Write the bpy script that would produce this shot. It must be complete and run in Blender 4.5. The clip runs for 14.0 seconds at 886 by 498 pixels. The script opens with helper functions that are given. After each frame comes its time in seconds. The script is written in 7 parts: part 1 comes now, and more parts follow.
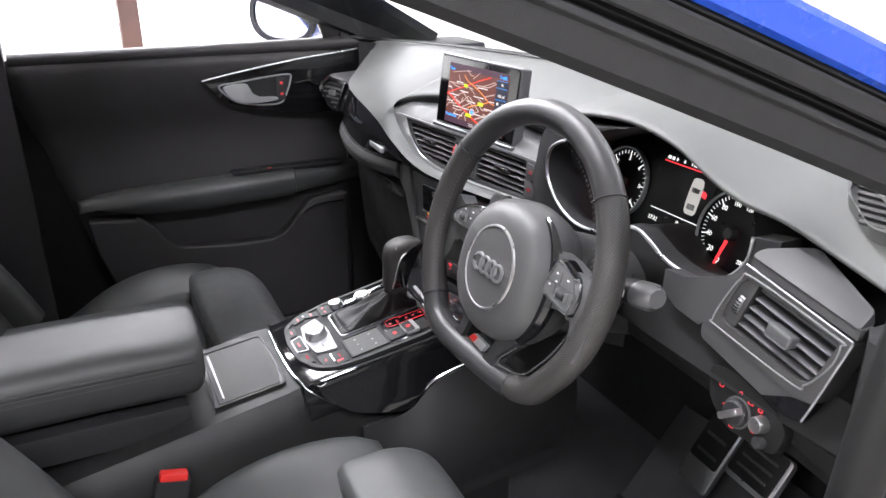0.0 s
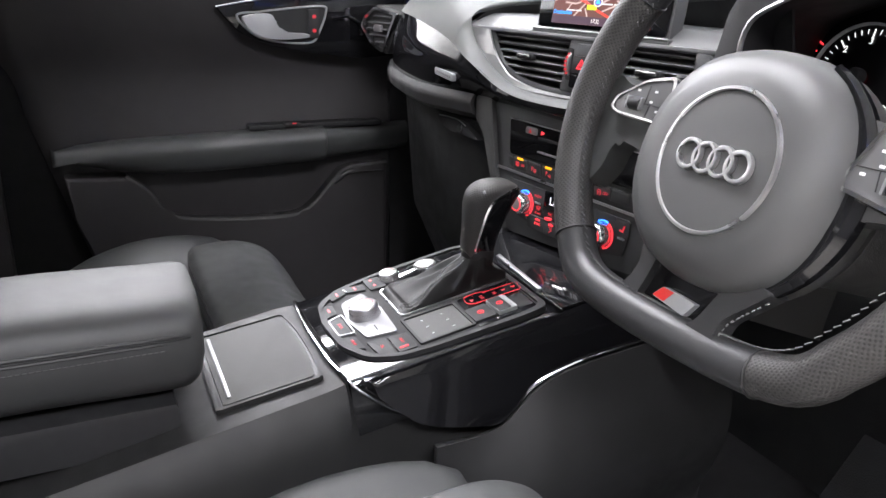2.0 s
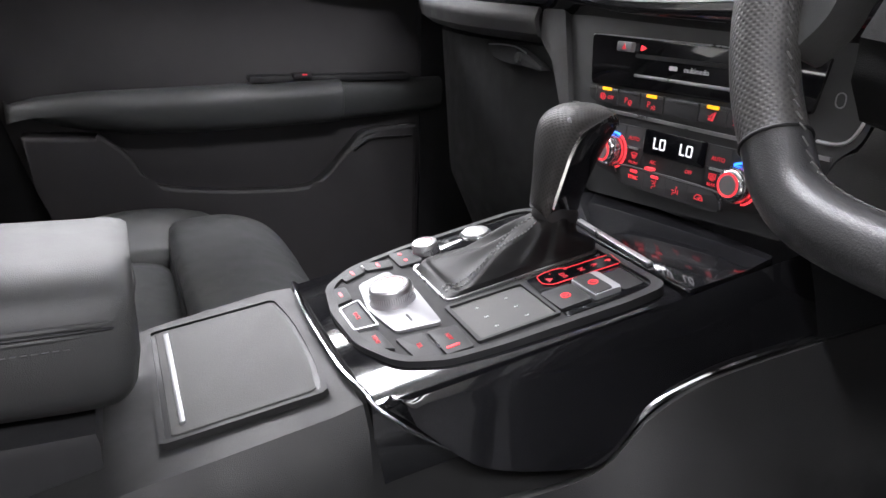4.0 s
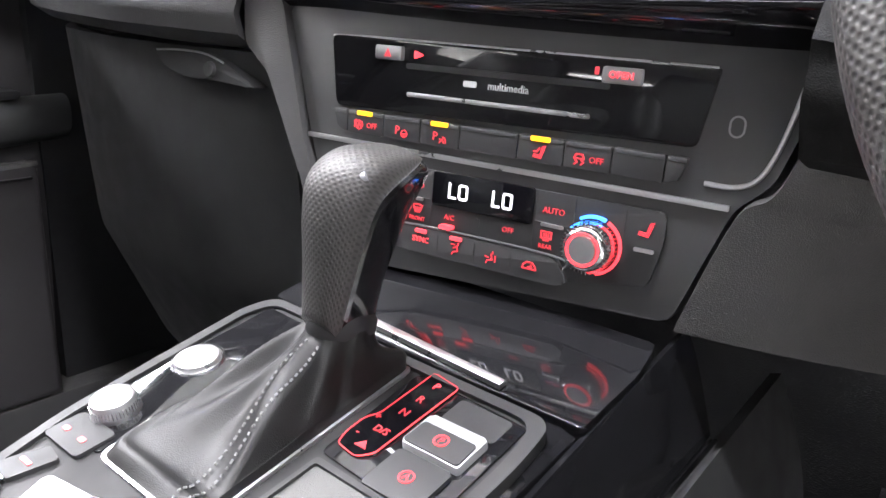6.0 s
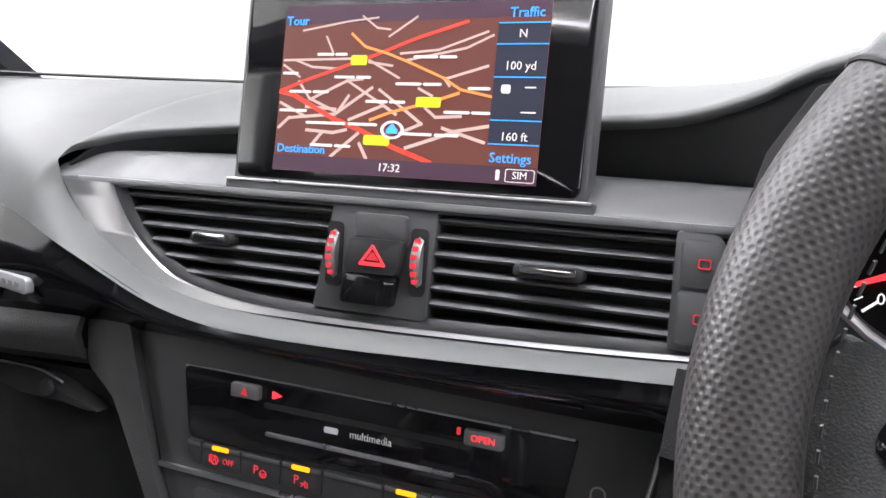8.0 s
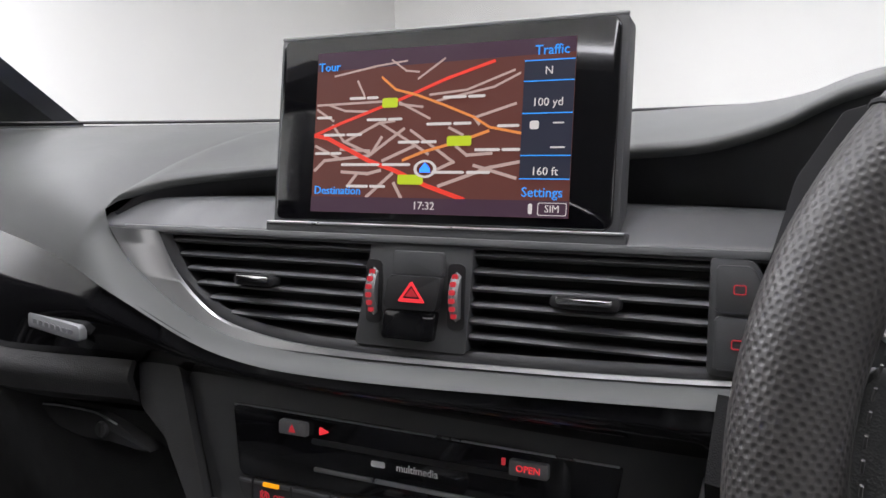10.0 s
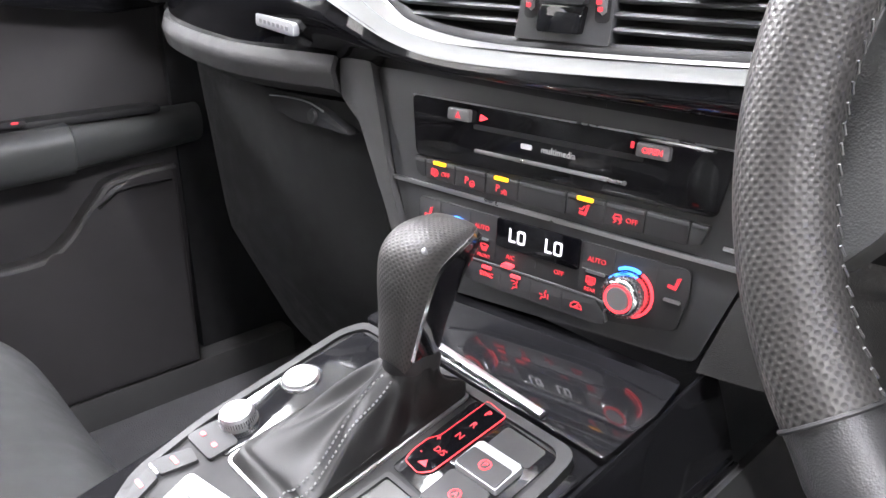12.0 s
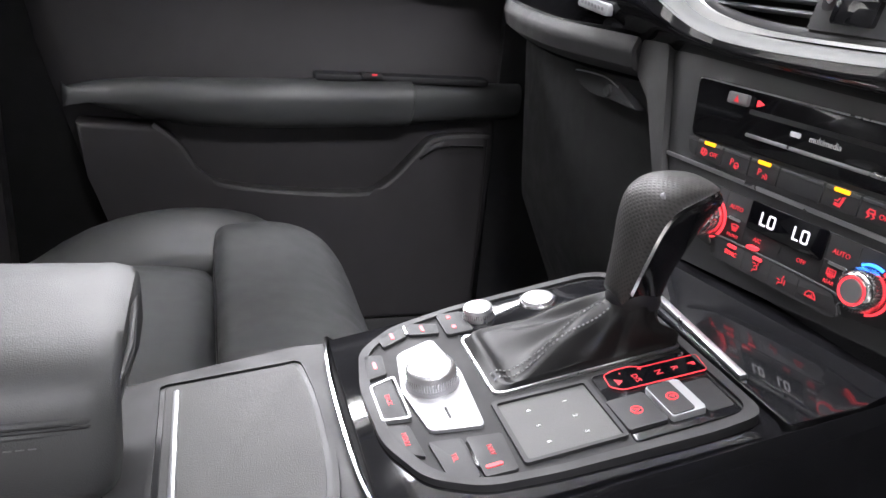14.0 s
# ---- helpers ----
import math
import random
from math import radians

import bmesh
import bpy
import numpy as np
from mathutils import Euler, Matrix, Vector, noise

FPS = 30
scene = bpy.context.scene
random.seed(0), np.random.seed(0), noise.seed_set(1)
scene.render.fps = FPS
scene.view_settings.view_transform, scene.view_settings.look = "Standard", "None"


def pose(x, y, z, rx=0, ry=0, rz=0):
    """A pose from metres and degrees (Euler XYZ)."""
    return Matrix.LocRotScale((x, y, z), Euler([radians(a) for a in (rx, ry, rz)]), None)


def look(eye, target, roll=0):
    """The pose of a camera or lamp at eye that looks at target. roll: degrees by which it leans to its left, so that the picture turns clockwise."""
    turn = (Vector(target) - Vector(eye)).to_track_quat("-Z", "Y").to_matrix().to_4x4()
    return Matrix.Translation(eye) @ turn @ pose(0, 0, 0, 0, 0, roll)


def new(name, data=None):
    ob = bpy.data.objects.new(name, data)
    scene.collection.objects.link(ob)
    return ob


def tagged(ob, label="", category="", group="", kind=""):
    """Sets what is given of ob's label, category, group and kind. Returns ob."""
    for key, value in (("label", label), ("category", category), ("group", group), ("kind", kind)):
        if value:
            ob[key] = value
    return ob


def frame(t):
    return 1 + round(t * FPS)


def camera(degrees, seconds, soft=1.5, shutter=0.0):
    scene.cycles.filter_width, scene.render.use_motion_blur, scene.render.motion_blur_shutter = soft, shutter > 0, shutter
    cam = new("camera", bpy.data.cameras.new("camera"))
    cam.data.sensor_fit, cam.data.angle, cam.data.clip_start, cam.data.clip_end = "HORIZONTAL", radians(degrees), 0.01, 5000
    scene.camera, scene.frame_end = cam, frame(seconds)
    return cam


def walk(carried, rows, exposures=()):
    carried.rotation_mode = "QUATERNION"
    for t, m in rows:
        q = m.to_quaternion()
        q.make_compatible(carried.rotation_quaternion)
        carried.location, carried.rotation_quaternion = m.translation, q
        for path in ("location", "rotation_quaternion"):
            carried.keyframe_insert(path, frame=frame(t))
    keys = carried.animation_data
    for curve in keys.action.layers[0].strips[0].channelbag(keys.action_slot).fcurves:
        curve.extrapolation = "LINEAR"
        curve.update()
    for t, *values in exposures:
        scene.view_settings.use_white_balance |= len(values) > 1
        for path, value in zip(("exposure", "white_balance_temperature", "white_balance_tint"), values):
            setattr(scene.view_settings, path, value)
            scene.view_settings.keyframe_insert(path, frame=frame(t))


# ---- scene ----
cam = camera(60.5, 14.0)
PATH = [
    (0, (1.0490, -0.3221, 1.2390), (-0.6241, 0.4789, 0.4920), -0.0),
    (0.5, (0.9934, -0.3119, 1.1940), (-0.6689, 0.5238, 0.4600), 0.9),
    (1, (0.8872, -0.3088, 1.1290), (-0.7493, 0.5965, 0.4190), 2.1),
    (1.5, (0.7933, -0.3072, 1.0660), (-0.8469, 0.6037, 0.3740), 2.3),
    (2, (0.7293, -0.2949, 1.0100), (-0.9766, 0.5112, 0.3460), 1.7),
    (2.2, (0.7041, -0.2859, 0.9830), (-1.0534, 0.4061, 0.3240), 1.4),
    (4.3, (0.445, -0.196, 0.884), (-1.272, 0.597, 0.234), 1.4),
    (4.5, (0.404, -0.177, 0.886), (-1.232, 0.772, 0.238), 0.8),
    (5, (0.334, -0.163, 0.889), (-1.085, 1.085, 0.235), 1.7),
    (5.5, (0.283, -0.156, 0.881), (-1.017, 1.225, 0.247), 2.0),
    (6, (0.253, -0.146, 0.867), (-0.938, 1.34, 0.257), 3.0),
    (6.5, (0.234, -0.142, 0.887), (-0.893, 1.415, 0.333), 3.4),
    (7, (0.234, -0.142, 0.917), (-0.849, 1.476, 0.459), 3.5),
    (7.5, (0.238, -0.143, 0.949), (-0.805, 1.52, 0.568), 3.4),
    (8, (0.231, -0.119, 0.987), (-0.733, 1.611, 0.714), 2.7),
    (8.2, (0.228, -0.12, 1.001), (-0.738, 1.615, 0.767), 2.4),
    (10.3, (0.233, -0.132, 0.996), (-0.808, 1.558, 0.755), -0.3),
    (10.5, (0.234, -0.137, 0.986), (-0.832, 1.519, 0.637), -0.1),
    (11, (0.25, -0.144, 0.972), (-0.914, 1.391, 0.433), -0.7),
    (11.5, (0.274, -0.151, 0.954), (-0.981, 1.247, 0.269), -0.5),
    (12, (0.311, -0.162, 0.952), (-1.064, 1.079, 0.198), 0.2),
    (12.5, (0.344, -0.183, 0.939), (-1.189, 0.833, 0.153), 1.4),
    (13, (0.373, -0.18, 0.923), (-1.294, 0.613, 0.154), 3.3),
    (13.5, (0.387, -0.176, 0.922), (-1.324, 0.53, 0.165), 4.4),
    (14, (0.406, -0.178, 0.92), (-1.366, 0.407, 0.199), 5.1),
]
EXPOSURES = [(0, 0.42), (1, 0.44), (1.5, 0.54), (2, 0.56), (4.5, 0.56), (5.2, -0.1), (5.5, 0.42), (6.0, 1.68), (6.5, 1.74), (7.0, 1.5), (7.5, 1.5), (8.0, 0.52), (8.2, 0.4), (10.4, -0.5), (11.0, 0.56), (11.5, 1.5), (12.0, 1.66), (12.5, 1.35), (13.0, 1.0), (13.5, 1.0), (14, 0.93)]
walk(cam, [(t, look(eye, target, roll)) for t, eye, target, roll in PATH], EXPOSURES)
LAMP = 430.0

# ---- world and light: a closed white workshop with added lamps under its ceiling ----
world = bpy.data.worlds.new("world")
scene.world = world
world.use_nodes = True
world.node_tree.nodes["Background"].inputs[0].default_value = (0.9, 0.95, 1.0, 1)
world.node_tree.nodes["Background"].inputs[1].default_value = 0.05


def lamp(x, y, z, sx, sy, power, target, color=(0.965, 0.955, 1.02)):
    data = bpy.data.lights.new("unseen_lamp_light", "AREA")
    data.shape, data.size, data.size_y, data.energy, data.color = "RECTANGLE", sx, sy, power, color
    ob = new("unseen_lamp_light", data)
    ob.matrix_world = look((x, y, z), target)
    return ob


# unseen lamps, placed and weighted to brighten walls, seat, pad and wheel
for lx, ly, lw, sx, sy in ((-0.6, 2.0, 0.035, 2.2, 1.0), (-0.25, -0.2, 0.11, 0.5, 0.2), (-1.5, -0.05, 0.085, 0.5, 0.5), (-3.4, -0.4, 0.9, 0.6, 3.4), (2.6, -0.4, 0.33, 0.8, 2.4), (1.0, -2.6, 0.17, 2.4, 0.6), (0.0, -4.3, 0.9, 3.0, 0.6), (0.0, 4.2, 0.2, 2.8, 0.6)):
    lamp(lx, ly, 2.93, sx, sy, LAMP * lw, (lx, ly + 0.001, 0))

# ---- materials ----
def mat(name, base, rough=0.5, metal=0.0, grain=0.0, scale=900.0, var=0.12, coat=0.0, spots=None, rvar=0.08, spec=0.5, stain=6.0, wrinkle=0.0):
    m = bpy.data.materials.new(name)
    m.use_nodes = True
    nt = m.node_tree
    b = nt.nodes["Principled BSDF"]
    b.inputs["Metallic"].default_value = metal
    b.inputs["Coat Weight"].default_value = coat
    b.inputs["Coat Roughness"].default_value = 0.04
    b.inputs["Specular IOR Level"].default_value = spec
    tc = nt.nodes.new("ShaderNodeTexCoord")
    big = nt.nodes.new("ShaderNodeTexNoise")
    big.inputs["Scale"].default_value, big.inputs["Detail"].default_value = stain, 5
    nt.links.new(tc.outputs["Object"], big.inputs["Vector"])
    ramp = nt.nodes.new("ShaderNodeMapRange")
    ramp.inputs["From Min"].default_value, ramp.inputs["From Max"].default_value = 0.3, 0.7
    ramp.inputs["To Min"].default_value, ramp.inputs["To Max"].default_value = 1 - var, 1 + var
    nt.links.new(big.outputs["Fac"], ramp.inputs["Value"])
    mix = nt.nodes.new("ShaderNodeMix")
    mix.data_type, mix.blend_type = "RGBA", "MULTIPLY"
    mix.inputs[0].default_value = 1.0
    mix.inputs[6].default_value = (*base, 1)
    nt.links.new(ramp.outputs["Result"], mix.inputs[7])
    nt.links.new(mix.outputs[2], b.inputs["Base Color"])
    rr = nt.nodes.new("ShaderNodeMapRange")
    rr.inputs["From Min"].default_value, rr.inputs["From Max"].default_value = 0.3, 0.7
    rr.inputs["To Min"].default_value, rr.inputs["To Max"].default_value = max(0.02, rough - rvar), min(1, rough + rvar)
    mid = nt.nodes.new("ShaderNodeTexNoise")
    mid.inputs["Scale"].default_value, mid.inputs["Detail"].default_value = stain * 7, 4
    nt.links.new(tc.outputs["Object"], mid.inputs["Vector"])
    nt.links.new(mid.outputs["Fac"], rr.inputs["Value"])
    nt.links.new(rr.outputs["Result"], b.inputs["Roughness"])
    if grain:
        fine = nt.nodes.new("ShaderNodeTexVoronoi")
        fine.inputs["Scale"].default_value = scale
        nt.links.new(tc.outputs["Object"], fine.inputs["Vector"])
        bump = nt.nodes.new("ShaderNodeBump")
        bump.inputs["Strength"].default_value, bump.inputs["Distance"].default_value = grain, 0.0006
        nt.links.new(fine.outputs["Distance"], bump.inputs["Height"])
        if wrinkle:
            soft = nt.nodes.new("ShaderNodeTexNoise")
            soft.inputs["Scale"].default_value, soft.inputs["Detail"].default_value, soft.inputs["Distortion"].default_value = 9.0, 1.0, 0.3
            nt.links.new(tc.outputs["Object"], soft.inputs["Vector"])
            fold = nt.nodes.new("ShaderNodeBump")
            fold.inputs["Strength"].default_value, fold.inputs["Distance"].default_value = wrinkle, 0.012
            nt.links.new(soft.outputs[0], fold.inputs["Height"])
            nt.links.new(fold.outputs["Normal"], bump.inputs["Normal"])
        nt.links.new(bump.outputs["Normal"], b.inputs["Normal"])
    if spots:
        # perforated leather: small dark round holes on a regular lattice in the mesh's own flat map
        uv = nt.nodes.new("ShaderNodeUVMap")
        dots = nt.nodes.new("ShaderNodeTexVoronoi")
        dots.voronoi_dimensions = "2D"
        dots.inputs["Scale"].default_value, dots.inputs["Randomness"].default_value = spots, 0.0
        nt.links.new(uv.outputs["UV"], dots.inputs["Vector"])
        hole = nt.nodes.new("ShaderNodeMapRange")
        hole.inputs["From Min"].default_value, hole.inputs["From Max"].default_value = 0.12, 0.42
        nt.links.new(dots.outputs["Distance"], hole.inputs["Value"])
        deep = nt.nodes.new("ShaderNodeMix")
        deep.data_type, deep.blend_type = "RGBA", "MIX"
        deep.inputs[6].default_value = (0.016, 0.0155, 0.015, 1)
        nt.links.new(hole.outputs["Result"], deep.inputs[0])
        nt.links.new(mix.outputs[2], deep.inputs[7])
        nt.links.new(deep.outputs[2], b.inputs["Base Color"])
        bump = nt.nodes.new("ShaderNodeBump")
        bump.inputs["Strength"].default_value, bump.inputs["Distance"].default_value = 0.3, 0.0007
        nt.links.new(hole.outputs["Result"], bump.inputs["Height"])
        nt.links.new(bump.outputs["Normal"], b.inputs["Normal"])
    return m


def glow(name, color, strength):
    m = bpy.data.materials.new(name)
    m.use_nodes = True
    b = m.node_tree.nodes["Principled BSDF"]
    b.inputs["Base Color"].default_value = (*[c * 0.3 for c in color], 1)
    b.inputs["Roughness"].default_value = 0.4
    b.inputs["Emission Color"].default_value = (*color, 1)
    b.inputs["Emission Strength"].default_value = strength
    return m


def clear_glass(name, tint=(1, 1, 1)):
    m = bpy.data.materials.new(name)
    m.use_nodes = True
    nt = m.node_tree
    nt.nodes.remove(nt.nodes["Principled BSDF"])
    out = nt.nodes["Material Output"]
    t = nt.nodes.new("ShaderNodeBsdfTransparent")
    t.inputs[0].default_value = (*tint, 1)
    g = nt.nodes.new("ShaderNodeBsdfGlossy")
    g.inputs["Roughness"].default_value = 0.01
    x = nt.nodes.new("ShaderNodeMixShader")
    x.inputs[0].default_value = 0.05
    nt.links.new(t.outputs[0], x.inputs[1])
    nt.links.new(g.outputs[0], x.inputs[2])
    nt.links.new(x.outputs[0], out.inputs[0])
    return m


PAD = mat("soft_dash_pad", (0.092, 0.095, 0.092), 0.55, spec=0.35, grain=0.22, scale=2000, var=0.03, rvar=0.02)
PLASTIC = mat("dark_grained_plastic", (0.038, 0.0375, 0.0375), 0.52, grain=0.45, scale=1300)
SATIN = mat("satin_grey_plastic", (0.062, 0.063, 0.065), 0.54, grain=0.12, scale=2200, var=0.06)
FASCIA = mat("dark_satin_fascia", (0.042, 0.0425, 0.0435), 0.5, grain=0.12, scale=2200, var=0.05, rvar=0.03)
BUTTON = mat("matt_black_button", (0.03, 0.03, 0.031), 0.55, spec=0.3, grain=0.1, scale=2500)
# dark inner plastic; also serves as painted shade in the pad slot
SHADOWY = mat("dark_plastic_and_shade", (0.014, 0.014, 0.015), 0.6)
GLOSS = mat("piano_black_lacquer", (0.008, 0.008, 0.009), 0.06, coat=0.12, var=0.2, rvar=0.03)
SMOKED = mat("smoked_black_panel", (0.006, 0.006, 0.007), 0.12, coat=0.6, var=0.2, rvar=0.04)
CHROME = mat("bright_chrome", (0.82, 0.82, 0.83), 0.14, metal=1.0, var=0.04)
ALU = mat("brushed_aluminium", (0.62, 0.62, 0.63), 0.33, metal=1.0, grain=0.15, scale=3000, var=0.06)
SILVER = mat("silver_trim_paint", (0.26, 0.265, 0.27), 0.36, metal=0.6, grain=0.05, scale=2500, var=0.05)
LEATHER = mat("black_leather", (0.066, 0.068, 0.068), 0.42, grain=0.28, scale=1300, var=0.12, wrinkle=0.18)
LEATHER_SOFT = mat("smooth_black_leather", (0.05, 0.051, 0.051), 0.5, grain=0.25, scale=1300, var=0.03, rvar=0.03)
RIM_LEATHER = mat("polished_rim_leather", (0.034, 0.034, 0.035), 0.34, grain=0.18, scale=1500, var=0.08, rvar=0.03)
PERFORATED = mat("perforated_rim_leather", (0.043, 0.0410, 0.0392), 0.46, spots=1.0, var=0.1)
GAITER = mat("soft_gaiter_leather", (0.008, 0.008, 0.008), 0.5, spec=0.3, grain=0.2, scale=1500, var=0.2, wrinkle=0.35)
CARPET = mat("charcoal_carpet", (0.06, 0.06, 0.063), 0.95, grain=1.0, scale=600, var=0.25, spec=0.1)
DOOR_TRIM = mat("door_leatherette", (0.038, 0.0355, 0.0365), 0.48, grain=0.2, scale=1500, var=0.08)
RIM_STITCH = mat("dark_grey_stitching", (0.10, 0.10, 0.10), 0.7)
CRESCENT = mat("satin_silver_paint", (0.44, 0.45, 0.46), 0.33, metal=0.35, var=0.02, rvar=0.02)
VENT_METAL = mat("satin_vent_metal", (0.44, 0.445, 0.45), 0.3, metal=0.85, var=0.02, rvar=0.02)
DECK = mat("deck_satin_black", (0.026, 0.026, 0.027), 0.55, spec=0.3, grain=0.08, scale=2500, var=0.05)
KNOB_PLATE = mat("pearl_silver_plate", (0.27, 0.27, 0.28), 0.42, metal=0.5, var=0.03, rvar=0.03)
DISPLAY_BLACK = mat("display_black", (0.003, 0.003, 0.004), 0.35, spec=0.2)
LID = mat("matt_grey_lid", (0.062, 0.062, 0.06), 0.62, grain=0.35, scale=1500, var=0.03, rvar=0.02)
HUBSKIN = mat("satin_black_hub_skin", (0.08, 0.08, 0.08), 0.42, grain=0.15, scale=2200, var=0.04, rvar=0.02)
BODY = mat("dark_console_body", (0.016, 0.016, 0.016), 0.5, grain=0.3, scale=1800, var=0.06, spec=0.4)
DECK_BASE = mat("deck_satin_dark", (0.018, 0.018, 0.0185), 0.62, spec=0.2, var=0.05)
KNEE = mat("dark_knee_leather", (0.026, 0.026, 0.0265), 0.45, grain=0.25, scale=1300, var=0.12)
POD = mat("key_pod_grey", (0.095, 0.095, 0.097), 0.34)
# grained plastic, base colour darkened to hold the shade below the dash
KNEE_TRIM = mat("shaded_knee_plastic", (0.012, 0.012, 0.012), 0.75, spec=0.12, grain=0.3, scale=1300)
# same grain as the dash plastic, darkened for the shade on the glovebox
GLOVE = mat("shaded_glovebox_plastic", (0.013, 0.013, 0.0132), 0.6, spec=0.3, grain=0.5, scale=1300)
# leather of the right spoke, with the light on it put into the colour
LIT_SPOKE = mat("lit_spoke_leather", (0.07, 0.07, 0.071), 0.4)
STITCH = mat("grey_stitching", (0.2, 0.2, 0.2), 0.7)
HEADLINER = mat("light_headliner_cloth", (0.35, 0.34, 0.33), 0.95, grain=0.4, scale=900)
RUBBER = mat("black_rubber_seal", (0.010, 0.010, 0.010), 0.6, spec=0.3)
PILLAR = mat("pillar_trim_plastic", (0.016, 0.016, 0.0165), 0.65, grain=0.4, scale=1500)
BLUE = mat("blue_car_paint", (0.012, 0.07, 0.5), 0.25, coat=1.0, var=0.05)
WALL = mat("white_wall_paint", (0.8, 0.8, 0.78), 0.8, var=0.05, stain=0.8)
REFLECTION_DARK = mat("reflection_dark_wall", (0.09, 0.09, 0.095), 0.6, var=0.1, stain=0.8)
CONCRETE = mat("grey_workshop_floor", (0.42, 0.4, 0.37), 0.6, var=0.2, stain=1.5, grain=0.2, scale=90)
PALE_STEEL = mat("pale_painted_steel", (0.55, 0.48, 0.40), 0.6, var=0.12, stain=8)
RUST = mat("brown_painted_steel", (0.10, 0.05, 0.032), 0.6, var=0.3, stain=8)
REDPLASTIC = mat("red_buckle_plastic", (0.65, 0.03, 0.025), 0.35)
RING = mat("dull_red_ring", (0.45, 0.12, 0.12), 0.5)
WHITEPRINT = mat("white_print", (0.75, 0.75, 0.75), 0.5)
GREYPRINT = mat("grey_print", (0.25, 0.25, 0.26), 0.5)
MIRROR = mat("mirror_glass", (0.9, 0.9, 0.9), 0.02, metal=1.0, var=0.01, rvar=0.0)
SCREEN_OFF = mat("screen_glass", (0.003, 0.003, 0.004), 0.08, coat=0.6, var=0.1, rvar=0.02)
GLASS = clear_glass("window_glass", (0.97, 0.98, 0.98))
RED = glow("red_backlight", (1.0, 0.045, 0.06), 1.0)
RED_DIM = glow("dim_red_backlight", (0.9, 0.05, 0.07), 0.42)
BLUE_GLOW = glow("blue_backlight", (0.03, 0.2, 1.0), 2.6)
AMBER = glow("amber_indicator", (1.0, 0.40, 0.01), 1.15)
WHITE_GLOW = glow("white_backlight", (0.95, 0.93, 1.0), 0.85)
DIAL_GLOW = glow("dial_scale_light", (0.9, 0.9, 0.9), 0.9)


# ---- builders ----
def link_bm(name, bm, material, smooth=38):
    me = bpy.data.meshes.new(name)
    bm.normal_update()
    bm.to_mesh(me)
    bm.free()
    me.materials.append(material)
    if smooth:
        for p in me.polygons:
            p.use_smooth = True
        me.set_sharp_from_angle(angle=radians(smooth))
    return new(name, me)


def part(name, bm, material, parent, label="", smooth=38):
    """Links a bmesh, in world coordinates, as one mesh object under a thing or a part."""
    ob = link_bm(name, bm, material, smooth)
    ob.parent = parent
    if parent is not None:
        inv = BASE[parent.name].inverted()
        ob.matrix_parent_inverse = inv
    BASE[ob.name] = Matrix.Identity(4)
    if label:
        ob["label"] = label
    return ob


BASE = {}


def thing(name, at, label, category, group="", kind=""):
    """An empty at a thing's base."""
    ob = new(name)
    ob.empty_display_size = 0.02
    ob.location = at
    BASE[ob.name] = Matrix.Translation(at)
    return tagged(ob, label, category, group, kind)


def solid(name, bm, material, label, category, group="", kind="", smooth=38):
    """A thing that is one mesh."""
    ob = link_bm(name, bm, material, smooth)
    BASE[ob.name] = Matrix.Identity(4)
    return tagged(ob, label, category, group, kind)


def rrect(cx, cy, w, h, r=0.002, n=4):
    """Outline of a rounded rectangle, anticlockwise."""
    r = min(r, w / 2 - 1e-5, h / 2 - 1e-5)
    pts = []
    for k, (sx, sy) in enumerate(((1, 1), (-1, 1), (-1, -1), (1, -1))):
        for i in range(n + 1):
            a = radians(90 * k + 90 * i / n)
            pts.append((cx + sx * (w / 2 - r) + r * math.cos(a), cy + sy * (h / 2 - r) + r * math.sin(a)))
    return pts


def rounded(pts, r=0.003, n=4):
    """A polygon with its corners rounded."""
    out = []
    for i, p in enumerate(pts):
        p, a, b = Vector(p), Vector(pts[i - 1]), Vector(pts[(i + 1) % len(pts)])
        d1, d2 = (a - p), (b - p)
        q = min(r, d1.length * 0.45, d2.length * 0.45)
        s, e = p + d1.normalized() * q, p + d2.normalized() * q
        for k in range(n + 1):
            t = k / n
            v = s * (1 - t) ** 2 + p * 2 * t * (1 - t) + e * t * t
            out.append((v.x, v.y))
    return out


def smooth_curve(pts, n=8, closed=False):
    """Catmull-Rom through points of any dimension."""
    P = [Vector(p) for p in pts]
    out, m = [], len(P)
    for i in range(m if closed else m - 1):
        if closed:
            a, b, c, d = P[i - 1], P[i], P[(i + 1) % m], P[(i + 2) % m]
        else:
            a, b, c, d = P[max(i - 1, 0)], P[i], P[i + 1], P[min(i + 2, m - 1)]
        for k in range(n):
            t = k / n
            out.append(0.5 * ((2 * b) + (c - a) * t + (2 * a - 5 * b + 4 * c - d) * t * t + (3 * b - a - 3 * c + d) * t ** 3))
    if not closed:
        out.append(P[-1])
    return out


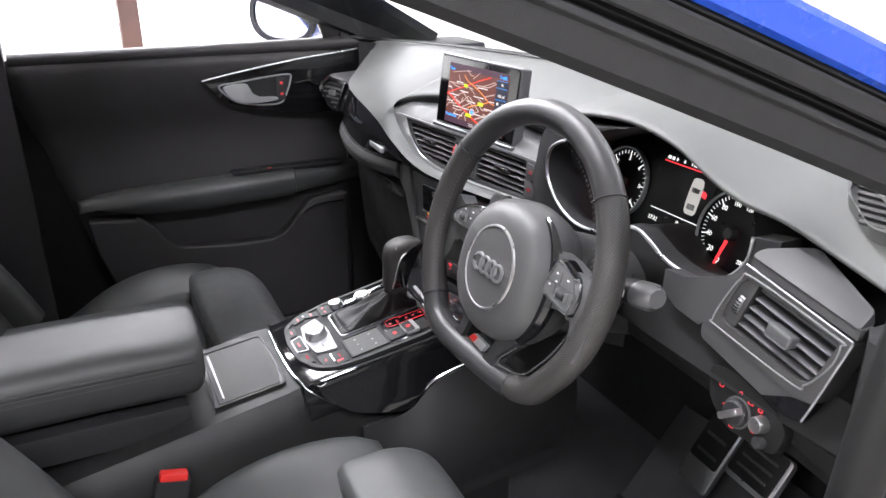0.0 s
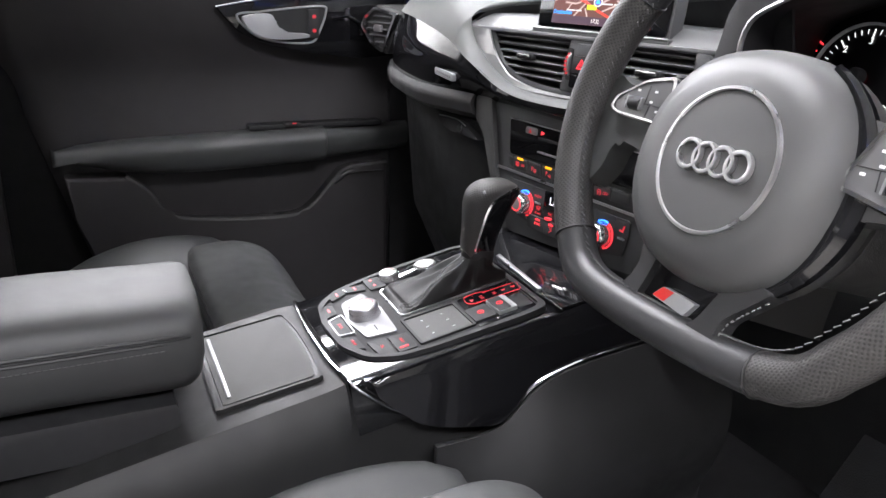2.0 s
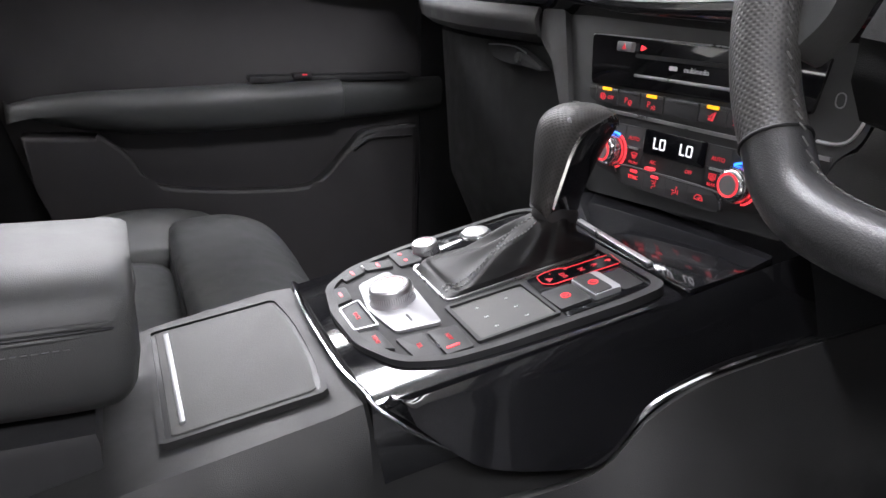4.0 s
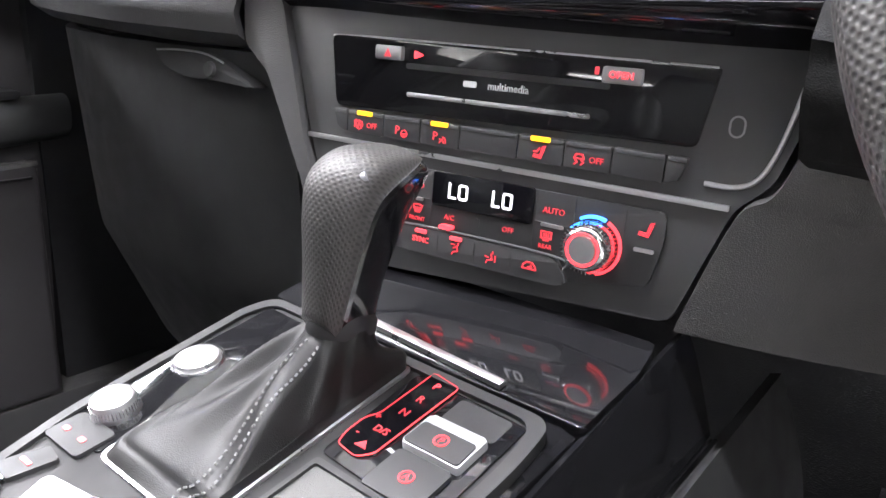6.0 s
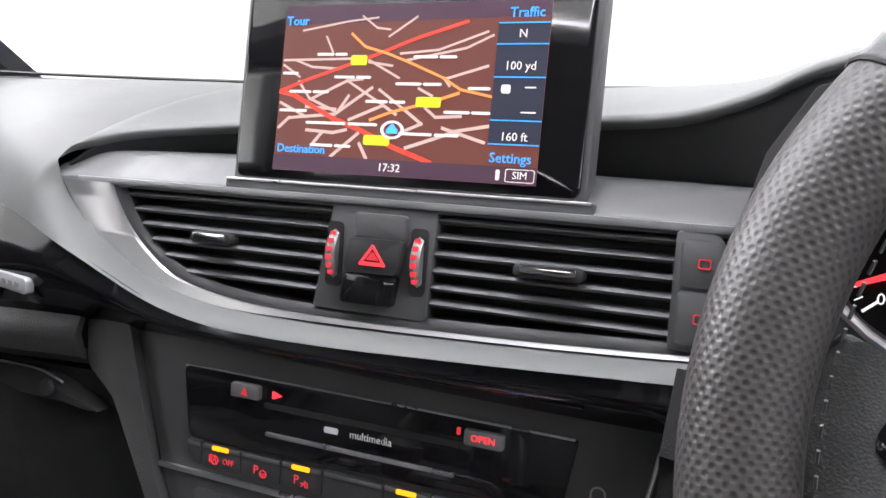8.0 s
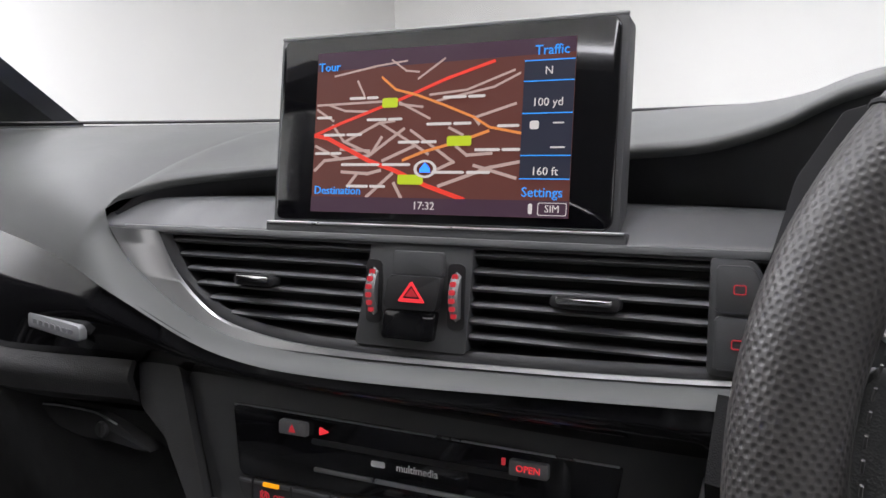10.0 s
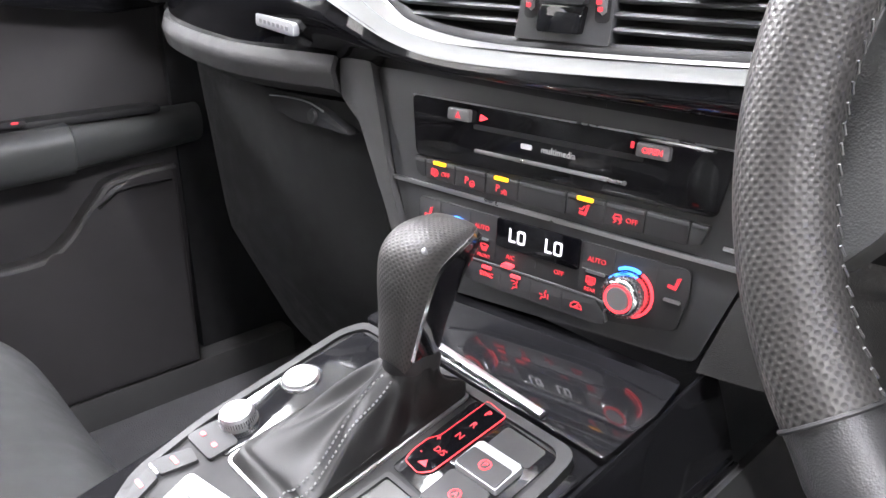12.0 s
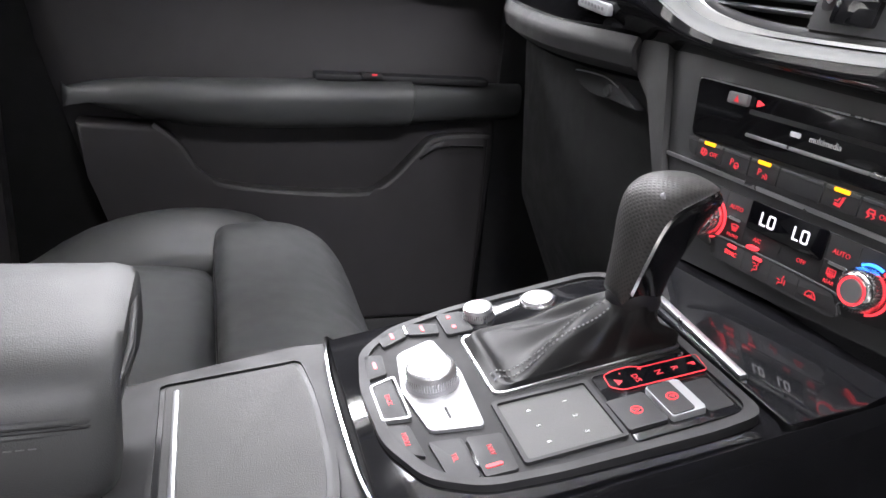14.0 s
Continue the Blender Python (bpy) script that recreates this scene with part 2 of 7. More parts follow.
def plate(pts, z0, z1, m, bev=0.0, seg=2, bm=None):
    """A polygon in the xy plane of m, pushed up from z0 to z1, its upper rim rounded over."""
    bm = bm or bmesh.new()
    area = sum(a[0] * b[1] - b[0] * a[1] for a, b in zip(pts, list(pts[1:]) + [pts[0]]))
    if area < 0:
        pts = list(reversed(pts))
    lo = [bm.verts.new(m @ Vector((x, y, z0))) for x, y in pts]
    hi = [bm.verts.new(m @ Vector((x, y, z1))) for x, y in pts]
    n = len(pts)
    top = bm.faces.new(hi)
    bm.faces.new(list(reversed(lo)))
    for i in range(n):
        bm.faces.new((lo[i], lo[(i + 1) % n], hi[(i + 1) % n], hi[i]))
    if bev:
        bmesh.ops.bevel(bm, geom=list(top.edges), offset=bev, segments=seg, profile=0.6, affect="EDGES", clamp_overlap=True)
    return bm


def ring_plate(outer, inner, z0, z1, m, bm=None):
    """A flat frame between two outlines of the same length."""
    bm = bm or bmesh.new()
    n = len(outer)
    v = [[bm.verts.new(m @ Vector((x, y, z))) for x, y in o] for o, z in ((outer, z0), (outer, z1), (inner, z1), (inner, z0))]
    for k in range(4):
        a, b = v[k], v[(k + 1) % 4]
        for i in range(n):
            bm.faces.new((a[i], a[(i + 1) % n], b[(i + 1) % n], b[i]))
    bmesh.ops.recalc_face_normals(bm, faces=bm.faces)
    return bm


def lathe(profile, m, seg=32, bm=None):
    """A profile of (radius, height) turned about the z axis of m."""
    bm = bm or bmesh.new()
    rings = []
    for r, z in profile:
        if r < 1e-6:
            rings.append([bm.verts.new(m @ Vector((0, 0, z)))])
        else:
            rings.append([bm.verts.new(m @ Vector((r * math.cos(2 * math.pi * i / seg), r * math.sin(2 * math.pi * i / seg), z))) for i in range(seg)])
    for a, b in zip(rings, rings[1:]):
        for i in range(seg):
            j = (i + 1) % seg
            if len(a) == 1 and len(b) == 1:
                continue
            if len(a) == 1:
                bm.faces.new((a[0], b[i], b[j]))
            elif len(b) == 1:
                bm.faces.new((a[i], a[j], b[0]))
            else:
                bm.faces.new((a[i], a[j], b[j], b[i]))
    bmesh.ops.recalc_face_normals(bm, faces=bm.faces)
    return bm


def loft(rings, cap=True, bm=None, closed=True, wrap=False):
    """Skin over rings of equally many points."""
    bm = bm or bmesh.new()
    V = [[bm.verts.new(Vector(p)) for p in r] for r in rings]
    n = len(V[0])
    pairs = list(zip(V, V[1:])) + ([(V[-1], V[0])] if wrap else [])
    for a, b in pairs:
        for i in range(n if closed else n - 1):
            j = (i + 1) % n
            bm.faces.new((a[i], a[j], b[j], b[i]))
    if cap and not wrap and closed:
        bm.faces.new(list(reversed(V[0])))
        bm.faces.new(V[-1])
    bmesh.ops.recalc_face_normals(bm, faces=bm.faces)
    return bm


def tube(path, r, seg=8, closed=False, flat=1.0, normal=None, bm=None):
    """A round or flattened bar along a path; r may be one number or one for each point."""
    P = [Vector(p) for p in path]
    n = len(P)
    rad = [r] * n if isinstance(r, (int, float)) else r
    rings, side = [], None
    for i in range(n):
        a = P[i - 1] if (i or closed) else P[i]
        b = P[(i + 1) % n] if (i < n - 1 or closed) else P[i]
        t = (b - a).normalized()
        if normal is not None:
            side = Vector(normal)
        elif side is None:
            side = Vector((0, 0, 1)) if abs(t.z) < 0.9 else Vector((1, 0, 0))
        side = (side - t * side.dot(t)).normalized()
        up = t.cross(side)
        rings.append([P[i] + side * (rad[i] * flat * math.cos(2 * math.pi * k / seg)) + up * (rad[i] * math.sin(2 * math.pi * k / seg)) for k in range(seg)])
    return loft(rings, cap=not closed, wrap=closed, bm=bm)


def sheet(f, nu, nv, thick=0.004, bm=None):
    """A curved panel: f(u, v) for u, v in 0..1, with a real thickness on its back."""
    bm = bm or bmesh.new()
    G = [[f(i / nu, j / nv) for j in range(nv + 1)] for i in range(nu + 1)]
    V = [[bm.verts.new(p) for p in row] for row in G]
    for i in range(nu):
        for j in range(nv):
            bm.faces.new((V[i][j], V[i + 1][j], V[i + 1][j + 1], V[i][j + 1]))
    bm.normal_update()
    if thick:
        bmesh.ops.solidify(bm, geom=list(bm.faces), thickness=thick)
    return bm


def knots(table):
    """Smooth interpolation through a short table of (x, value...)."""
    xs = [k[0] for k in table]

    def at(x, col=1):
        if x <= xs[0]:
            return table[0][col]
        if x >= xs[-1]:
            return table[-1][col]
        i = max(k for k in range(len(xs)) if xs[k] <= x)
        i = min(i, len(xs) - 2)
        t = (x - xs[i]) / (xs[i + 1] - xs[i])
        a, b = table[i][col], table[i + 1][col]
        h = xs[i + 1] - xs[i]
        ma = (table[i + 1][col] - table[i - 1][col]) / (xs[i + 1] - xs[i - 1]) if i else (b - a) / h
        mb = (table[i + 2][col] - a) / (xs[i + 2] - xs[i]) if i < len(xs) - 2 else (b - a) / h
        return (2 * t ** 3 - 3 * t * t + 1) * a + (t ** 3 - 2 * t * t + t) * h * ma + (-2 * t ** 3 + 3 * t * t) * b + (t ** 3 - t * t) * h * mb

    return at


def words(text, size, m, material, parent, name="lettering", depth=0.0003, label="", align="CENTER", squash=1.0):
    cu = bpy.data.curves.new(name, "FONT")
    cu.body, cu.size, cu.extrude, cu.align_x, cu.align_y, cu.resolution_u = text, size, depth, align, "CENTER", 2
    tmp = bpy.data.objects.new(name, cu)
    scene.collection.objects.link(tmp)
    me = bpy.data.meshes.new_from_object(tmp, depsgraph=bpy.context.evaluated_depsgraph_get())
    bpy.data.objects.remove(tmp)
    bpy.data.curves.remove(cu)
    bm = bmesh.new()
    bm.from_mesh(me)
    bpy.data.meshes.remove(me)
    bmesh.ops.transform(bm, matrix=m @ Matrix.Diagonal((squash, 1, 1, 1)), verts=bm.verts)
    return part(name, bm, material, parent, label, smooth=0)


def glyph(lines, x, y, size, m, material, parent, name="symbol", thick=0.11, h=0.0):
    """A lit pictogram of straight strokes in a unit square about (x, y)."""
    bm = bmesh.new()
    for line in lines:
        for a, b in zip(line, line[1:]):
            a, b = Vector(a) * size, Vector(b) * size
            e = (b - a).normalized() * size * thick / 2
            n = Vector((-e.y, e.x))
            plate([(x + p.x, y + p.y) for p in (a - e - n, b + e - n, b + e + n, a - e + n)], h, h + 0.0004, m, bm=bm)
    return part(name, bm, material, parent, smooth=0)


ROUND = [(0.38 * math.cos(radians(a)), 0.38 * math.sin(radians(a))) for a in range(0, 361, 45)]
GLYPHS = {
    "stop": [ROUND, [(-0.18, -0.22), (0, 0.24), (0.18, -0.22)], [(-0.5, -0.2), (-0.5, 0.3), (-0.34, 0.42)]],
    "wheel": [ROUND, [(-0.38, 0), (0.38, 0)], [(0, 0), (0, -0.38)]],
    "waves": [[(-0.3, -0.3), (-0.1, -0.1)], [(-0.3, 0.05), (0.05, 0.05), (0.2, -0.3)], [(0.1, 0.3), (0.4, 0.1), (0.45, -0.3)]],
    "seat": [[(-0.45, -0.32), (0.12, -0.38), (0.34, 0.3)], [(-0.42, -0.18), (0.04, -0.22), (0.2, 0.34)], [(0.22, 0.42), (0.4, 0.48)]],
    "heat": [[(-0.45, 0.05), (-0.2, 0.05)], [(-0.2, 0.05), (-0.05, 0.3)]],
    "skid": [[(-0.4, 0.02), (0.4, 0.02), (0.28, 0.34), (-0.24, 0.34), (-0.4, 0.02)], [(-0.3, -0.1), (-0.12, -0.25), (-0.3, -0.42)], [(0.22, -0.1), (0.4, -0.25), (0.22, -0.42)]],
    "front": [[(-0.5, 0.32), (-0.3, -0.12), (0.3, -0.12), (0.5, 0.32), (0, 0.42), (-0.5, 0.32)], [(-0.22, -0.3), (-0.22, 0.1)], [(0.0, -0.3), (0.0, 0.1)], [(0.22, -0.3), (0.22, 0.1)]],
    "rear": [[(-0.45, -0.2), (-0.45, 0.36), (0.45, 0.36), (0.45, -0.2), (-0.45, -0.2)], [(-0.2, -0.38), (-0.2, 0.16)], [(0.0, -0.38), (0.0, 0.16)], [(0.2, -0.38), (0.2, 0.16)]],
    "up": [[(0.1, 0.42), (0.12, 0.3)], [(0.0, 0.2), (0.1, -0.2), (-0.3, -0.3), (-0.4, -0.5)], [(0.0, 0.2), (-0.28, 0.02)], [(-0.5, 0.3), (-0.2, 0.3)]],
    "down": [[(0.1, 0.42), (0.12, 0.3)], [(0.0, 0.2), (0.1, -0.2), (-0.3, -0.3), (-0.4, -0.5)], [(-0.5, 0.0), (-0.25, -0.05)], [(0.35, 0.1), (0.35, -0.3)]],
    "car": [[(-0.55, -0.2), (0.55, -0.2), (0.45, 0.05), (0.2, 0.3), (-0.25, 0.3), (-0.5, 0.05), (-0.55, -0.2)], [(-0.1, -0.06), (0.2, -0.06), (0.12, 0.1)]],
}


def shift(x, y, z=0.0, turn=0.0):
    return Matrix.Translation((x, y, z)) @ Matrix.Rotation(radians(turn), 4, "Z")


# Frames of the main assemblies: the dash centre (turned 7 degrees to the driver), the console, the wheel and the passenger door.
STACK = pose(0, 0.213, 0, 0, 0, 7) @ pose(0, 0, 0.78, 86.57) @ Matrix.Translation((0, -0.78, 0))
CONSOLE = pose(0, 0, 0.6615, 10.76)
WHEEL = pose(0.376, 0.078, 0.9075, 71.9)
RIM = pose(0.366, 0.089, 0.918, 72.5, 0, 3.5)
DOOR = Matrix(((0, 0, 1, -0.71), (1, 0, 0, 0), (0, 1, 0, 0), (0, 0, 0, 1)))

# ---- the workshop round the car ----
def box(x0, x1, y0, y1, z0, z1, bev=0.0, bm=None):
    return plate([(x0, y0), (x1, y0), (x1, y1), (x0, y1)], z0, z1, Matrix.Identity(4), bev, bm=bm)


solid("ground", box(-4.2, 5.2, -5.2, 6.2, -0.1, 0.0), CONCRETE, "grey painted concrete workshop floor", "floor", kind="structure", smooth=0)
solid("wall_west", box(-4.3, -4.2, -5.2, 6.2, 0, 3), WALL, "plain white painted workshop wall", "wall", kind="structure", smooth=0)
# unseen wall, dark so the glossy side trim mirrors no white
solid("wall_east", box(5.2, 5.3, -5.2, 6.2, 0, 3), REFLECTION_DARK, "unseen wall, made dark to hold down gloss reflections", "wall", kind="structure", smooth=0)
solid("wall_north", box(-4.3, 5.3, 6.2, 6.3, 0, 3), WALL, "plain white painted workshop wall", "wall", kind="structure", smooth=0)
solid("wall_south", box(-4.3, 5.3, -5.3, -5.2, 0, 3), WALL, "plain white painted workshop wall", "wall", kind="structure", smooth=0)
solid("ceiling", box(-4.3, 5.3, -5.3, 6.3, 3, 3.1), WALL, "plain white workshop ceiling", "ceiling", kind="structure", smooth=0)

lift = thing("steel_frame", (-2.4, -0.55, 0), "brown painted steel post with a horizontal beam", "steel frame")
part("post", box(-2.46, -2.34, -0.125, -0.05, 0, 2.6, 0.004), RUST, lift)
part("beam", box(-2.44, -2.36, -1.9, -0.125, 0.945, 1.0, 0.004), PALE_STEEL, lift, "pale horizontal steel beam")

# ---- the car's shell ----
solid("floor", box(-0.72, 0.72, -1.6, 0.95, 0.28, 0.31), CARPET, "charcoal carpeted car floor", "carpet", kind="structure")
solid("bulkhead", plate([(0.62, 0.28), (0.95, 0.28), (0.75, 0.95), (0.62, 0.95)], -0.74, 0.74, Matrix(((0, 0, 1, 0), (1, 0, 0, 0), (0, 1, 0, 0), (0, 0, 0, 1)))),
      CARPET, "dark carpeted bulkhead behind the pedals", "bulkhead", kind="structure")
# unseen wall, tall enough to keep rear light out of the gloss panels
solid("rear_blocking_wall", box(-0.74, 0.74, -1.62, -1.58, 0.28, 1.12), SHADOWY, "unseen dark wall added to close the cabin rear", "bulkhead", kind="structure")

roof_z = knots([(-1.7, 1.22), (-1.2, 1.34), (-0.7, 1.385), (-0.3, 1.365), (-0.12, 1.315)])


def roof_f(u, v):
    y = -1.7 + 1.58 * v
    w = 0.56 + 0.03 * v
    s = 2 * u - 1
    return Vector((w * s, y, roof_z(y) - 0.05 * s * s))


solid("roof", sheet(roof_f, 14, 12, 0.03), HEADLINER, "light cloth headliner under the car roof", "roof", kind="structure")


def pillar(side):
    name = "a_pillar_right" if side > 0 else "a_pillar_left"
    a, b = Vector((side * 0.775, 0.475, 0.963)), Vector((side * 0.612, -0.46, 1.332))
    t = (b - a).normalized()
    up = Vector((side * 0.24, 0.32, 0.92))
    up = (up - t * up.dot(t)).normalized()
    out = t.cross(up) * (1 if t.cross(up).x * side > 0 else -1)
    root = thing(name, a, "dark grey windscreen pillar trim with black rubber seals", "pillar", kind="structure")

    def bar(u0, u1, o0, o1, c=0.004):
        ring = [(u0, o0), (u1, o0), (u1, o1 - c), (u1 - c, o1), (u0 + c, o1), (u0, o1 - c)]
        return [[a.lerp(b, k) + up * x + out * y + up * 0.01 * math.sin(math.pi * k) for x, y in ring] for k in [q / 12 for q in range(13)]]

    part("inner_trim", loft(bar(-0.015, 0.020, -0.05, 0.0, 0.008)), PILLAR, root)
    part("trim_edge", loft(bar(0.012, 0.019, -0.03, 0.003, 0.003)), PILLAR, root)
    part("seal", loft(bar(0.020, 0.027, -0.03, -0.004, 0.003)), RUBBER, root, "black rubber door seal")
    part("frame", loft(bar(0.027, 0.041, -0.03, 0.004, 0.002)), PILLAR, root)
    part("outer_seal", loft(bar(0.041, 0.046, -0.03, 0.001, 0.002)), RUBBER, root, "black rubber outer seal")
    part("outer_skin", loft(bar(0.046, 0.071, -0.03, 0.005, 0.004)), BLUE, root, "blue painted outer pillar skin")
    return root


pillar(1)
left = pillar(-1)
ea, eb = Vector((-0.692, 0.50, 1.033)), Vector((-0.488, -0.032, 1.31))
pa, pb = Vector((-0.80, 0.50, 0.99)), Vector((-0.66, -0.20, 1.28))
strip = [[ea.lerp(eb, k) + Vector((0.004 * math.sin(math.pi * k), 0, 0)), ea.lerp(eb, k) + Vector((-0.004, -0.010, -0.016)), pa.lerp(pb, k) + Vector((0.01, -0.01, -0.03)), pa.lerp(pb, k) + Vector((0, 0.02, 0.01))] for k in [q / 10 for q in range(11)]]
part("inner_cover", loft(strip), PILLAR, left, "dark grey pillar cover")
for side in (-1, 1):
    solid("b_pillar", box(-0.75, -0.70, -0.66, -0.445, 0.3, 1.32, 0.01) if side < 0 else box(0.66, 0.72, -0.95, -0.82, 0.3, 1.3, 0.01), DOOR_TRIM,
          "dark trimmed pillar between the doors", "pillar", kind="structure")
solid("rear_side_left", box(-0.74, -0.70, -1.6, -0.62, 0.3, 1.0, 0.008), PLASTIC, "dark rear door trim", "door", kind="structure")
solid("rear_side_right", box(0.70, 0.74, -1.6, -0.95, 0.3, 1.0, 0.008), PLASTIC, "dark rear door trim", "door", kind="structure")
solid("kick_panel_left", box(-0.75, -0.715, 0.26, 0.95, 0.28, 0.88, 0.006), SHADOWY, "dark footwell side trim", "side trim", kind="structure")
solid("kick_panel_right", box(0.725, 0.755, 0.24, 0.95, 0.28, 0.93, 0.006), SHADOWY, "dark footwell side trim", "side trim", kind="structure")
solid("door_gap_left", box(-0.755, -0.744, -0.70, -0.22, 0.3, 1.01), RUBBER, "black rubber door seal", "door seal", kind="structure")
solid("door_sill_left", box(-0.76, -0.68, -1.6, 0.4, 0.28, 0.36, 0.01), PLASTIC, "black plastic door sill", "door sill", kind="structure")
solid("sill_right", box(0.68, 0.8, -0.95, 0.3, 0.2, 0.36, 0.02), PLASTIC, "black plastic door sill", "door sill", kind="structure")


def screen_f(u, v):
    s = 2 * u - 1
    x = s * (0.70 - 0.12 * v)
    y0, y1 = 0.53 - 0.24 * s * s, -0.12 - 0.2 * s * s
    z0, z1 = 1.03, 1.335 - 0.02 * s * s
    return Vector((x, y0 + (y1 - y0) * v, z0 + (z1 - z0) * v + 0.03 * math.sin(math.pi * v)))


ws = solid("windscreen", sheet(screen_f, 20, 10, 0.004), GLASS, "clear laminated windscreen", "windscreen", kind="structure")
ws.visible_shadow = False


frit = lambda u0, u1, v0, v1: sheet(lambda u, v: screen_f(u0 + (u1 - u0) * u, v0 + (v1 - v0) * v) + Vector((0, -0.004, -0.004)), 16, 4, 0.002)
solid("windscreen_border", frit(0.0, 1.0, 0.0, 0.018), SHADOWY, "black printed border along the windscreen", "windscreen border", kind="structure")
solid("dash_corner", box(-0.74, -0.60, 0.36, 0.58, 0.90, 1.020, 0.01), SHADOWY, "dark trim in the windscreen corner", "trim", kind="structure")


def bonnet_f(u, v):
    s = 2 * u - 1
    return Vector((s * (0.82 - 0.05 * v), 0.58 + 1.0 * v - 0.22 * s * s * (1 - v), 1.008 - 0.16 * v * v - 0.06 * s * s + 0.012 * math.cos(6 * s)))


solid("bonnet", sheet(bonnet_f, 24, 12, 0.01), BLUE, "blue painted car bonnet", "bonnet", kind="structure")
solid("scuttle", box(-0.7, 0.7, 0.5, 0.62, 0.9, 0.955, 0.01), SHADOWY, "black plastic panel below the windscreen", "scuttle", kind="structure")

solid("car_flank", sheet(lambda u, v: Vector((-0.83 - 0.05 * math.sin(math.pi * v) ** 0.5, -2.0 + 2.25 * u, 0.25 + 0.72 * v)), 20, 12, 0.012), BLUE, "blue painted outer side of the car", "car body", kind="structure")

# wing mirror on the passenger side
wing = thing("wing_mirror", (-0.86, 0.22, 1.02), "blue wing mirror with mirror glass", "wing mirror")
MM = Matrix.Translation((-0.95, 0.185, 1.068)) @ Euler((radians(92.5), 0, radians(41))).to_matrix().to_4x4()
egg = [Vector((0.098 * math.copysign(abs(math.cos(a)) ** 0.75, math.cos(a)), 0.068 * math.copysign(abs(math.sin(a)) ** 0.8, math.sin(a)), 0)) for a in [2 * math.pi * k / 28 for k in range(28)]]
rings = [[MM @ Vector((p.x * k, p.y * k, z)) for p in egg] for k, z in ((0.93, 0.006), (1.0, 0.002), (1.04, -0.02), (1.0, -0.05), (0.8, -0.085), (0.4, -0.1))]
part("housing", loft(rings), BLUE, wing)
part("bezel", ring_plate([(p.x * 0.99, p.y * 0.99) for p in egg], [(p.x * 0.86, p.y * 0.83) for p in egg], 0.0, 0.014, MM), SHADOWY, wing, "thick black bezel")
part("glass", plate([(p.x * 0.87, p.y * 0.84) for p in egg], 0.004, 0.009, MM), MIRROR, wing, "mirror glass", smooth=0)
part("foot", box(-0.82, -0.70, 0.25, 0.32, 1.0, 1.05, 0.012), SHADOWY, wing, "black plastic foot")
part("quarter_trim", plate([(0.22, 1.015), (0.36, 1.02), (0.19, 1.10)], -0.012, 0.0, DOOR, 0.003), GLOSS, wing, "black triangular corner trim")

# ---- passenger door, closed, seen from inside ----
door = thing("passenger_door", (-0.71, -0.1, 0.45), "black leatherette door trim with padded armrest and chrome handle", "car door")
door_x = knots([(0.34, -0.03), (0.5, -0.012), (0.62, -0.006), (0.72, -0.012), (0.84, -0.02), (0.93, 0.0), (1.0, 0.006), (1.02, -0.012)])


def door_f(u, v):
    z = 0.34 + (1.02 - 0.34) * v + 0.012 * max(0, u - 0.8) * v
    y0 = -0.457 + 0.29 * (0.989 - z)
    y = y0 + (0.34 - y0) * u
    return Vector((-0.715 + door_x(z) + 0.02 * max(0, u - 0.75) - 0.012 * max(0, 1 - u / 0.03), y, z))


part("panel", sheet(door_f, 40, 44, 0.03), DOOR_TRIM, door)
part("window_sill", tube([(-0.73, -0.44, 1.018), (-0.728, -0.1, 1.017), (-0.722, 0.2, 1.02), (-0.70, 0.31, 1.026)], 0.016, 10), DOOR_TRIM, door)
pane = part("window_glass", plate([(-0.45, 1.0), (0.2, 1.0), (-0.22, 1.27), (-0.45, 1.3)], -0.03, -0.026, DOOR), GLASS, door, "clear side window", smooth=0)
pane.visible_shadow = False
inlay = [(-0.073, 0.958)] + [(p.x, p.y) for p in smooth_curve([(-0.045, 0.925), (-0.015, 0.905), (0.06, 0.884), (0.19, 0.866)], 5)] + [(0.29, 0.875), (0.30, 1.008), (0.248, 1.002), (0.13, 0.99), (0.0, 0.97)]
part("inlay", plate(inlay, -0.02, 0.014, DOOR, 0.003), GLOSS, door, "piano black inlay round the handle")
part("inlay_edge", tube([DOOR @ Vector((p.x, p.y, 0.014)) for p in smooth_curve([(-0.073, 0.958), (0.0, 0.971), (0.13, 0.991), (0.248, 1.004), (0.30, 1.01)], 6)], 0.0017, 8), ALU, door, "thin chrome edge")
bowl = [(p.x, p.y) for p in smooth_curve([(-0.038, 0.944), (0.0, 0.950), (0.06, 0.957), (0.118, 0.961), (0.124, 0.95), (0.112, 0.918), (0.098, 0.898), (0.06, 0.896), (0.01, 0.903), (-0.018, 0.918)], 5, True)]
part("handle_bowl", plate(bowl, 0.010, 0.0155, DOOR), SHADOWY, door, "black handle recess")
part("bowl_edge", tube([DOOR @ Vector((x, y, 0.0165)) for x, y in bowl], 0.0020, 6, True), CRESCENT, door, "chrome rim round the recess")
lever_pts = smooth_curve([(-0.030, 0.941), (0.018, 0.947), (0.030, 0.93), (0.045, 0.916), (0.084, 0.913), (0.086, 0.906), (0.03, 0.903), (-0.008, 0.912)], 5, True)
part("handle", plate([(p.x, p.y) for p in lever_pts], 0.016, 0.026, DOOR, 0.003, 3), CRESCENT, door, "chrome pull handle")
lock = part("lock_switch", plate(rrect(0.1, 0.93, 0.02, 0.052, 0.003), 0.015, 0.019, DOOR, 0.001), BUTTON, door, "black lock buttons")
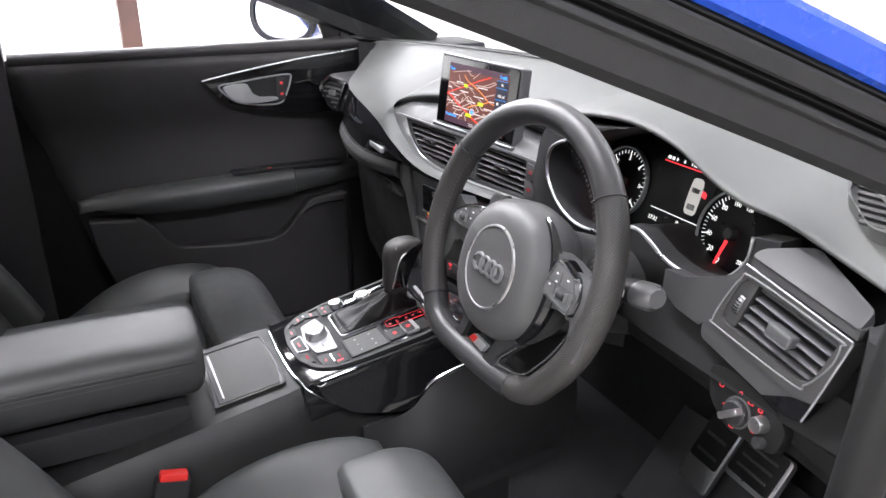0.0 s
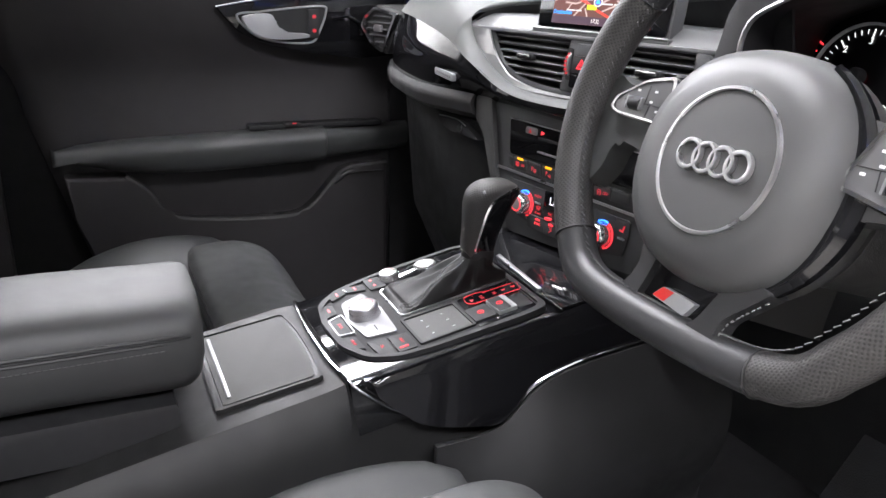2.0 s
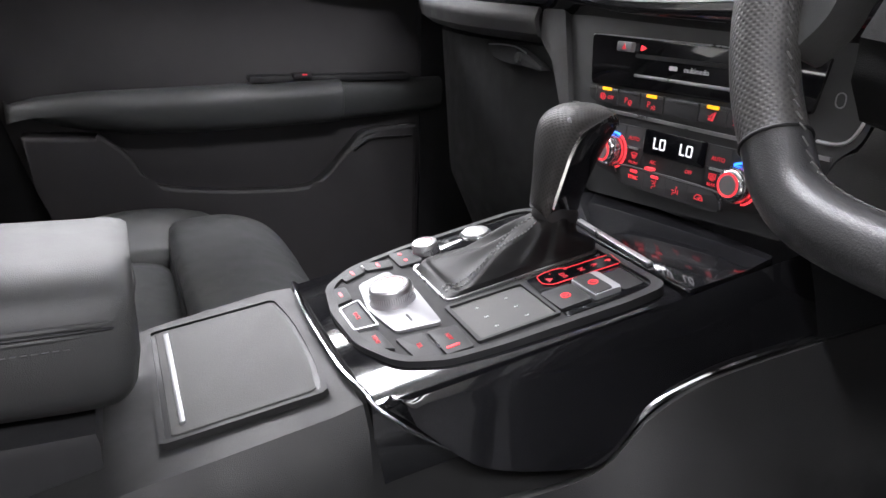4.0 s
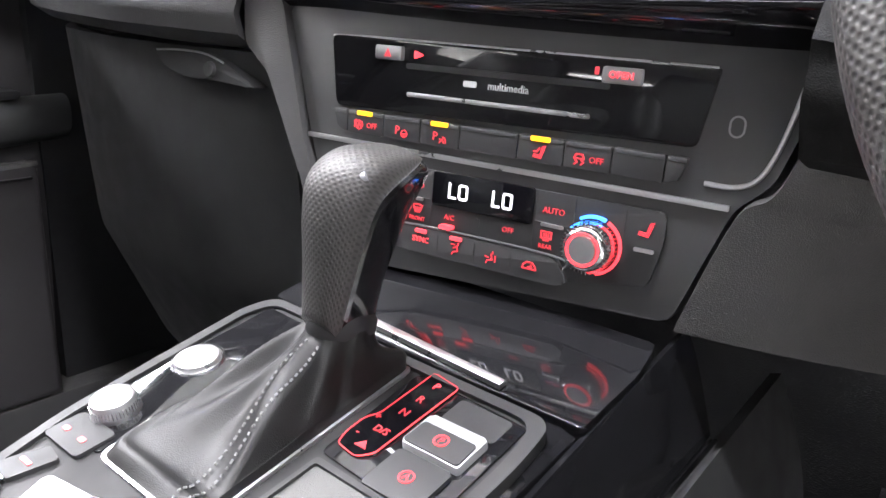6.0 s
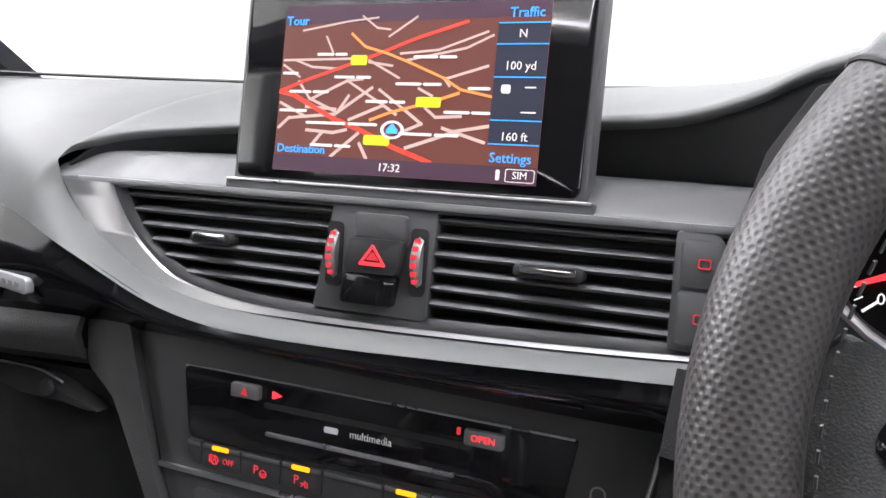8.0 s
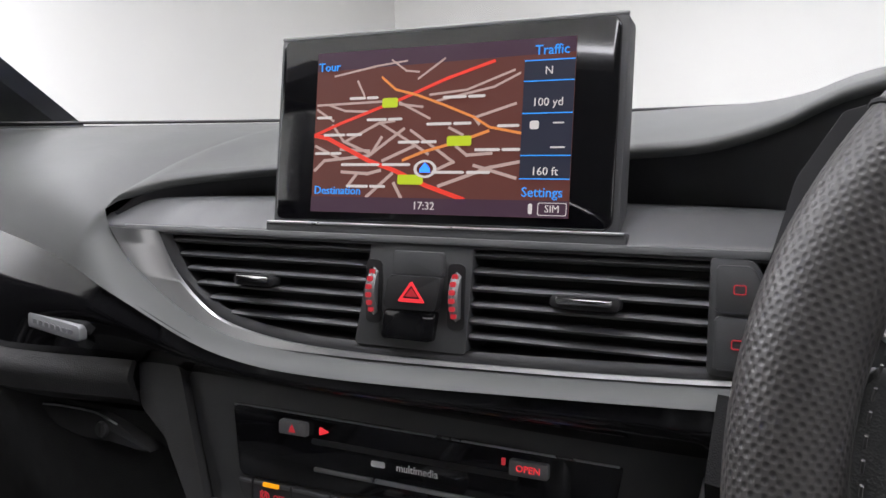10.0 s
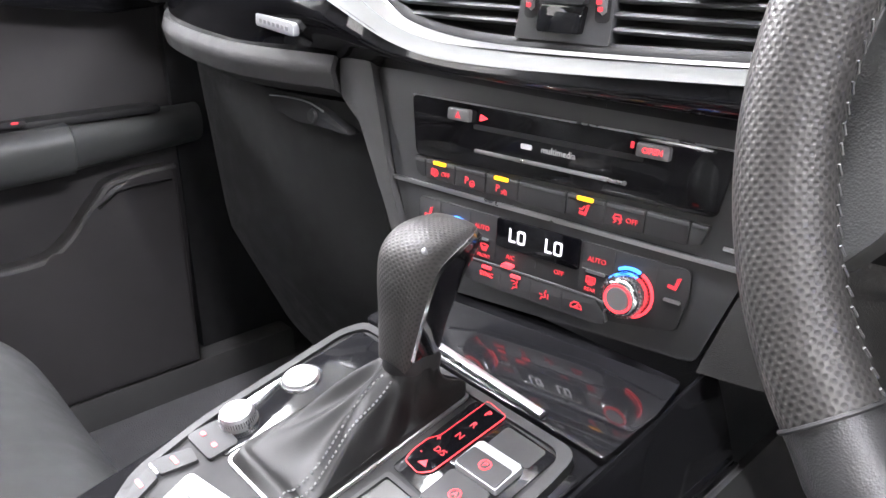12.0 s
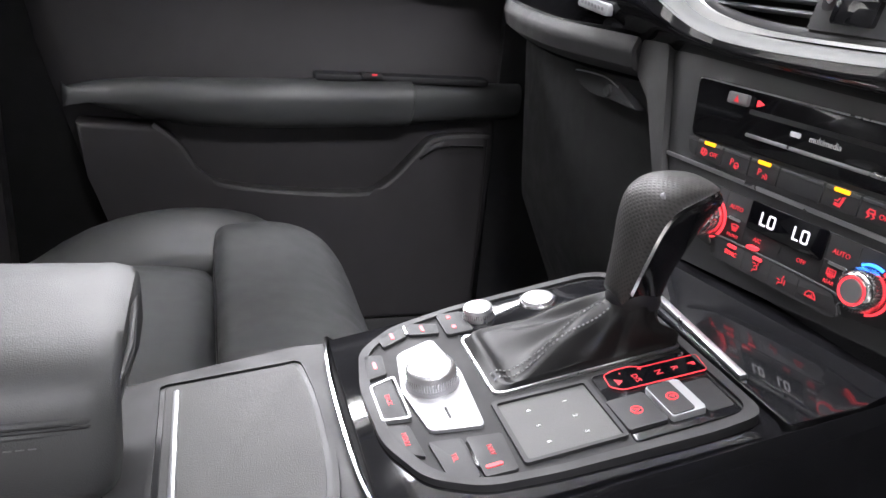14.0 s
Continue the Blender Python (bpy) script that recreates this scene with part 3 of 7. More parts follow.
for zz in (0.943, 0.918):
    part("lock_symbol", plate(rrect(0.101, zz, 0.007, 0.006, 0.002), 0.019, 0.0194, DOOR), RED_DIM, lock, "red lit lock symbol", smooth=0)
part("tweeter_hook", tube([DOOR @ Vector(p) for p in ((0.135, 0.94, 0.016), (0.165, 0.945, 0.02), (0.19, 0.932, 0.02), (0.192, 0.91, 0.018))], 0.004, 8), GLOSS, door)


def arm_ring(y, w, top, low):
    """Door armrest section: flat padded top, rounded nose, sloping underside."""
    prof = smooth_curve([(0.0, top - 0.004), (w * 0.6, top), (w * 0.9, top - 0.006), (w, top - 0.024), (w * 0.86, low + 0.012), (w * 0.4, low), (0.0, low)], 4)
    return [Vector((-0.735 + p.x, y, p.y)) for p in prof]


part("armrest", loft([arm_ring(y, w, t, l) for y, w, t, l in ((-0.362, 0.024, 0.712, 0.708), (-0.35, 0.036, 0.7175, 0.701), (-0.32, 0.056, 0.7255, 0.690), (-0.26, 0.074, 0.732, 0.676), (-0.19, 0.081, 0.734, 0.668), (-0.1, 0.085, 0.736, 0.667), (0.06, 0.085, 0.742, 0.672), (0.108, 0.084, 0.744, 0.674), (0.114, 0.066, 0.740, 0.675), (0.2, 0.056, 0.739, 0.679), (0.29, 0.045, 0.741, 0.685))]), LEATHER, door, "padded black armrest", smooth=50)
part("grip_insert", plate(rrect(0.1, 0.745, 0.26, 0.010, 0.004), 0.0, 0.030, DOOR, 0.003), SHADOWY, door)
sw = part("window_switch", plate(rrect(0.05, 0.75, 0.03, 0.008, 0.003), 0.02, 0.036, DOOR, 0.002), BUTTON, door)
part("switch_symbol", plate(rrect(0.053, 0.752, 0.008, 0.0025, 0.001), 0.036, 0.0365, DOOR), RED_DIM, sw, smooth=0)
pocket = [(p.x, p.y) for p in smooth_curve([(-0.25, 0.67), (-0.215, 0.64), (-0.18, 0.592), (-0.1, 0.575), (0.04, 0.568), (0.085, 0.585), (0.13, 0.632), (0.16, 0.656), (0.24, 0.662)], 5)]
part("pocket", plate(pocket + [(0.24, 0.36), (-0.26, 0.36), (-0.335, 0.60), (-0.345, 0.674)], -0.03, 0.03, DOOR, 0.008, 3), DOOR_TRIM, door, "black moulded door pocket")
part("pocket_lip", tube([DOOR @ Vector((x, y, 0.024)) for x, y in pocket], 0.006, 8), PLASTIC, door)
part("speaker_trim", tube([DOOR @ Vector((x, y, 0.032)) for x, y in ((0.13, 0.628), (0.155, 0.645), (0.18, 0.648), (0.23, 0.648))], 0.0022, 6), CHROME, door, "chrome strip on the speaker")

# ---- dashboard ----
dash = thing("dashboard", (0, 0.3, 0.6), "grey soft-touch dashboard with piano black and chrome trim", "dashboard")
def ws_y(x):
    return 0.53 - 0.5 * x * x


# where the pad meets the black band below it
pad_foot = knots([(-0.70, 0.34, 0.988), (-0.66, 0.305, 0.979), (-0.62, 0.262, 0.969), (-0.57, 0.226, 0.962), (-0.50, 0.198, 0.961), (-0.43, 0.180, 0.960), (-0.369, 0.172, 0.955), (-0.324, 0.170, 0.949), (-0.277, 0.168, 0.941),
                  (-0.236, 0.1675, 0.930), (-0.206, 0.168, 0.918), (-0.174, 0.170, 0.906), (-0.146, 0.174, 0.894), (-0.128, 0.179, 0.886), (-0.105, 0.184, 0.880), (-0.075, 0.188, 0.8770), (-0.013, 0.196, 0.877), (0.086, 0.208, 0.8815), (0.192, 0.222, 0.887)])
# the pad's free edge over the vents, round to the hood of the dials
pad_edge = knots([(-0.235, 0.1935, 0.966), (-0.231, 0.200, 0.974), (-0.224, 0.210, 0.980), (-0.215, 0.221, 0.984), (-0.197, 0.235, 0.988), (-0.173, 0.250, 0.991), (-0.142, 0.262, 0.994), (-0.06, 0.280, 0.997), (0.04, 0.286, 1.000), (0.103, 0.280, 1.0045),
                  (0.144, 0.278, 1.008), (0.18, 0.266, 1.018), (0.2045, 0.256, 1.029), (0.245, 0.247, 1.038), (0.31, 0.241, 1.049), (0.38, 0.239, 1.053), (0.45, 0.237, 1.043), (0.512, 0.236, 1.020), (0.55, 0.2355, 1.011), (0.60, 0.235, 1.008), (0.66, 0.235, 0.995), (0.76, 0.232, 0.972)])
# how far the shoulder of the pad lies behind and above its foot, left of the vents
shoulder = knots([(-0.70, -0.02, 0.030), (-0.66, 0.010, 0.035), (-0.62, 0.038, 0.040), (-0.57, 0.062, 0.043), (-0.50, 0.074, 0.045), (-0.43, 0.070, 0.046), (-0.36, 0.056, 0.044), (-0.30, 0.043, 0.043), (-0.26, 0.031, 0.0385), (-0.235, 0.0260, 0.0360)])
chrome_edge = knots([(-0.235, 0.966), (-0.231, 0.956), (-0.222, 0.946), (-0.2065, 0.932), (-0.182, 0.914), (-0.149, 0.8965), (-0.12, 0.889), (-0.085, 0.8855), (-0.03, 0.8845), (0.06, 0.8870), (0.13, 0.8900), (0.192, 0.8940)])
TIP = -0.235


def pad_mid(x):
    """The shoulder left of the vents, the free edge right of their tip."""
    if x <= TIP:
        return Vector((pad_foot(x, 1) + shoulder(x, 1), pad_foot(x, 2) + shoulder(x, 2)))
    return Vector((pad_edge(x, 1), pad_edge(x, 2)))


def pad_lower(x, w):
    """From the shoulder, or from under the chrome, down to the foot."""
    b = Vector((pad_foot(x, 1), pad_foot(x, 2)))
    if x <= TIP:
        a = pad_mid(x)
    else:
        z = chrome_edge(x)
        a = Vector((0.2128 + 0.1228 * x + 0.06 * (z - 0.78) - 0.002, z))
    k = min(1, max(0, (x + 0.24) / 0.06))
    q = (a + b) / 2 + Vector((-0.007 + 0.003 * k, 0.008 - 0.005 * k))
    return a * (1 - w) ** 2 + q * 2 * w * (1 - w) + b * w * w, q - a


def pad_upper(x, w):
    a, n = Vector((ws_y(x), 1.03)), pad_mid(x)
    k = min(1, max(0, (x - TIP) / 0.05))
    k = k * k * (3 - 2 * k)
    down = pad_lower(min(x, TIP), 0)[1].normalized().lerp(Vector((-0.97, -0.24)), k).normalized()
    hood = math.exp(-((x - 0.38) / 0.17) ** 2)
    span = (a - n).length
    p1 = a + Vector((-0.34 * span, 0.014 + 0.016 * hood + 0.004 * k))
    p2 = n - down * span * 0.30
    q = 1 - w
    return a * q ** 3 + p1 * 3 * q * q * w + p2 * 3 * q * w * w + n * w ** 3


PAD_X = [-0.71 + 0.455 * k / 44 for k in range(44)] + [-0.255 + 0.02 * k / 8 for k in range(8)] + [-0.235 + 0.035 * k / 24 for k in range(24)] + [-0.20 + 0.96 * k / 90 for k in range(91)]
PAD_UP, PAD_LOW = 20, 10
bm = bmesh.new()
upper, lower = [], []
for x in PAD_X:
    row = []
    for j in range(PAD_UP + 1):
        p = pad_upper(x, j / PAD_UP)
        row.append(bm.verts.new((x, p.x, p.y)))
    if x > TIP + 0.0005:
        # the free edge is rolled under
        n = pad_mid(x)
        r = min(1, (x - TIP) / 0.012)
        for dy, dz in ((-0.0010, -0.0022), (0.001, -0.0055), (0.010, -0.0075)):
            row.append(bm.verts.new((x, n.x + dy * r, n.y + dz * r)))
    else:
        row += [row[-1]] * 3
    upper.append(row)
    low = []
    if x <= 0.193:
        for j in range(PAD_LOW + 1):
            if j == 0 and x <= TIP + 0.0005:
                low.append(row[PAD_UP])
                continue
            p = pad_lower(x, j / PAD_LOW)[0]
            low.append(bm.verts.new((x, p.x, p.y)))
        p = pad_lower(x, 1)[0]
        low.append(bm.verts.new((x, p.x + 0.006, p.y - 0.0025)))
    lower.append(low)
for rows in (upper, lower):
    for a, b in zip(rows, rows[1:]):
        for j in range(min(len(a), len(b)) - 1):
            ring = [a[j], b[j], b[j + 1], a[j + 1]]
            ring = [v for i, v in enumerate(ring) if v not in ring[:i]]
            if len(ring) > 2:
                bm.faces.new(ring)
bmesh.ops.recalc_face_normals(bm, faces=bm.faces)
part("upper_pad", bm, PAD, dash, "grey grained soft upper pad", smooth=60)
# near-black sheet stands in for the shade below the overhanging pad
part("edge_slot_shade", sheet(lambda u, v: Vector((-0.2345 + 0.4715 * u, pad_edge(-0.2345 + 0.4715 * u, 1) + 0.006 + 0.02 * v, pad_edge(-0.2345 + 0.4715 * u, 2) - 0.004 - (pad_edge(-0.2345 + 0.4715 * u, 2) - 0.960) * v)), 60, 6, 0.003), SHADOWY, dash, "dark sheet for the shade under the pad edge")
part("cowl", sheet(lambda u, v: Vector((-0.68 + 1.36 * u, ws_y(-0.68 + 1.36 * u) - 0.012, 0.86 + 0.166 * v)), 30, 2, 0.006), SHADOWY, dash, "dark cowl closing the dash under the windscreen")
# added dark box, hides the bonnet behind the slot's left end
part("slot_end_blocker", box(-0.252, -0.19, 0.246, 0.26, 0.90, 0.976, 0.002), SHADOWY, dash, "added dark box blocking the end of the slot")
part("defrost_slot", tube([(x, ws_y(x) - 0.035, 1.0385) for x in [-0.6 + 0.95 * k / 24 for k in range(25)]], 0.004, 8, flat=0.4, normal=(0, 0, 1)), SHADOWY, dash, "black defroster slot")
part("screen_seal", tube([(x, ws_y(x) + 0.004, 1.031) for x in [-0.68 + 1.36 * k / 28 for k in range(29)]], 0.006, 8), RUBBER, dash, "black windscreen seal")
part("demister_strip", tube([(x, *pad_upper(x, 0.13)) for x in [0.16 + 0.42 * k / 12 for k in range(13)]], 0.009, 8, flat=0.3, normal=(0, 0, 1)), SHADOWY, dash)

# the shelf behind the centre vents
shelf_rise = knots([(0.0, 0.9555), (0.004, 0.9590), (0.022, 0.9715), (0.028, 0.9740), (0.05, 0.9765), (0.10, 0.9800)])
shelf_deep = knots([(-0.240, 0.010), (-0.228, 0.018), (-0.22, 0.027), (-0.20, 0.048), (-0.17, 0.066), (-0.13, 0.08), (0.0, 0.09), (0.2, 0.09)])


def shelf_f(u, v):
    x = -0.240 + 0.444 * u ** 1.5
    if v < 0.1:
        return STACK @ Vector((x, 0.951 + 0.0045 * v / 0.1, 0.003))
    d = shelf_deep(x) * (v - 0.1) / 0.9
    return STACK @ Vector((x, shelf_rise(d), 0.003 - d))


part("vent_shelf", sheet(shelf_f, 60, 30, 0.003), SATIN, dash, "grey satin shelf over the vents", smooth=60)

gloss_low = knots([(-0.63, 0.878), (-0.5, 0.872), (-0.3, 0.867), (-0.14, 0.861), (0.0, 0.856), (0.17, 0.852), (0.24, 0.85)])
front = knots([(-0.66, 0.27), (-0.6, 0.232), (-0.52, 0.19), (-0.45, 0.17), (-0.36, 0.157), (-0.27, 0.156), (-0.19, 0.17), (-0.13, 0.182), (0.0, 0.198), (0.13, 0.215), (0.24, 0.232)])


def recess(x):
    k = min(1, max(0, (x + 0.32) / 0.14))
    return 0.022 * k * k * (3 - 2 * k)


def gloss_f(u, v):
    # a leaf that bellies out under the pad on the passenger's side and runs out into a flat band
    x = -0.575 + 0.767 * u
    w = min(1, max(0, (-0.12 - x) / 0.22))
    w = w * w * (3 - 2 * w)
    top, low = Vector((pad_foot(x, 1) + 0.002, pad_foot(x, 2) + 0.001)), Vector((front(x) + recess(x), gloss_low(x)))
    fall = (top.y - low.y) * 0.46
    mid = Vector((min(top.x - 0.40 * fall * w - 0.002, low.x + 0.004), top.y - fall))
    a, b = top.lerp(mid, 0.62), mid.lerp(low, 0.38)
    if v < 0.3:
        p = top.lerp(a, v / 0.3)
    elif v > 0.7:
        p = b.lerp(low, (v - 0.7) / 0.3)
    else:
        q = (v - 0.3) / 0.4
        p = a * (1 - q) ** 2 + mid * 2 * q * (1 - q) + b * q * q
    return Vector((x, p.x, p.y))


part("gloss_trim", sheet(gloss_f, 80, 24, -0.006), GLOSS, dash, "piano black band across the dash", smooth=60)


def under_f(u, v):
    x = -0.70 + 0.4985 * u
    z0 = gloss_low(x) + 0.002
    prof = ((0.0, 0.0), (-0.010, -0.004), (-0.021, -0.001), (-0.028, 0.010), (-0.031, 0.03))
    i = min(int(v * 4), 3)
    t = v * 4 - i
    a, b = prof[i], prof[i + 1]
    return Vector((x, front(x) + recess(x) + a[1] + (b[1] - a[1]) * t, z0 + a[0] + (b[0] - a[0]) * t))


part("lower_rail", sheet(under_f, 40, 12, 0.006), PLASTIC, dash, "dark grained rail above the glovebox")


def glove_f(u, v):
    x = -0.68 + 0.51 * u
    z = 0.83 - 0.33 * v
    return Vector((x, front(x) + 0.035 + 0.03 * v + 0.12 * max(0, v - 0.6), z))


glove = part("glovebox_lid", sheet(glove_f, 24, 18, 0.01), GLOVE, dash, "dark glovebox lid")
HM = Matrix.Translation((-0.24, 0.1855, 0.8165)) @ Euler((radians(86), 0, radians(6))).to_matrix().to_4x4()
hp = smooth_curve([(-0.055, 0.007), (-0.03, 0.009), (0.008, 0.0085), (0.035, -0.002), (0.052, -0.011), (0.02, -0.0095), (-0.03, -0.008)], 4, True)
latch = part("latch", plate([(p.x, p.y) for p in hp], -0.01, 0.006, HM, 0.002), DECK_BASE, glove, "glovebox latch")
part("latch_edge", tube([HM @ Vector((p.x, p.y, 0.0062)) for p in smooth_curve([(-0.052, 0.0078), (-0.03, 0.0092), (0.0, 0.0088), (0.022, 0.0035)], 5)], 0.0008, 6), ALU, latch, "thin bright edge of the latch")
part("keyhole", lathe([(0, 0.0085), (0.005, 0.0085), (0.006, 0.006), (0.006, 0.0)], HM @ shift(0.008, -0.002), 16), BUTTON, dash, "small lock cylinder")
part("key_slot", plate(rrect(0.008, -0.002, 0.0015, 0.006, 0.0004, 1), 0.0085, 0.0088, HM), SHADOWY, dash, smooth=0)
badge_v = min((k / 40 for k in range(41)), key=lambda v: abs(gloss_f(0.424, v).z - 0.889))
BADGE = Matrix.Translation(gloss_f(0.424, badge_v) + Vector((0, -0.001, 0)))
part("badge", plate(rrect(0, 0, 0.052, 0.0105, 0.0025), -0.004, 0.002, BADGE @ Euler((radians(92), radians(6), radians(4))).to_matrix().to_4x4(), 0.0008), CRESCENT, dash, "bright badge with unreadable script")
for k in range(7):
    part("badge_mark", plate(rrect(-0.018 + 0.006 * k, 0, 0.0042, 0.0032, 0.001), 0.002, 0.0024, BADGE @ Euler((radians(92), radians(6), radians(4))).to_matrix().to_4x4()), GREYPRINT, dash, smooth=0)

# knee panel and lower structure of the driver's side
def knee_f(u, v):
    x = 0.165 + 0.59 * u
    prof = ((0.222, 0.89), (0.202, 0.86), (0.200, 0.838), (0.212, 0.818), (0.26, 0.803), (0.36, 0.795), (0.50, 0.79))
    i = min(int(v * 6), 5)
    t = v * 6 - i
    a, b = prof[i], prof[i + 1]
    d = 0.02 * (1 - abs(2 * u - 1) ** 2) if v > 0.2 else 0
    drop = -0.012 * u
    return Vector((x, a[0] + (b[0] - a[0]) * t + d, a[1] + (b[1] - a[1]) * t + drop))


part("knee_panel", sheet(knee_f, 24, 24, 0.008), KNEE_TRIM, dash, "dark knee panel under the steering column")
cl = [(p.x, p.y) for p in smooth_curve([(0.37, 1.043), (0.33, 1.033), (0.29, 1.018), (0.249, 1.003), (0.216, 0.984), (0.210, 0.95), (0.236, 0.917), (0.28, 0.900), (0.33, 0.905), (0.37, 0.924), (0.402, 0.932), (0.428, 0.924), (0.45, 0.914), (0.478, 0.909), (0.505, 0.911), (0.537, 0.922), (0.563, 0.95), (0.568, 0.979)], 4)]
XZ = Matrix(((1, 0, 0, 0), (0, 0, -1, 0), (0, 1, 0, 0), (0, 0, 0, 1)))
sil = cl + [(0.60, 0.985), (0.60, 0.93), (0.585, 0.90), (0.56, 0.862), (0.2, 0.858), (0.172, 0.9), (0.18, 0.95), (0.190, 0.99), (0.207, 1.018), (0.245, 1.029), (0.31, 1.033), (0.37, 1.0435)]
part("cluster_surround", plate(sil, -0.262, -0.236, XZ, 0.004, 3), DECK, dash, "satin black surround below the dials")
part("surround_edge", tube([(x, 0.2365, z) for x, z in cl], [0.0003 + 0.0021 * min(1, max(0, (k - 7) / 6)) for k in range(len(cl))], 8), ALU, dash, "chrome edge round the dials")
part("end_panel", box(0.745, 0.765, 0.22, 0.45, 0.55, 0.955, 0.008), PLASTIC, dash, "dark end panel of the dash")
cap_x = Vector((0.1155, -0.0035, -0.0195)).normalized()
cap_z = Vector((0.136, -0.443, 0.886)).normalized()
CAP = Matrix.Translation((0.594, 0.2107, 0.9745)) @ Matrix((cap_x, cap_z.cross(cap_x), cap_z)).transposed().to_4x4()
part("corner_pad", plate(rounded([(-0.0015, -0.001), (-0.0015, 0.0112), (0.0201, 0.0335), (0.0324, 0.0435), (0.0713, 0.0330), (0.1120, 0.0212), (0.1175, -0.001)], 0.003), -0.014, 0.0, CAP, 0.002, 3), FASCIA, dash, "grey satin cap over the outer vent")
part("corner_front", plate(rounded([(-0.0500, 0.0522), (-0.0485, 0.0610), (0.0680, 0.0412), (0.0680, 0.0310)], 0.001), -0.02, -0.001, Matrix.Translation((0.642, 0.2, 0.914)) @ Euler((radians(80), 0, 0)).to_matrix().to_4x4()), PLASTIC, dash, "dark front of the cap")
part("post_trim", loft([[Vector((x, y, z)) for x, y in ((0.712, 0.215), (0.726, 0.196), (0.748, 0.19), (0.756, 0.21), (0.756, 0.30), (0.712, 0.30))] for z in (0.50, 0.7, 0.85, 0.955)]), PILLAR, dash, "grey trim at the end of the dash", smooth=60)
part("end_seal", tube([(0.775, 0.165, 1.0), (0.774, 0.15, 0.92), (0.770, 0.148, 0.84), (0.766, 0.16, 0.74), (0.762, 0.15, 0.6), (0.76, 0.12, 0.45)], 0.018, 12), RUBBER, dash, "black rubber door seal")

# outer speaker grille at the right end of the pad
grille = thing("speaker_grille", (0.70, 0.30, 0.985), "small black slotted speaker grille in the pad", "speaker grille")
GM = Matrix.Translation((0.6671, 0.2558, 1.0284)) @ Matrix(((0.9487, -0.2784, 0.15, 0), (0.3162, 0.8351, -0.45, 0), (0, 0.4745, 0.88, 0), (0, 0, 0, 1)))
leaf = rounded([(-0.035, 0.038), (-0.026, 0.016), (0.004, -0.016), (0.020, -0.018), (0.022, -0.004), (0.008, 0.014), (-0.010, 0.032)], 0.006)
part("frame", ring_plate(leaf, [(-0.005 + (x + 0.005) * 0.86, 0.008 + (y - 0.008) * 0.88) for x, y in leaf], -0.012, 0.0035, GM), PAD, grille, "grey rim of the grille")
part("backing", plate([(-0.005 + (x + 0.005) * 0.9, 0.008 + (y - 0.008) * 0.9) for x, y in leaf], -0.010, 0.0, GM), SHADOWY, grille, "black backing")
for k in range(6):
    y = -0.010 + 0.0082 * k
    xc = -0.006 + 0.017 - 0.42 * (y + 0.012) - 0.004
    part("slat", plate(rounded([(xc - 0.013, y - 0.0015), (xc + 0.011, y - 0.0035), (xc + 0.011, y), (xc - 0.013, y + 0.002)], 0.0008), 0.0, 0.003, GM, 0.0006), PLASTIC, grille)


# ---- vents ----
def slat_bar(m, x0, x1, z, depth=0.016, th=0.0026):
    ring = [(-th * 0.6, 0.0), (0, 0.0015), (th * 0.6, 0.0), (th, -depth * 0.5), (th * 0.4, -depth), (-th * 0.4, -depth), (-th, -depth * 0.5)]
    return loft([[m @ Vector((x, z + a, b)) for a, b in ring] for x in (x0, x1)])


vent = thing("centre_vent", (0, 0.22, 0.90), "wide pair of chrome-framed air vents with black slats", "air vent")
outer = smooth_curve([(-0.228, 0.9545), (-0.208, 0.930), (-0.184, 0.910), (-0.150, 0.8915), (-0.10, 0.8855), (-0.03, 0.8852), (0.06, 0.8877), (0.13, 0.8907), (0.19, 0.8946)], 6)
inner = smooth_curve([(-0.186, 0.953), (-0.172, 0.930), (-0.152, 0.911), (-0.128, 0.8980), (-0.085, 0.8903), (-0.03, 0.8882), (0.06, 0.8900), (0.13, 0.8929), (0.19, 0.8967)], 6)
ring = [[STACK @ Vector((p.x, p.y, z)) for p, z in ((a, -0.012), (a, 0.0052), (a.lerp(b, 0.05), 0.0062), (a.lerp(b, 0.94), 0.0050), (b, 0.0038), (b, -0.014))] for a, b in zip(outer, inner)]
part("chrome_frame", loft(ring), VENT_METAL, vent, "satin chrome crescent frame", smooth=35)
edge_in = [p + Vector((0.0075, 0.0)) * max(0, min(1, (p.y - 0.893) / 0.012)) + Vector((0, 0.0058)) * max(0, min(1, (p.x + 0.16) / 0.03)) for p in inner]
part("inner_frame", loft([[STACK @ Vector((p.x, p.y, z)) for p, z in ((a, -0.014), (a, 0.0034), (a.lerp(b, 0.5), 0.003), (b, 0.0), (b, -0.02))] for a, b in zip(inner, edge_in)]), DECK, vent, "dark inner frame of the vent", smooth=40)
back = [(p.x, p.y) for p in inner] + [(0.19, 0.972), (-0.187, 0.972)]
part("duct", plate(back, -0.05, -0.030, STACK), SHADOWY, vent, "dark duct behind the slats")
part("top_rail", plate([(-0.215, 0.9525), (0.192, 0.9525), (0.192, 0.9565), (-0.215, 0.9565)], -0.02, 0.0045, STACK, 0.001), SILVER, vent, "bright upper rail")
in_x = knots([(p.y, p.x) for p in reversed(inner[:30])])
for z in (0.9475, 0.9385, 0.9295, 0.9205, 0.9115, 0.903):
    part("slat", slat_bar(STACK, in_x(z) + 0.0085, -0.0265, z), SATIN, vent, smooth=60)
    part("slat", slat_bar(STACK, 0.034, 0.158, z), SATIN, vent, smooth=60)
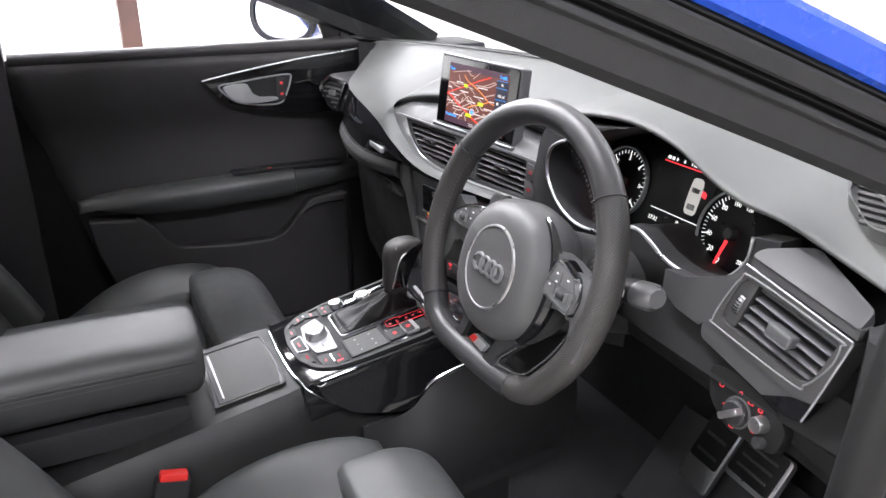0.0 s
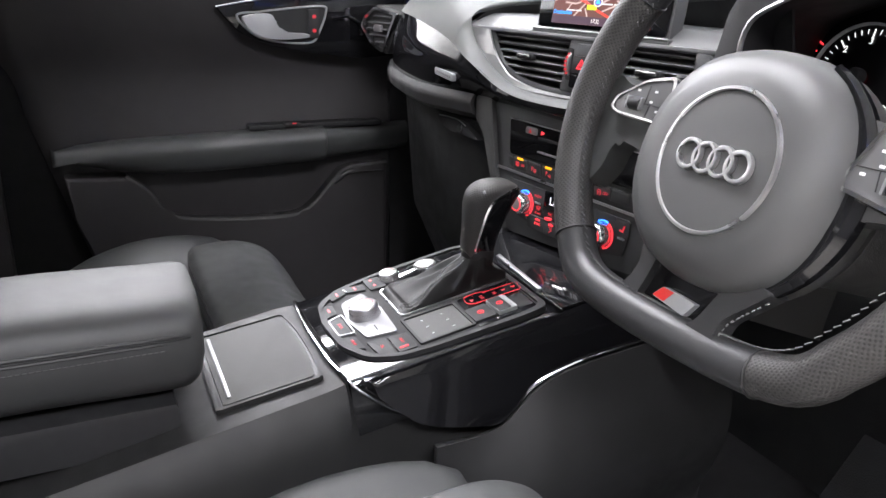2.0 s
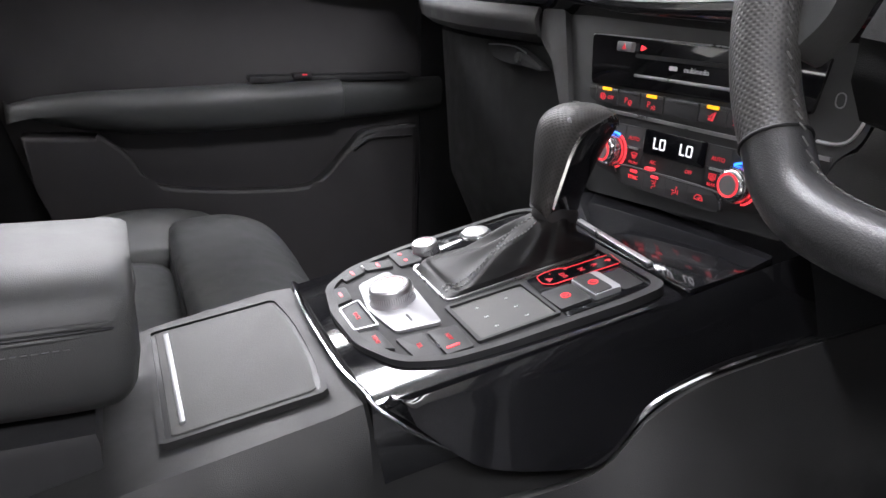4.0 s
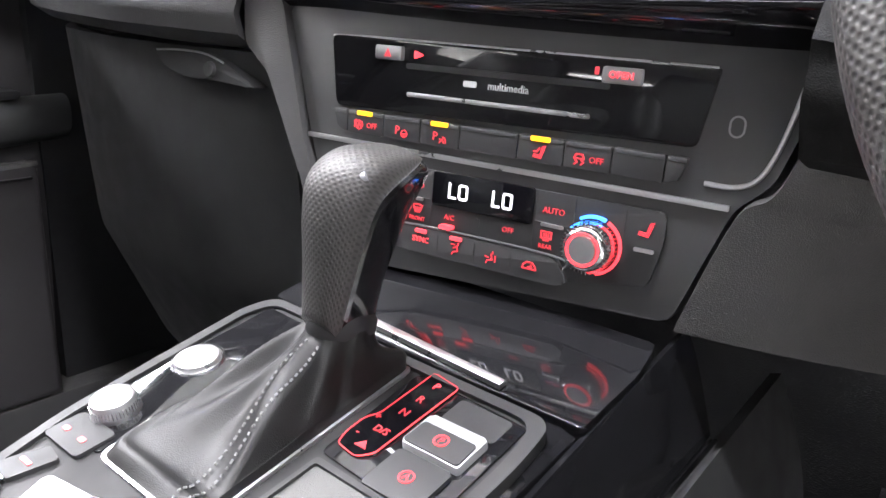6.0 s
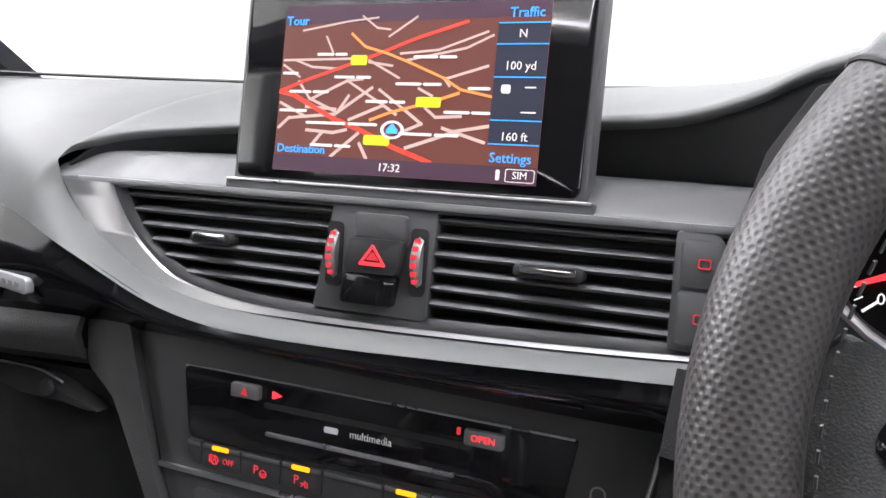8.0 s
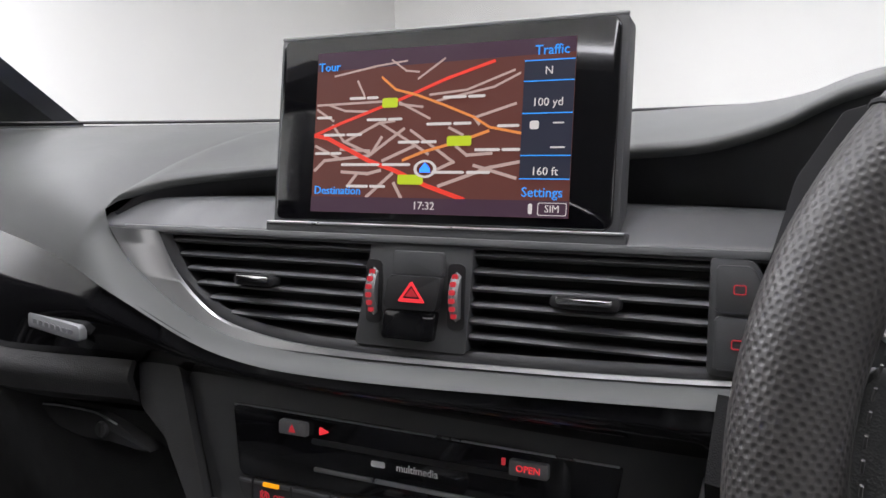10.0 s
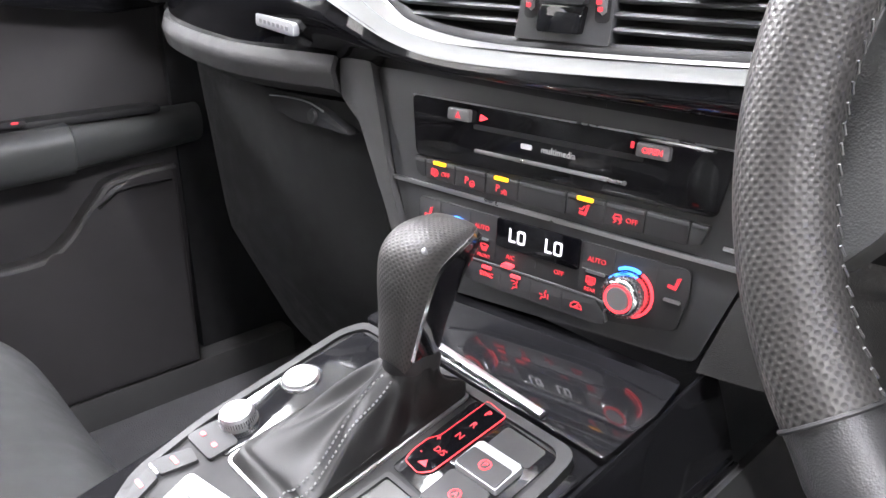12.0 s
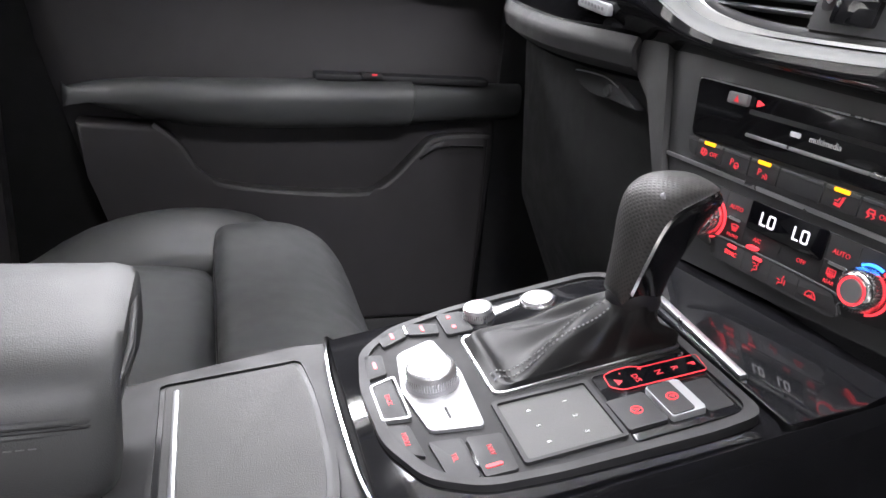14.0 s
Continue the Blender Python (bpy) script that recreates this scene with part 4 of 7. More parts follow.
for x, z, w in ((-0.107, 0.9255, 0.03), (0.098, 0.9265, 0.036)):
    tab = part("tab", plate(rrect(x, z, w, 0.007, 0.003), -0.002, 0.006, STACK, 0.0015), SHADOWY, vent, "adjusting tab with a bright face")
    part("tab_face", plate(rrect(x, z + 0.001, w * 0.8, 0.004, 0.0015), 0.006, 0.0075, STACK, 0.0006), CHROME, tab)
haz = thing("hazard_switch", (0, 0.22, 0.925), "black hazard light switch with a lit red triangle", "switch")
part("column", plate(rounded([(-0.0255, 0.953), (0.037, 0.953), (0.033, 0.8935), (-0.036, 0.8935)], 0.002), -0.03, 0.003, STACK, 0.001), SATIN, haz, "grey centre column")
part("cap", plate(rrect(0.005, 0.9415, 0.031, 0.014, 0.002), 0.003, 0.0065, STACK, 0.0015), SATIN, haz)
key = part("button", plate(rounded([(-0.0115, 0.935), (0.0205, 0.935), (0.0175, 0.9165), (-0.0145, 0.9165)], 0.002), 0.003, 0.009, STACK, 0.0015), BUTTON, haz, "black push button")
part("button_foot", plate(rounded([(-0.0145, 0.9155), (0.0175, 0.9155), (0.015, 0.899), (-0.0165, 0.899)], 0.002), 0.003, 0.0075, STACK, 0.0015), GLOSS, haz)
tri_o, tri_i = [(-0.0055, 0.9205), (0.0115, 0.9205), (0.003, 0.9325)], [(-0.0025, 0.9225), (0.0085, 0.9225), (0.003, 0.930)]
part("triangle", ring_plate(rounded(tri_o, 0.0015), rounded(tri_i, 0.001), 0.009, 0.0095, STACK), RED, key, "lit red triangle", smooth=0)
part("triangle_core", plate(rounded([(-0.001, 0.9235), (0.007, 0.9235), (0.003, 0.9285)], 0.0008), 0.009, 0.0093, STACK), RED_DIM, key, smooth=0)
for x in (-0.0235, 0.0275):
    slot = part("wheel_slot", plate(rrect(x, 0.9245, 0.010, 0.036, 0.003), 0.003, 0.0036, STACK), SHADOWY, haz)
    part("thumb_wheel", lathe([(0.0, -0.0028), (0.0165, -0.0028), (0.018, 0), (0.0165, 0.0028), (0.0, 0.0028)], STACK @ Matrix.Translation((x, 0.9245, -0.008)) @ Matrix.Rotation(radians(90), 4, "Y"), 28), SILVER, slot, "ribbed metal thumb wheel")
    for k in range(6):
        a = radians(-40 + 15 * k)
        part("wheel_mark", plate(rrect(x, 0.9245 - 0.0175 * math.sin(a), 0.0032, 0.0028, 0.0008), -0.008 + 0.0172 * math.cos(a), -0.008 + 0.0187 * math.cos(a), STACK), RED_DIM, slot, "red lit mark", smooth=0)
side_key = thing("dash_switches", (0.17, 0.24, 0.93), "pair of black switches beside the vent with red symbols", "switch")
part("frame", plate(rounded([(0.157, 0.953), (0.176, 0.952), (0.187, 0.935), (0.184, 0.8965), (0.157, 0.8975)], 0.003), -0.02, 0.005, STACK, 0.001), SATIN, side_key)
for z0, z1, r in ((0.9275, 0.9495, 0.183), (0.9005, 0.9255, 0.182)):
    k = part("key", plate(rounded([(0.160, z1), (0.175, z1), (r, (z0 + z1) / 2), (r - 0.001, z0), (0.160, z0)], 0.002), 0.005, 0.0075, STACK, 0.001), SATIN, side_key, "grey satin key")
    part("symbol", ring_plate(rrect(0.1705, (z0 + z1) / 2, 0.0056, 0.0046, 0.001), rrect(0.1705, (z0 + z1) / 2, 0.0046, 0.0036, 0.0008), 0.0075, 0.008, STACK), RED_DIM, k, "red lit symbol", smooth=0)

# passenger outer vent
pv = thing("passenger_vent", (-0.6, 0.2, 0.92), "small chrome-framed outer air vent with black slats", "air vent")
PV = Matrix.Translation((-0.600, 0.196, 0.926)) @ Euler((radians(90), 0, radians(17.4))).to_matrix().to_4x4()
shape = rounded([(-0.053, 0.003), (-0.044, 0.020), (-0.012, 0.039), (0.050, 0.030), (0.011, -0.040), (-0.022, -0.028)], 0.006)
hole = [(x * 0.86, y * 0.84 + 0.0005) for x, y in shape]
part("frame", ring_plate(shape, hole, -0.02, 0.004, PV), CHROME, pv, "chrome frame")
part("duct", plate(hole, -0.022, -0.014, PV), SHADOWY, pv)
part("housing", plate([(x * 1.12, y * 1.1) for x, y in shape], -0.09, -0.006, PV, 0.003), PLASTIC, pv, "dark vent housing")
for k in range(5):
    z = -0.022 + 0.011 * k
    part("slat", slat_bar(PV, (-0.014, -0.034, -0.041, -0.036, -0.020)[k], 0.008 + 0.0072 * k, z, 0.010, 0.0022), SATIN, pv)
part("tab", plate(rrect(-0.004, 0.002, 0.02, 0.012, 0.003), -0.002, 0.005, PV, 0.0015), ALU, pv, "bright adjusting tab")

# driver's outer vent
dv = thing("driver_vent", (0.64, 0.2, 0.91), "chrome-framed outer air vent with black slats and thumb wheel", "air vent")
DV = Matrix.Translation((0.642, 0.2, 0.914)) @ Euler((radians(80), 0, 0)).to_matrix().to_4x4()
shape = rounded([(-0.072, -0.0131), (-0.0653, 0.0075), (-0.0530, 0.0425), (-0.0498, 0.0513), (0.0677, 0.0292), (0.0527, -0.0349), (0.0344, -0.0373), (-0.0686, -0.0179)], 0.004)
hole = rounded([(-0.0630, -0.0040), (-0.0595, 0.0090), (-0.0515, 0.0335), (-0.0450, 0.0410), (0.0575, 0.0245), (0.0450, -0.0160), (0.0345, -0.0225), (-0.0570, -0.0090)], 0.004)
part("frame", ring_plate(shape, hole, -0.024, 0.003, DV), PLASTIC, dv, "dark grained frame")
part("outer_edge", tube([DV @ Vector((x, y, 0.003)) for x, y in ((-0.0505, 0.0520), (0.0, 0.0425), (0.0672, 0.0298), (0.0680, 0.0280), (0.0530, -0.0345), (0.0475, -0.0540))], 0.0012, 6), SILVER, dv, "bright outer edge")
rim = smooth_curve([(-0.071, -0.0114), (-0.0646, -0.0161), (0.0287, -0.0283), (0.0394, -0.0236), (0.0463, -0.0157), (0.0572, 0.0047), (0.0590, 0.0228), (0.0550, 0.0270), (-0.0380, 0.0428), (-0.0529, 0.0368), (-0.0656, 0.0085)], 5, True)
part("rim", tube([DV @ Vector((p.x, p.y, 0.0032)) for p in rim], 0.0010, 6, True), SILVER, dv, "bright inner rim")
part("duct", plate(hole, -0.034, -0.022, DV), SHADOWY, dv)
for x0, y0, x1, y1 in ((-0.0309, 0.0345, 0.0570, 0.0190), (-0.0344, 0.0245, 0.0545, 0.0083), (-0.0380, 0.0146, 0.0510, -0.0025), (-0.0410, 0.0048, 0.0465, -0.0118), (-0.0444, -0.0045, 0.0395, -0.0195)):
    a, b = Vector((x0, y0, 0)), Vector((x1, y1, 0))
    ln = (b - a).length / 2
    sm = DV @ Matrix.Translation((a + b) / 2 + Vector((0, 0, -0.002))) @ Matrix.Rotation(math.atan2(y1 - y0, x1 - x0), 4, "Z")
    part("slat", slat_bar(sm, -ln, ln, 0.0, 0.014, 0.0027), SATIN, dv, smooth=60)
tm = DV @ Matrix.Translation((0.0045, 0.0062, 0)) @ Matrix.Rotation(radians(-9.5), 4, "Z")
t = part("tab", plate(rrect(0, 0, 0.0275, 0.0125, 0.003), -0.004, 0.008, tm, 0.003, 3), SATIN, dv, "grey adjusting tab")
part("tab_edge", plate(rrect(0, -0.0060, 0.024, 0.0014, 0.0005), 0.002, 0.0085, tm), SILVER, t)
part("wheel_panel", plate(rounded([(-0.0640, -0.0040), (-0.0605, 0.0090), (-0.0515, 0.0335), (-0.0440, 0.0400), (-0.0325, 0.0405), (-0.0465, -0.0100), (-0.0570, -0.0085)], 0.002), -0.020, 0.0005, DV, 0.001), PLASTIC, dv, "dark panel of the thumb wheel")
wm = DV @ Matrix.Translation((-0.0482, 0.0137, -0.0135)) @ Matrix.Rotation(radians(-15), 4, "Z") @ Matrix.Rotation(radians(90), 4, "Y")
tw = part("thumb_wheel", lathe([(0, -0.0028), (0.0165, -0.0028), (0.0175, 0), (0.0165, 0.0028), (0, 0.0028)], wm, 32), SILVER, dv, "ribbed metal thumb wheel")
bm = bmesh.new()
for q in range(32):
    plate([(0.0168, -0.0005), (0.0184, -0.0004), (0.0184, 0.0004), (0.0168, 0.0005)], -0.0026, 0.0026, wm @ Matrix.Rotation(2 * math.pi * q / 32, 4, "Z"), bm=bm)
part("ribs", bm, RUBBER, tw, smooth=0)["kind"] = "stuff"
part("lower_blade", plate(rounded([(-0.0849, -0.0215), (-0.0690, -0.0186), (0.0344, -0.0380), (0.0500, -0.0362), (0.0455, -0.0552), (0.0022, -0.0542), (-0.0817, -0.0357)], 0.003), -0.025, 0.0, DV, 0.003, 3), FASCIA, dv, "satin grey blade under the vent")
part("inner_wing", plate(rounded([(-0.150, 0.010), (-0.1225, 0.0114), (-0.09, 0.024), (-0.0655, 0.036), (-0.0505, 0.0518), (-0.0535, 0.0425), (-0.066, 0.0075), (-0.0728, -0.0135), (-0.0700, -0.0190), (-0.0850, -0.0215), (-0.0887, -0.0264), (-0.1226, -0.0229), (-0.147, -0.012)], 0.002), -0.022, -0.0006, DV, 0.002), FASCIA, dv, "satin grey wing towards the dials")
part("black_blade", plate(rounded([(0.0022, -0.0535), (0.0300, -0.0400), (0.0505, -0.0368), (0.0460, -0.0558), (0.0300, -0.0585)], 0.002), -0.024, 0.0015, DV, 0.0015), GLOSS, dv, "piano black blade end")

# light switch below it
ls = thing("light_switch", (0.63, 0.19, 0.82), "black rotary light switch with red symbols", "switch")
LS = DV @ Matrix.Translation((0, 0, -0.003))
part("panel", plate(rounded([(-0.064, -0.054), (-0.03, -0.0495), (0.0233, -0.0630), (0.0345, -0.078), (0.030, -0.102), (-0.028, -0.106), (-0.055, -0.086)], 0.010), -0.012, 0.0, LS, 0.002), KNEE_TRIM, ls, "dark grained panel")
part("knob_well", ring_plate([(-0.0185 + 0.0155 * math.cos(a), -0.0845 + 0.0155 * math.sin(a)) for a in [2 * math.pi * k / 32 for k in range(32)]], [(-0.0185 + 0.0135 * math.cos(a), -0.0845 + 0.0135 * math.sin(a)) for a in [2 * math.pi * k / 32 for k in range(32)]], 0.0, 0.0015, LS), SATIN, ls, "grey ring round the knob")
knob_ = part("knob", lathe([(0, 0.008), (0.0105, 0.008), (0.0125, 0.006), (0.013, 0.0)], LS @ shift(-0.0185, -0.0845), 32), SHADOWY, ls, "black rotary knob")
part("knob_bar", plate(rrect(0, 0, 0.007, 0.024, 0.002), 0.006, 0.015, LS @ shift(-0.0185, -0.0845, 0, -52), 0.002), ALU, knob_, "silver grip bar")
part("dimmer", lathe([(0, 0.011), (0.0068, 0.011), (0.0078, 0.009), (0.0082, 0.0)], LS @ shift(0.0096, -0.0803), 28), ALU, ls, "small silver dial")
part("height_dial", lathe([(0, 0.007), (0.0048, 0.007), (0.0058, 0.0055), (0.006, 0.0)], LS @ shift(0.0135, -0.0965), 24), BUTTON, ls, "small black dial")
for x, y, w, h in ((-0.0439, -0.0687, 0.006, 0.005), (-0.0207, -0.0655, 0.0036, 0.0036), (-0.0078, -0.0689, 0.007, 0.003), (0.0038, -0.0697, 0.0056, 0.0046), (-0.0345, -0.0848, 0.005, 0.002), (-0.021, -0.1005, 0.006, 0.0036), (0.002, -0.0925, 0.005, 0.0026)):
    part("symbol", ring_plate(rrect(x, y, w, h, h * 0.4), rrect(x, y, w * 0.6, h * 0.45, h * 0.15), 0.0, 0.0005, LS), RED_DIM, ls, "red lit symbol", smooth=0)

# ---- instrument cluster ----
ic = thing("instrument_cluster", (0.37, 0.32, 0.90), "dark instrument cluster with two chrome-ringed dials and a colour display", "instrument cluster")
IC = Matrix.Translation((0.37, 0.325, 0.940)) @ Euler((radians(74), 0, 0)).to_matrix().to_4x4()
part("back", plate(rrect(0, 0.005, 0.42, 0.17, 0.03), -0.012, 0.0, IC), DISPLAY_BLACK, ic, "dark face")
funnel_o = [(x, 0.238, z) for x, z in cl] + [(x, pad_edge(x, 1) + 0.003, pad_edge(x, 2) - 0.003) for x in (0.56, 0.53, 0.50, 0.47, 0.44, 0.41, 0.385)]
funnel = [[Vector(p) for p in funnel_o], [Vector((0.37 + (p[0] - 0.37) * 0.99, 0.285, 0.945 + (p[2] - 0.945) * (0.95 if p[2] > 0.945 else 1.25))) for p in funnel_o], [Vector((0.37 + (p[0] - 0.37) * 0.98, 0.345, 0.948 + (p[2] - 0.948) * (0.9 if p[2] > 0.948 else 1.7))) for p in funnel_o]]
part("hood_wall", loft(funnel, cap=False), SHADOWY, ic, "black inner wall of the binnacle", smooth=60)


def dial(cx, cy, r, name, nums, needle, start, sweep):
    d = part(name, lathe([(0, 0.001), (r * 0.97, 0.001), (r * 0.99, 0.004)], IC @ shift(cx, cy), 40), DISPLAY_BLACK, ic, "black dial face")
    part("ring", lathe([(r * 0.99, 0.0), (r * 0.995, 0.007), (r * 1.015, 0.008), (r * 1.035, 0.007), (r * 1.04, 0.0)], IC @ shift(cx, cy), 48), CRESCENT, d, "chrome ring")
    n = 5 * (len(nums) - 1)
    bm = bmesh.new()
    for k in range(n + 1):
        a = radians(start - sweep * k / n)
        ln = 0.009 if k % 5 == 0 else 0.0045
        m = IC @ shift(cx, cy) @ Matrix.Rotation(a, 4, "Z")
        plate(rrect(r * 0.93 - ln / 2, 0, ln, 0.0014 if k % 5 == 0 else 0.0007, 0.0003, 1), 0.002, 0.0025, m, bm=bm)
    part("scale", bm, DIAL_GLOW, d, "white scale marks", smooth=0)["kind"] = "stuff"
    for k, s in enumerate(nums):
        a = radians(start - sweep * k / (len(nums) - 1))
        words(s, 0.0085 if len(s) < 3 else 0.007, IC @ shift(cx + r * 0.70 * math.cos(a), cy + r * 0.70 * math.sin(a), 0.0022), DIAL_GLOW, d, "numeral")
    m = IC @ shift(cx, cy) @ Matrix.Rotation(radians(needle), 4, "Z")
    part("needle", plate([(-0.004, -0.0026), (r * 0.86, -0.0011), (r * 0.86, 0.0011), (-0.004, 0.0026)], 0.006, 0.0075, m), RED, d, "lit red needle", smooth=0)
    part("hub", lathe([(0, 0.012), (0.006, 0.012), (0.008, 0.008), (0.008, 0.002)], IC @ shift(cx, cy), 24), BUTTON, d)
    return d


dial(-0.105, 0.0, 0.046, "rev_counter", [str(k) for k in range(7)], 204, 222, 262)
dial(0.096, -0.008, 0.049, "speedometer", [str(k) for k in range(0, 201, 20)], 258, 256, 306)
g = part("side_gauge", plate(rrect(-0.1625, 0.0, 0.020, 0.056, 0.009), 0.0, 0.0012, IC), DISPLAY_BLACK, ic)
for k in range(8):
    a = radians(152 + 8 * k)
    part("gauge_mark", plate(rrect(0.0585, 0, 0.006 if k % 2 else 0.009, 0.0014, 0.0004, 1), 0.0012, 0.0017, IC @ shift(-0.105, 0.0) @ Matrix.Rotation(a, 4, "Z")), DIAL_GLOW if k > 1 else RED, g, smooth=0)
DISP = IC @ shift(0.0, 0.015)
disp = part("display", plate(rounded([(-0.050, -0.062), (0.045, -0.062), (0.052, 0.042), (-0.054, 0.042)], 0.006), 0.0, 0.0012, DISP), DISPLAY_BLACK, ic, "dark colour display")
part("display_line", plate(rrect(0.024, 0.031, 0.133, 0.0014, 0.0004, 1), 0.002, 0.0023, DISP), RED, disp, smooth=0)
part("display_line", plate(rrect(0.004, -0.030, 0.090, 0.0012, 0.0004, 1), 0.002, 0.0023, DISP), DIAL_GLOW, disp, smooth=0)
for x, w in ((-0.036, 0.006), (-0.029, 0.005), (-0.022, 0.003), (-0.009, 0.003), (0.004, 0.002), (0.010, 0.006), (0.018, 0.008), (0.0275, 0.007), (0.036, 0.006), (0.060, 0.006), (0.073, 0.004), (0.080, 0.006), (0.088, 0.003)):
    part("display_text", plate(rrect(x, 0.036, w, 0.0042, 0.0008, 1), 0.002, 0.0023, DISP), DIAL_GLOW, disp, "white line of text", smooth=0)
CAR = glow("pictogram_grey", (0.6, 0.58, 0.56), 0.6)
CARM = DISP @ shift(0.023, 0.0)
part("warning_mark", plate(rounded([(0.040, 0.0385), (0.050, 0.0385), (0.048, 0.0445), (0.042, 0.0445)], 0.0015), 0.002, 0.0024, DISP), AMBER, disp, "amber warning mark", smooth=0)
part("car_picture", plate(rounded([(-0.0095, -0.022), (0.0095, -0.022), (0.0105, 0.0), (0.0088, 0.023), (-0.0088, 0.023), (-0.0105, 0.0)], 0.006), 0.002, 0.0024, CARM), CAR, disp, "small grey car symbol", smooth=0)
part("car_window", plate(rounded([(-0.0058, 0.005), (0.0058, 0.005), (0.0068, 0.011), (-0.0068, 0.011)], 0.001), 0.0024, 0.0027, CARM), GREYPRINT, disp, smooth=0)
part("car_window", plate(rounded([(-0.0066, -0.016), (0.0066, -0.016), (0.0058, -0.009), (-0.0058, -0.009)], 0.001), 0.0024, 0.0027, CARM), SMOKED, disp, smooth=0)
part("door_mark", plate(rounded([(0.0105, 0.004), (0.018, 0.002), (0.018, 0.009), (0.0105, 0.011)], 0.0015), 0.002, 0.0026, CARM), RED, disp, "red open-door mark", smooth=0)
words("17:32", 0.0075, DISP @ shift(-0.032, -0.043, 0.0022), DIAL_GLOW, disp)
words("P", 0.0085, DISP @ shift(0.010, -0.038, 0.0022), DIAL_GLOW, disp)
part("belt_warning", plate(rounded([(0.013, -0.052), (0.020, -0.052), (0.018, -0.045), (0.015, -0.045)], 0.0008), 0.002, 0.0024, DISP), RED, disp, "red belt warning", smooth=0)
for y in (-0.042, -0.0495):
    part("trip_text", plate(rrect(0.038, y, 0.015, 0.005, 0.001, 1), 0.002, 0.0023, DISP), DIAL_GLOW, disp, smooth=0)

# ---- centre stack ----
stack = thing("centre_stack", (0, 0.22, 0.70), "grey centre stack panel with a bright trim line", "dashboard panel")
face = rounded([(-0.164, 0.862), (0.172, 0.862), (0.166, 0.838), (0.152, 0.792), (0.136, 0.777), (0.114, 0.712), (-0.110, 0.700), (-0.140, 0.775)], 0.006)
part("face", plate(face, -0.07, 0.0, STACK, 0.0015), FASCIA, stack)
part("trim_line", plate(rounded([(-0.1425, 0.7815), (0.134, 0.7795), (0.134, 0.7765), (-0.142, 0.7785)], 0.0005), -0.002, 0.0022, STACK, 0.0008), ALU, stack, "bright aluminium line")
part("side_strut", plate(rounded([(-0.2005, 0.866), (-0.1655, 0.866), (-0.1425, 0.776), (-0.112, 0.700), (-0.118, 0.68), (-0.146, 0.753), (-0.178, 0.818), (-0.1995, 0.836)], 0.004), -0.08, 0.006, STACK, 0.003), PLASTIC, stack, "dark grained strut beside the stack")
def bolster_f(u, v):
    a = Vector((0.174, 0.862, 0)).lerp(Vector((0.117, 0.712, 0)), v) if v > 0 else Vector((0.174, 0.862, 0))
    edge = smooth_curve([(0.175, 0.862), (0.168, 0.836), (0.155, 0.792), (0.138, 0.775), (0.117, 0.710)], 6)
    e = edge[min(int(v * (len(edge) - 1)), len(edge) - 1)]
    x = e.x + u * (0.09 + 0.06 * v)
    return STACK @ Vector((x, e.y - 0.03 * u * u, -0.001 - 0.012 * u - 0.11 * u * u))
part("knee_bolster", sheet(bolster_f, 12, 24, 0.006), PLASTIC, stack, "dark grained knee bolster")
part("mic_groove", tube([STACK @ Vector((p.x, p.y, 0.0)) for p in smooth_curve([(0.159, 0.846), (0.153, 0.815), (0.146, 0.796), (0.136, 0.789), (0.12, 0.7885)], 6)], 0.0014, 6), ALU, stack, "fine bright groove")
part("symbol", ring_plate(rrect(0.131, 0.818, 0.008, 0.011, 0.004), rrect(0.131, 0.818, 0.006, 0.009, 0.003), 0.0, 0.0004, STACK), GREYPRINT, stack, smooth=0)

media = thing("media_unit", (0, 0.22, 0.80), "piano black media unit with disc slot", "media player")
face = rounded([(-0.124, 0.846), (0.1195, 0.8445), (0.1195, 0.8425), (0.1135, 0.8055), (-0.1185, 0.802)], 0.004)
part("panel", plate(face, -0.01, 0.0025, STACK, 0.0012), GLOSS, media)
part("upper_edge", tube([STACK @ Vector(p) for p in ((-0.1235, 0.8455, 0.0015), (-0.10, 0.8462, 0.0018), (0.118, 0.845, 0.0018))], 0.0007, 6), ALU, media)
part("disc_slot", plate(rrect(0.0, 0.831, 0.13, 0.0035, 0.0015), 0.0025, 0.003, STACK), SHADOWY, media, "disc slot")
part("bright_bar", plate(rrect(-0.0035, 0.8142, 0.119, 0.0027, 0.001), 0.0025, 0.0035, STACK, 0.0005), ALU, media, "thin aluminium bar")
words("multimedia", 0.0062, STACK @ shift(0.0055, 0.8242, 0.0026), WHITEPRINT, media, squash=0.95)
part("maker_mark", plate(rrect(-0.0195, 0.8242, 0.009, 0.0035, 0.001), 0.0025, 0.0029, STACK), WHITEPRINT, media, smooth=0)
k = part("eject_key", plate(rrect(-0.077, 0.8378, 0.020, 0.0085, 0.0015), 0.0025, 0.006, STACK, 0.001), SILVER, media, "silver eject key")
part("symbol", plate([(-0.0795, 0.8355), (-0.0745, 0.8355), (-0.077, 0.8405)], 0.006, 0.0064, STACK), RED_DIM, k, smooth=0)
part("status_light", plate(rounded([(-0.0595, 0.8352), (-0.0525, 0.838), (-0.0595, 0.8405)], 0.0012), 0.0025, 0.0032, STACK), RED, media, "red status light", smooth=0)
k = part("open_key", plate(rrect(0.0715, 0.8370, 0.0215, 0.0085, 0.0015), 0.0025, 0.006, STACK, 0.001), SILVER, media, "silver key marked open")
words("OPEN", 0.0052, STACK @ shift(0.0715, 0.8370, 0.0061), RED, k)
